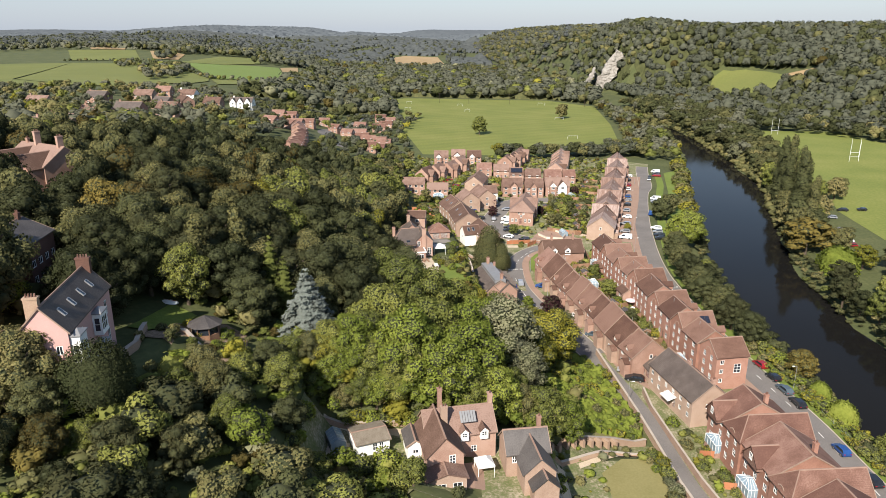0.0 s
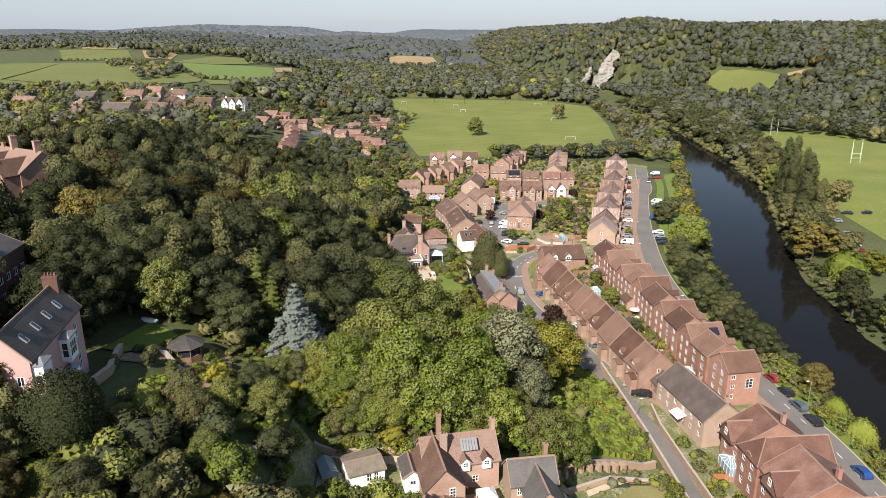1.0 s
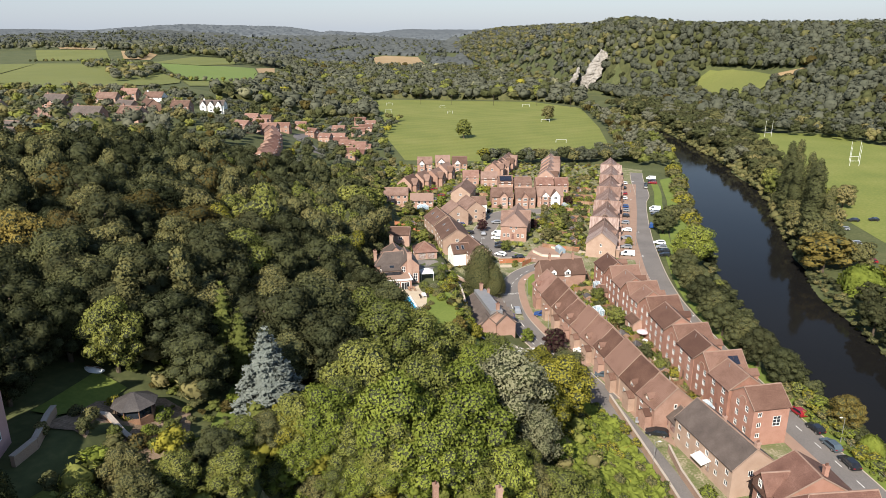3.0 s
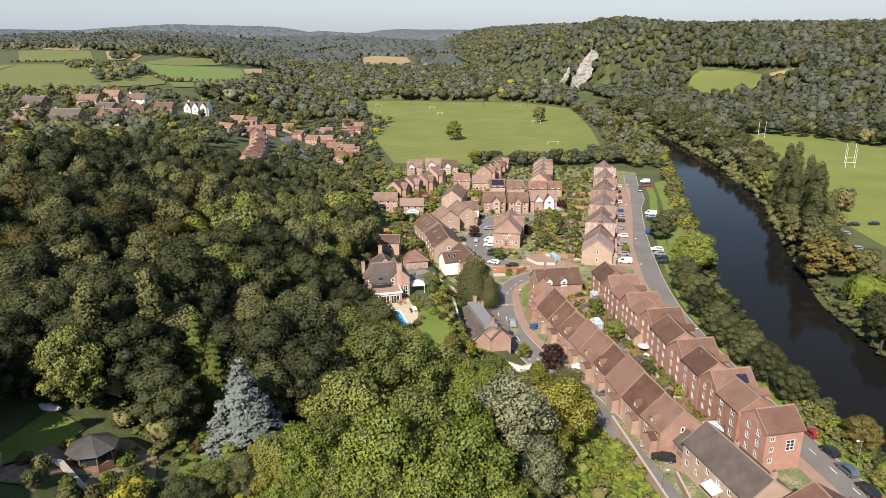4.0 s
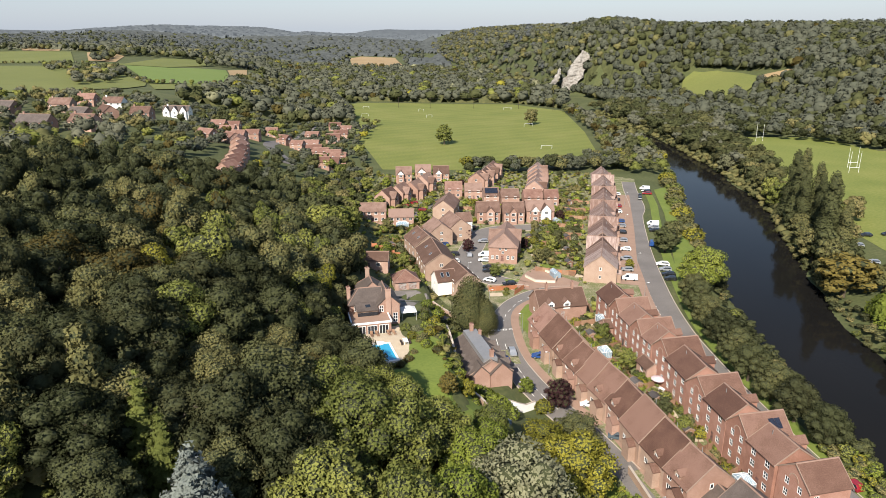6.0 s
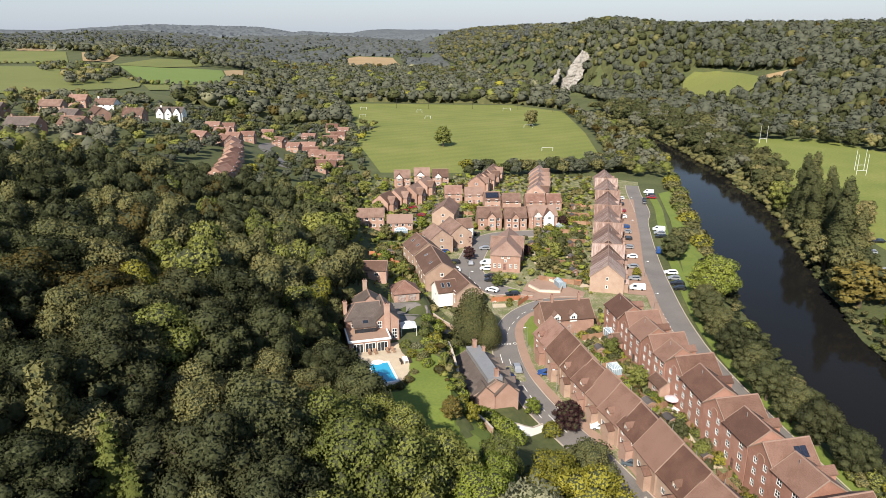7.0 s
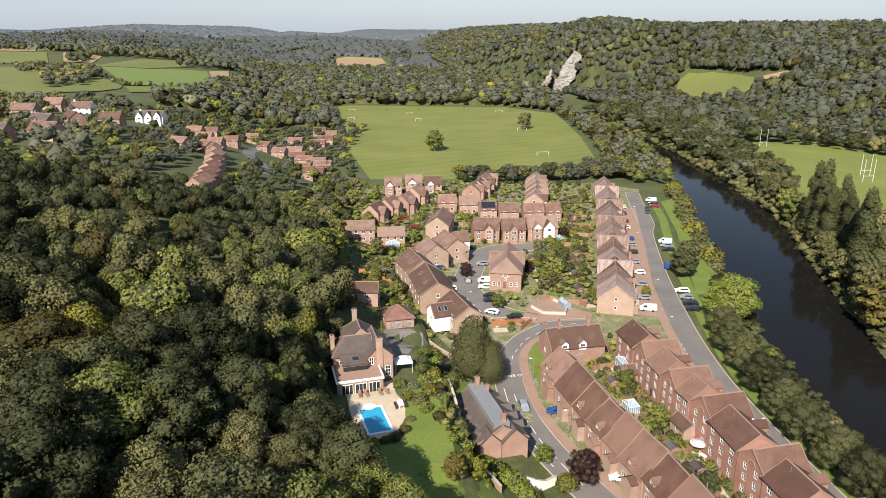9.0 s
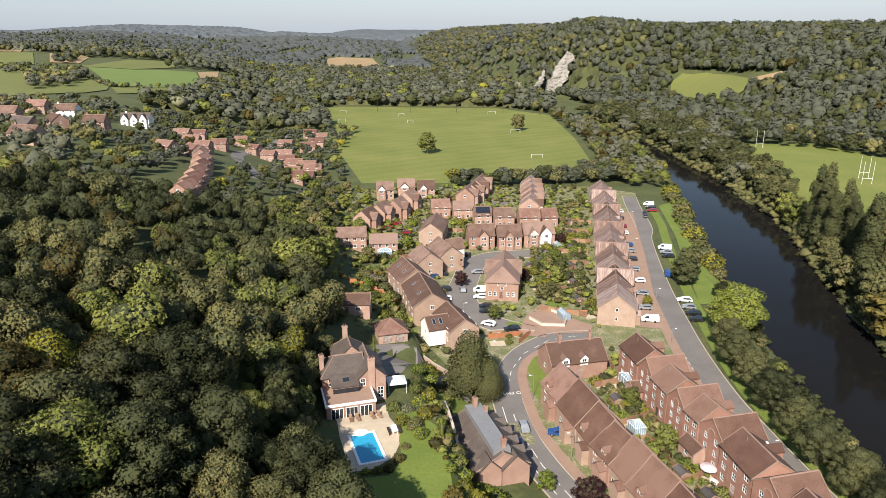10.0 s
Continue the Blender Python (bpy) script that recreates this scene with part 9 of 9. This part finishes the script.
belt("wood_edge", ((-24, 99.6), (-19, 99.8), (-3, 101.4), (9, 102), (16, 105), (22, 110), (26, 122), (14, 109.5), (-24, 106)), 2.1, SUNNY_MIX, (3, 6), "leafy lower edge of the hillside wood", 300, 0.16, 54, (), (0.9, 1.2))
belt("lower_shrubbery", ((-34, 95), (-22, 92), (-20, 102), (-30, 101)), 4.0, SUNNY_MIX, (2.5, 5), "shrubbery of the hillside gardens", 260, 0.16, 43, (((-33, 98), (-16, 100), (-16, 114), (-33, 114)),))
belt("field_hedge", ((34, 432), (60, 432), (104, 436), (124, 436), (134, 456), (116, 462), (104, 452), (62, 441), (34, 440)), 4.2, VALLEY, (6, 10), "hedge trees at the near edge of the playing field", 400, 0.17, 44)
belt("valley_trees", ((148, 590), (126, 474), (120, 446), (126, 424), (143, 424), (155, 455), (165.5, 505), (171, 560), (173, 620), (172, 700), (166, 760), (156, 735)), 6.5, VALLEY, (6, 10), "trees along the far river bank", 130, 0.25, 1)
belt("right_bank_trees", ((182, 400), (200, 400), (208, 440), (238, 545), (262, 620), (262, 760), (190, 760), (193.5, 690), (197, 620), (197, 560), (192.5, 505), (187, 440)), 6.0, (("deep", 2), ("dark", 3), ("olive", 2), ("hazy", 2)), (8, 13), "dark trees of the far river bank beside the rugby field", 200, 0.2, 45)
belt("estate_trees", ((-34, 330), (-110, 326), (-130, 400), (-200, 560), (-140, 640), (-20, 640), (-30, 545), (-22, 440), (-24, 360)), 7.4, VALLEY, (4, 8), "garden trees among the estate houses", 104, 0.28, 2, (((-92, 325), (-64, 325), (-72, 420), (-60, 420), (-66, 520), (-110, 520), (-96, 420)), ((-168, 470), (-138, 470), (-138, 530), (-168, 530))))
belt("hill_top_trees", ((-130, 90), (-130, 260), (-112, 330), (-135, 395), (-210, 380), (-300, 450), (-330, 300), (-230, 150)), 8.5, VALLEY, (6, 11.5), "trees of the upper village", 96, 0.28, 3, (((-112, 152), (-82, 152), (-82, 182), (-112, 182)),))
belt("village_edge_trees", ((-135, 395), (-210, 380), (-330, 470), (-420, 480), (-420, 560), (-290, 575), (-235, 640), (-200, 620), (-150, 560)), 9, VALLEY, (4, 9), "garden trees of the upper road", 104, 0.28, 46, (((-168, 470), (-138, 470), (-138, 530), (-168, 530)),))
HILL_GAPS = (((294, 792), (308, 828), (326, 834), (346, 812), (356, 778), (382, 724), (366, 696), (342, 716), (326, 710), (306, 748)), ((180, 915), (214, 915), (238, 940), (236, 957), (186, 957)))
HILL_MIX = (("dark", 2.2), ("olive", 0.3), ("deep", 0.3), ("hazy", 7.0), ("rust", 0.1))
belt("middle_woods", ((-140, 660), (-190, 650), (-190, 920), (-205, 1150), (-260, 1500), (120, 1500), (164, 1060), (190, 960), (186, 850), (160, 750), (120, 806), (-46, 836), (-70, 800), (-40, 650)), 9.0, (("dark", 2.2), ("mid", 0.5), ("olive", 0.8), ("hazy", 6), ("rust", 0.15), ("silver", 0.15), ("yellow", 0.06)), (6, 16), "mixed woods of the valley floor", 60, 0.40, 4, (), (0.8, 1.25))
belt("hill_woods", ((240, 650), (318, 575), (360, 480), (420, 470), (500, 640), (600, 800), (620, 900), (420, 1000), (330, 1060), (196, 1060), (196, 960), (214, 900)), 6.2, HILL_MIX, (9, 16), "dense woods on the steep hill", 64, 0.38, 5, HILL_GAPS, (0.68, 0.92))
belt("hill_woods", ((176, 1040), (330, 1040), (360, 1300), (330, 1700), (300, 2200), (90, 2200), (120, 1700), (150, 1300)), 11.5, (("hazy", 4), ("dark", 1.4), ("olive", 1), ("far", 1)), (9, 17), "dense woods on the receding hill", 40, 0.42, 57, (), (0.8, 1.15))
belt("cliff_woods", ((206, 958), (236, 925), (250, 905), (300, 900), (300, 1000), (206, 1000)), 6, (("dark", 2), ("hazy", 3), ("olive", 1.5), ("mid", 0.5)), (7, 13), "woods clinging to the cliff slope", 60, 0.3, 52, (((180, 915), (214, 915), (238, 940), (236, 957), (186, 957)),), (0.8, 1.1))
belt("pine_row", ((372, 690), (384, 722), (392, 716), (380, 684)), 6.0, (("deep", 2), ("dark", 1)), (14, 19), "tall dark pines at the edge of the hill meadow", 90, 0.3, 58, (), (0.4, 0.55))
belt("field_edge_trees", ((244, 560), (254, 553), (291, 531), (312, 491), (384, 330), (400, 330), (400, 500), (350, 560), (300, 600), (250, 620)), 7.5, (("deep", 2), ("dark", 3), ("hazy", 3), ("olive", 0.6)), (8, 13), "trees at the edge of the rugby field", 130, 0.25, 6)
belt("hedgerow", ((-545, 1030), (-440, 1040), (-366, 1016), (-364, 1008), (-440, 1026), (-545, 1016)), 9, VALLEY, (3, 6), "field hedgerow", 64, 0.32, 47)
belt("hedgerow", ((-366, 950), (-356, 950), (-255, 800), (-262, 796)), 6, VALLEY, (3, 6), "field hedgerow", 64, 0.32, 48)
belt("hedgerow", ((-262, 802), (-232, 828), (-198, 922), (-192, 918), (-228, 820), (-258, 794)), 6, VALLEY, (3, 6), "field hedgerow", 64, 0.32, 68)
belt("copse", ((-383, 902), (-370, 960), (-316, 896), (-289, 772), (-301, 725)), 8.5, VALLEY, (7, 12), "small copse between fields", 90, 0.3, 49)
belt("copse", ((-448, 973), (-441, 1010), (-398, 937), (-403, 898)), 8.5, VALLEY, (5, 9), "small copse between fields", 64, 0.32, 69)
belt("copse", ((-420, 1060), (-445, 1120), (-470, 1180), (-440, 1190), (-405, 1080)), 9, VALLEY, (8, 13), "clump of trees between pastures", 64, 0.32, 78)
belt("field_wood", ((-290, 1090), (-310, 1220), (-420, 1190), (-520, 1290), (-540, 1330), (-330, 1330), (-225, 1180)), 11, (("dark", 2), ("hazy", 4), ("olive", 1)), (9, 15), "belt of trees behind the fields", 60, 0.34, 79, (((-420, 1039), (-373, 1044), (-366, 1177), (-309, 1219), (-280, 1098)),), (0.8, 1.2))
belt("plateau_trees", ((-640, 1040), (-1200, 900), (-900, 500), (-440, 480), (-420, 580), (-540, 700), (-580, 925)), 22, (("hazy", 2), ("dark", 1), ("mid", 1)), (7, 12), "scattered hedgerow trees", 40, 0.4, 50)
# two dark leaf sheets, added to stand in for shade in the gaps between trees
canopy("hill_woods", ((240, 650), (318, 575), (360, 480), (420, 470), (500, 640), (600, 800), (620, 900), (420, 1000), (330, 1060), (196, 1060), (196, 960), (214, 900)), 6.0, 7.5, LEAF["dark"], "dark sheet in place of shade between the hill trees", 70, HILL_GAPS, 0.0, 0.7)
canopy("middle_woods", ((-140, 660), (-190, 650), (-190, 920), (-205, 1150), (-260, 1500), (120, 1500), (164, 1060), (190, 960), (186, 850), (160, 750), (120, 806), (-46, 836), (-70, 800), (-40, 650)), 6.0, 6, LEAF["dark"], "dark sheet in place of shade between the valley trees", 71, (), 0.0, 0.7)
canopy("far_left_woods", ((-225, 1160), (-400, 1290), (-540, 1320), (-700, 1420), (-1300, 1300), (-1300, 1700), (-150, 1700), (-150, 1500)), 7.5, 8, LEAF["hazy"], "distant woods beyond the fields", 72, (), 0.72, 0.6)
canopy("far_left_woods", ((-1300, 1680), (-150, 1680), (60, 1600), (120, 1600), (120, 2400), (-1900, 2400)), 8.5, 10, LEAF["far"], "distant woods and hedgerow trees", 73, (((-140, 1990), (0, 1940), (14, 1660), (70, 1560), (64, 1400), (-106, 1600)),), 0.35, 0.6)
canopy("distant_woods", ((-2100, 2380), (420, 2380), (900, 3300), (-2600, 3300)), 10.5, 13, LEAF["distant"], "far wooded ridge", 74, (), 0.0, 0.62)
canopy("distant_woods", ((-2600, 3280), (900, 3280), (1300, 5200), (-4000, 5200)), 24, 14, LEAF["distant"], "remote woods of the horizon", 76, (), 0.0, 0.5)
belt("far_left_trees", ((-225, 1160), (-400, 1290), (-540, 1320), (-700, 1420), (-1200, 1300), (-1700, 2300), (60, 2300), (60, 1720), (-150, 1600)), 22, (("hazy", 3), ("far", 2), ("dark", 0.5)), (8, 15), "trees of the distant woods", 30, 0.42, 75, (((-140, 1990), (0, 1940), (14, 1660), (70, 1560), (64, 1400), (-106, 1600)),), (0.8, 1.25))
belt("plateau_trees", ((-1000, 1300), (-720, 1330), (-560, 1320), (-430, 1200), (-400, 1260), (-700, 1420), (-1200, 1400)), 16, (("hazy", 3), ("dark", 1.5), ("olive", 0.5)), (9, 15), "tall trees beyond the plateau pastures", 40, 0.4, 59, (), (0.8, 1.2))
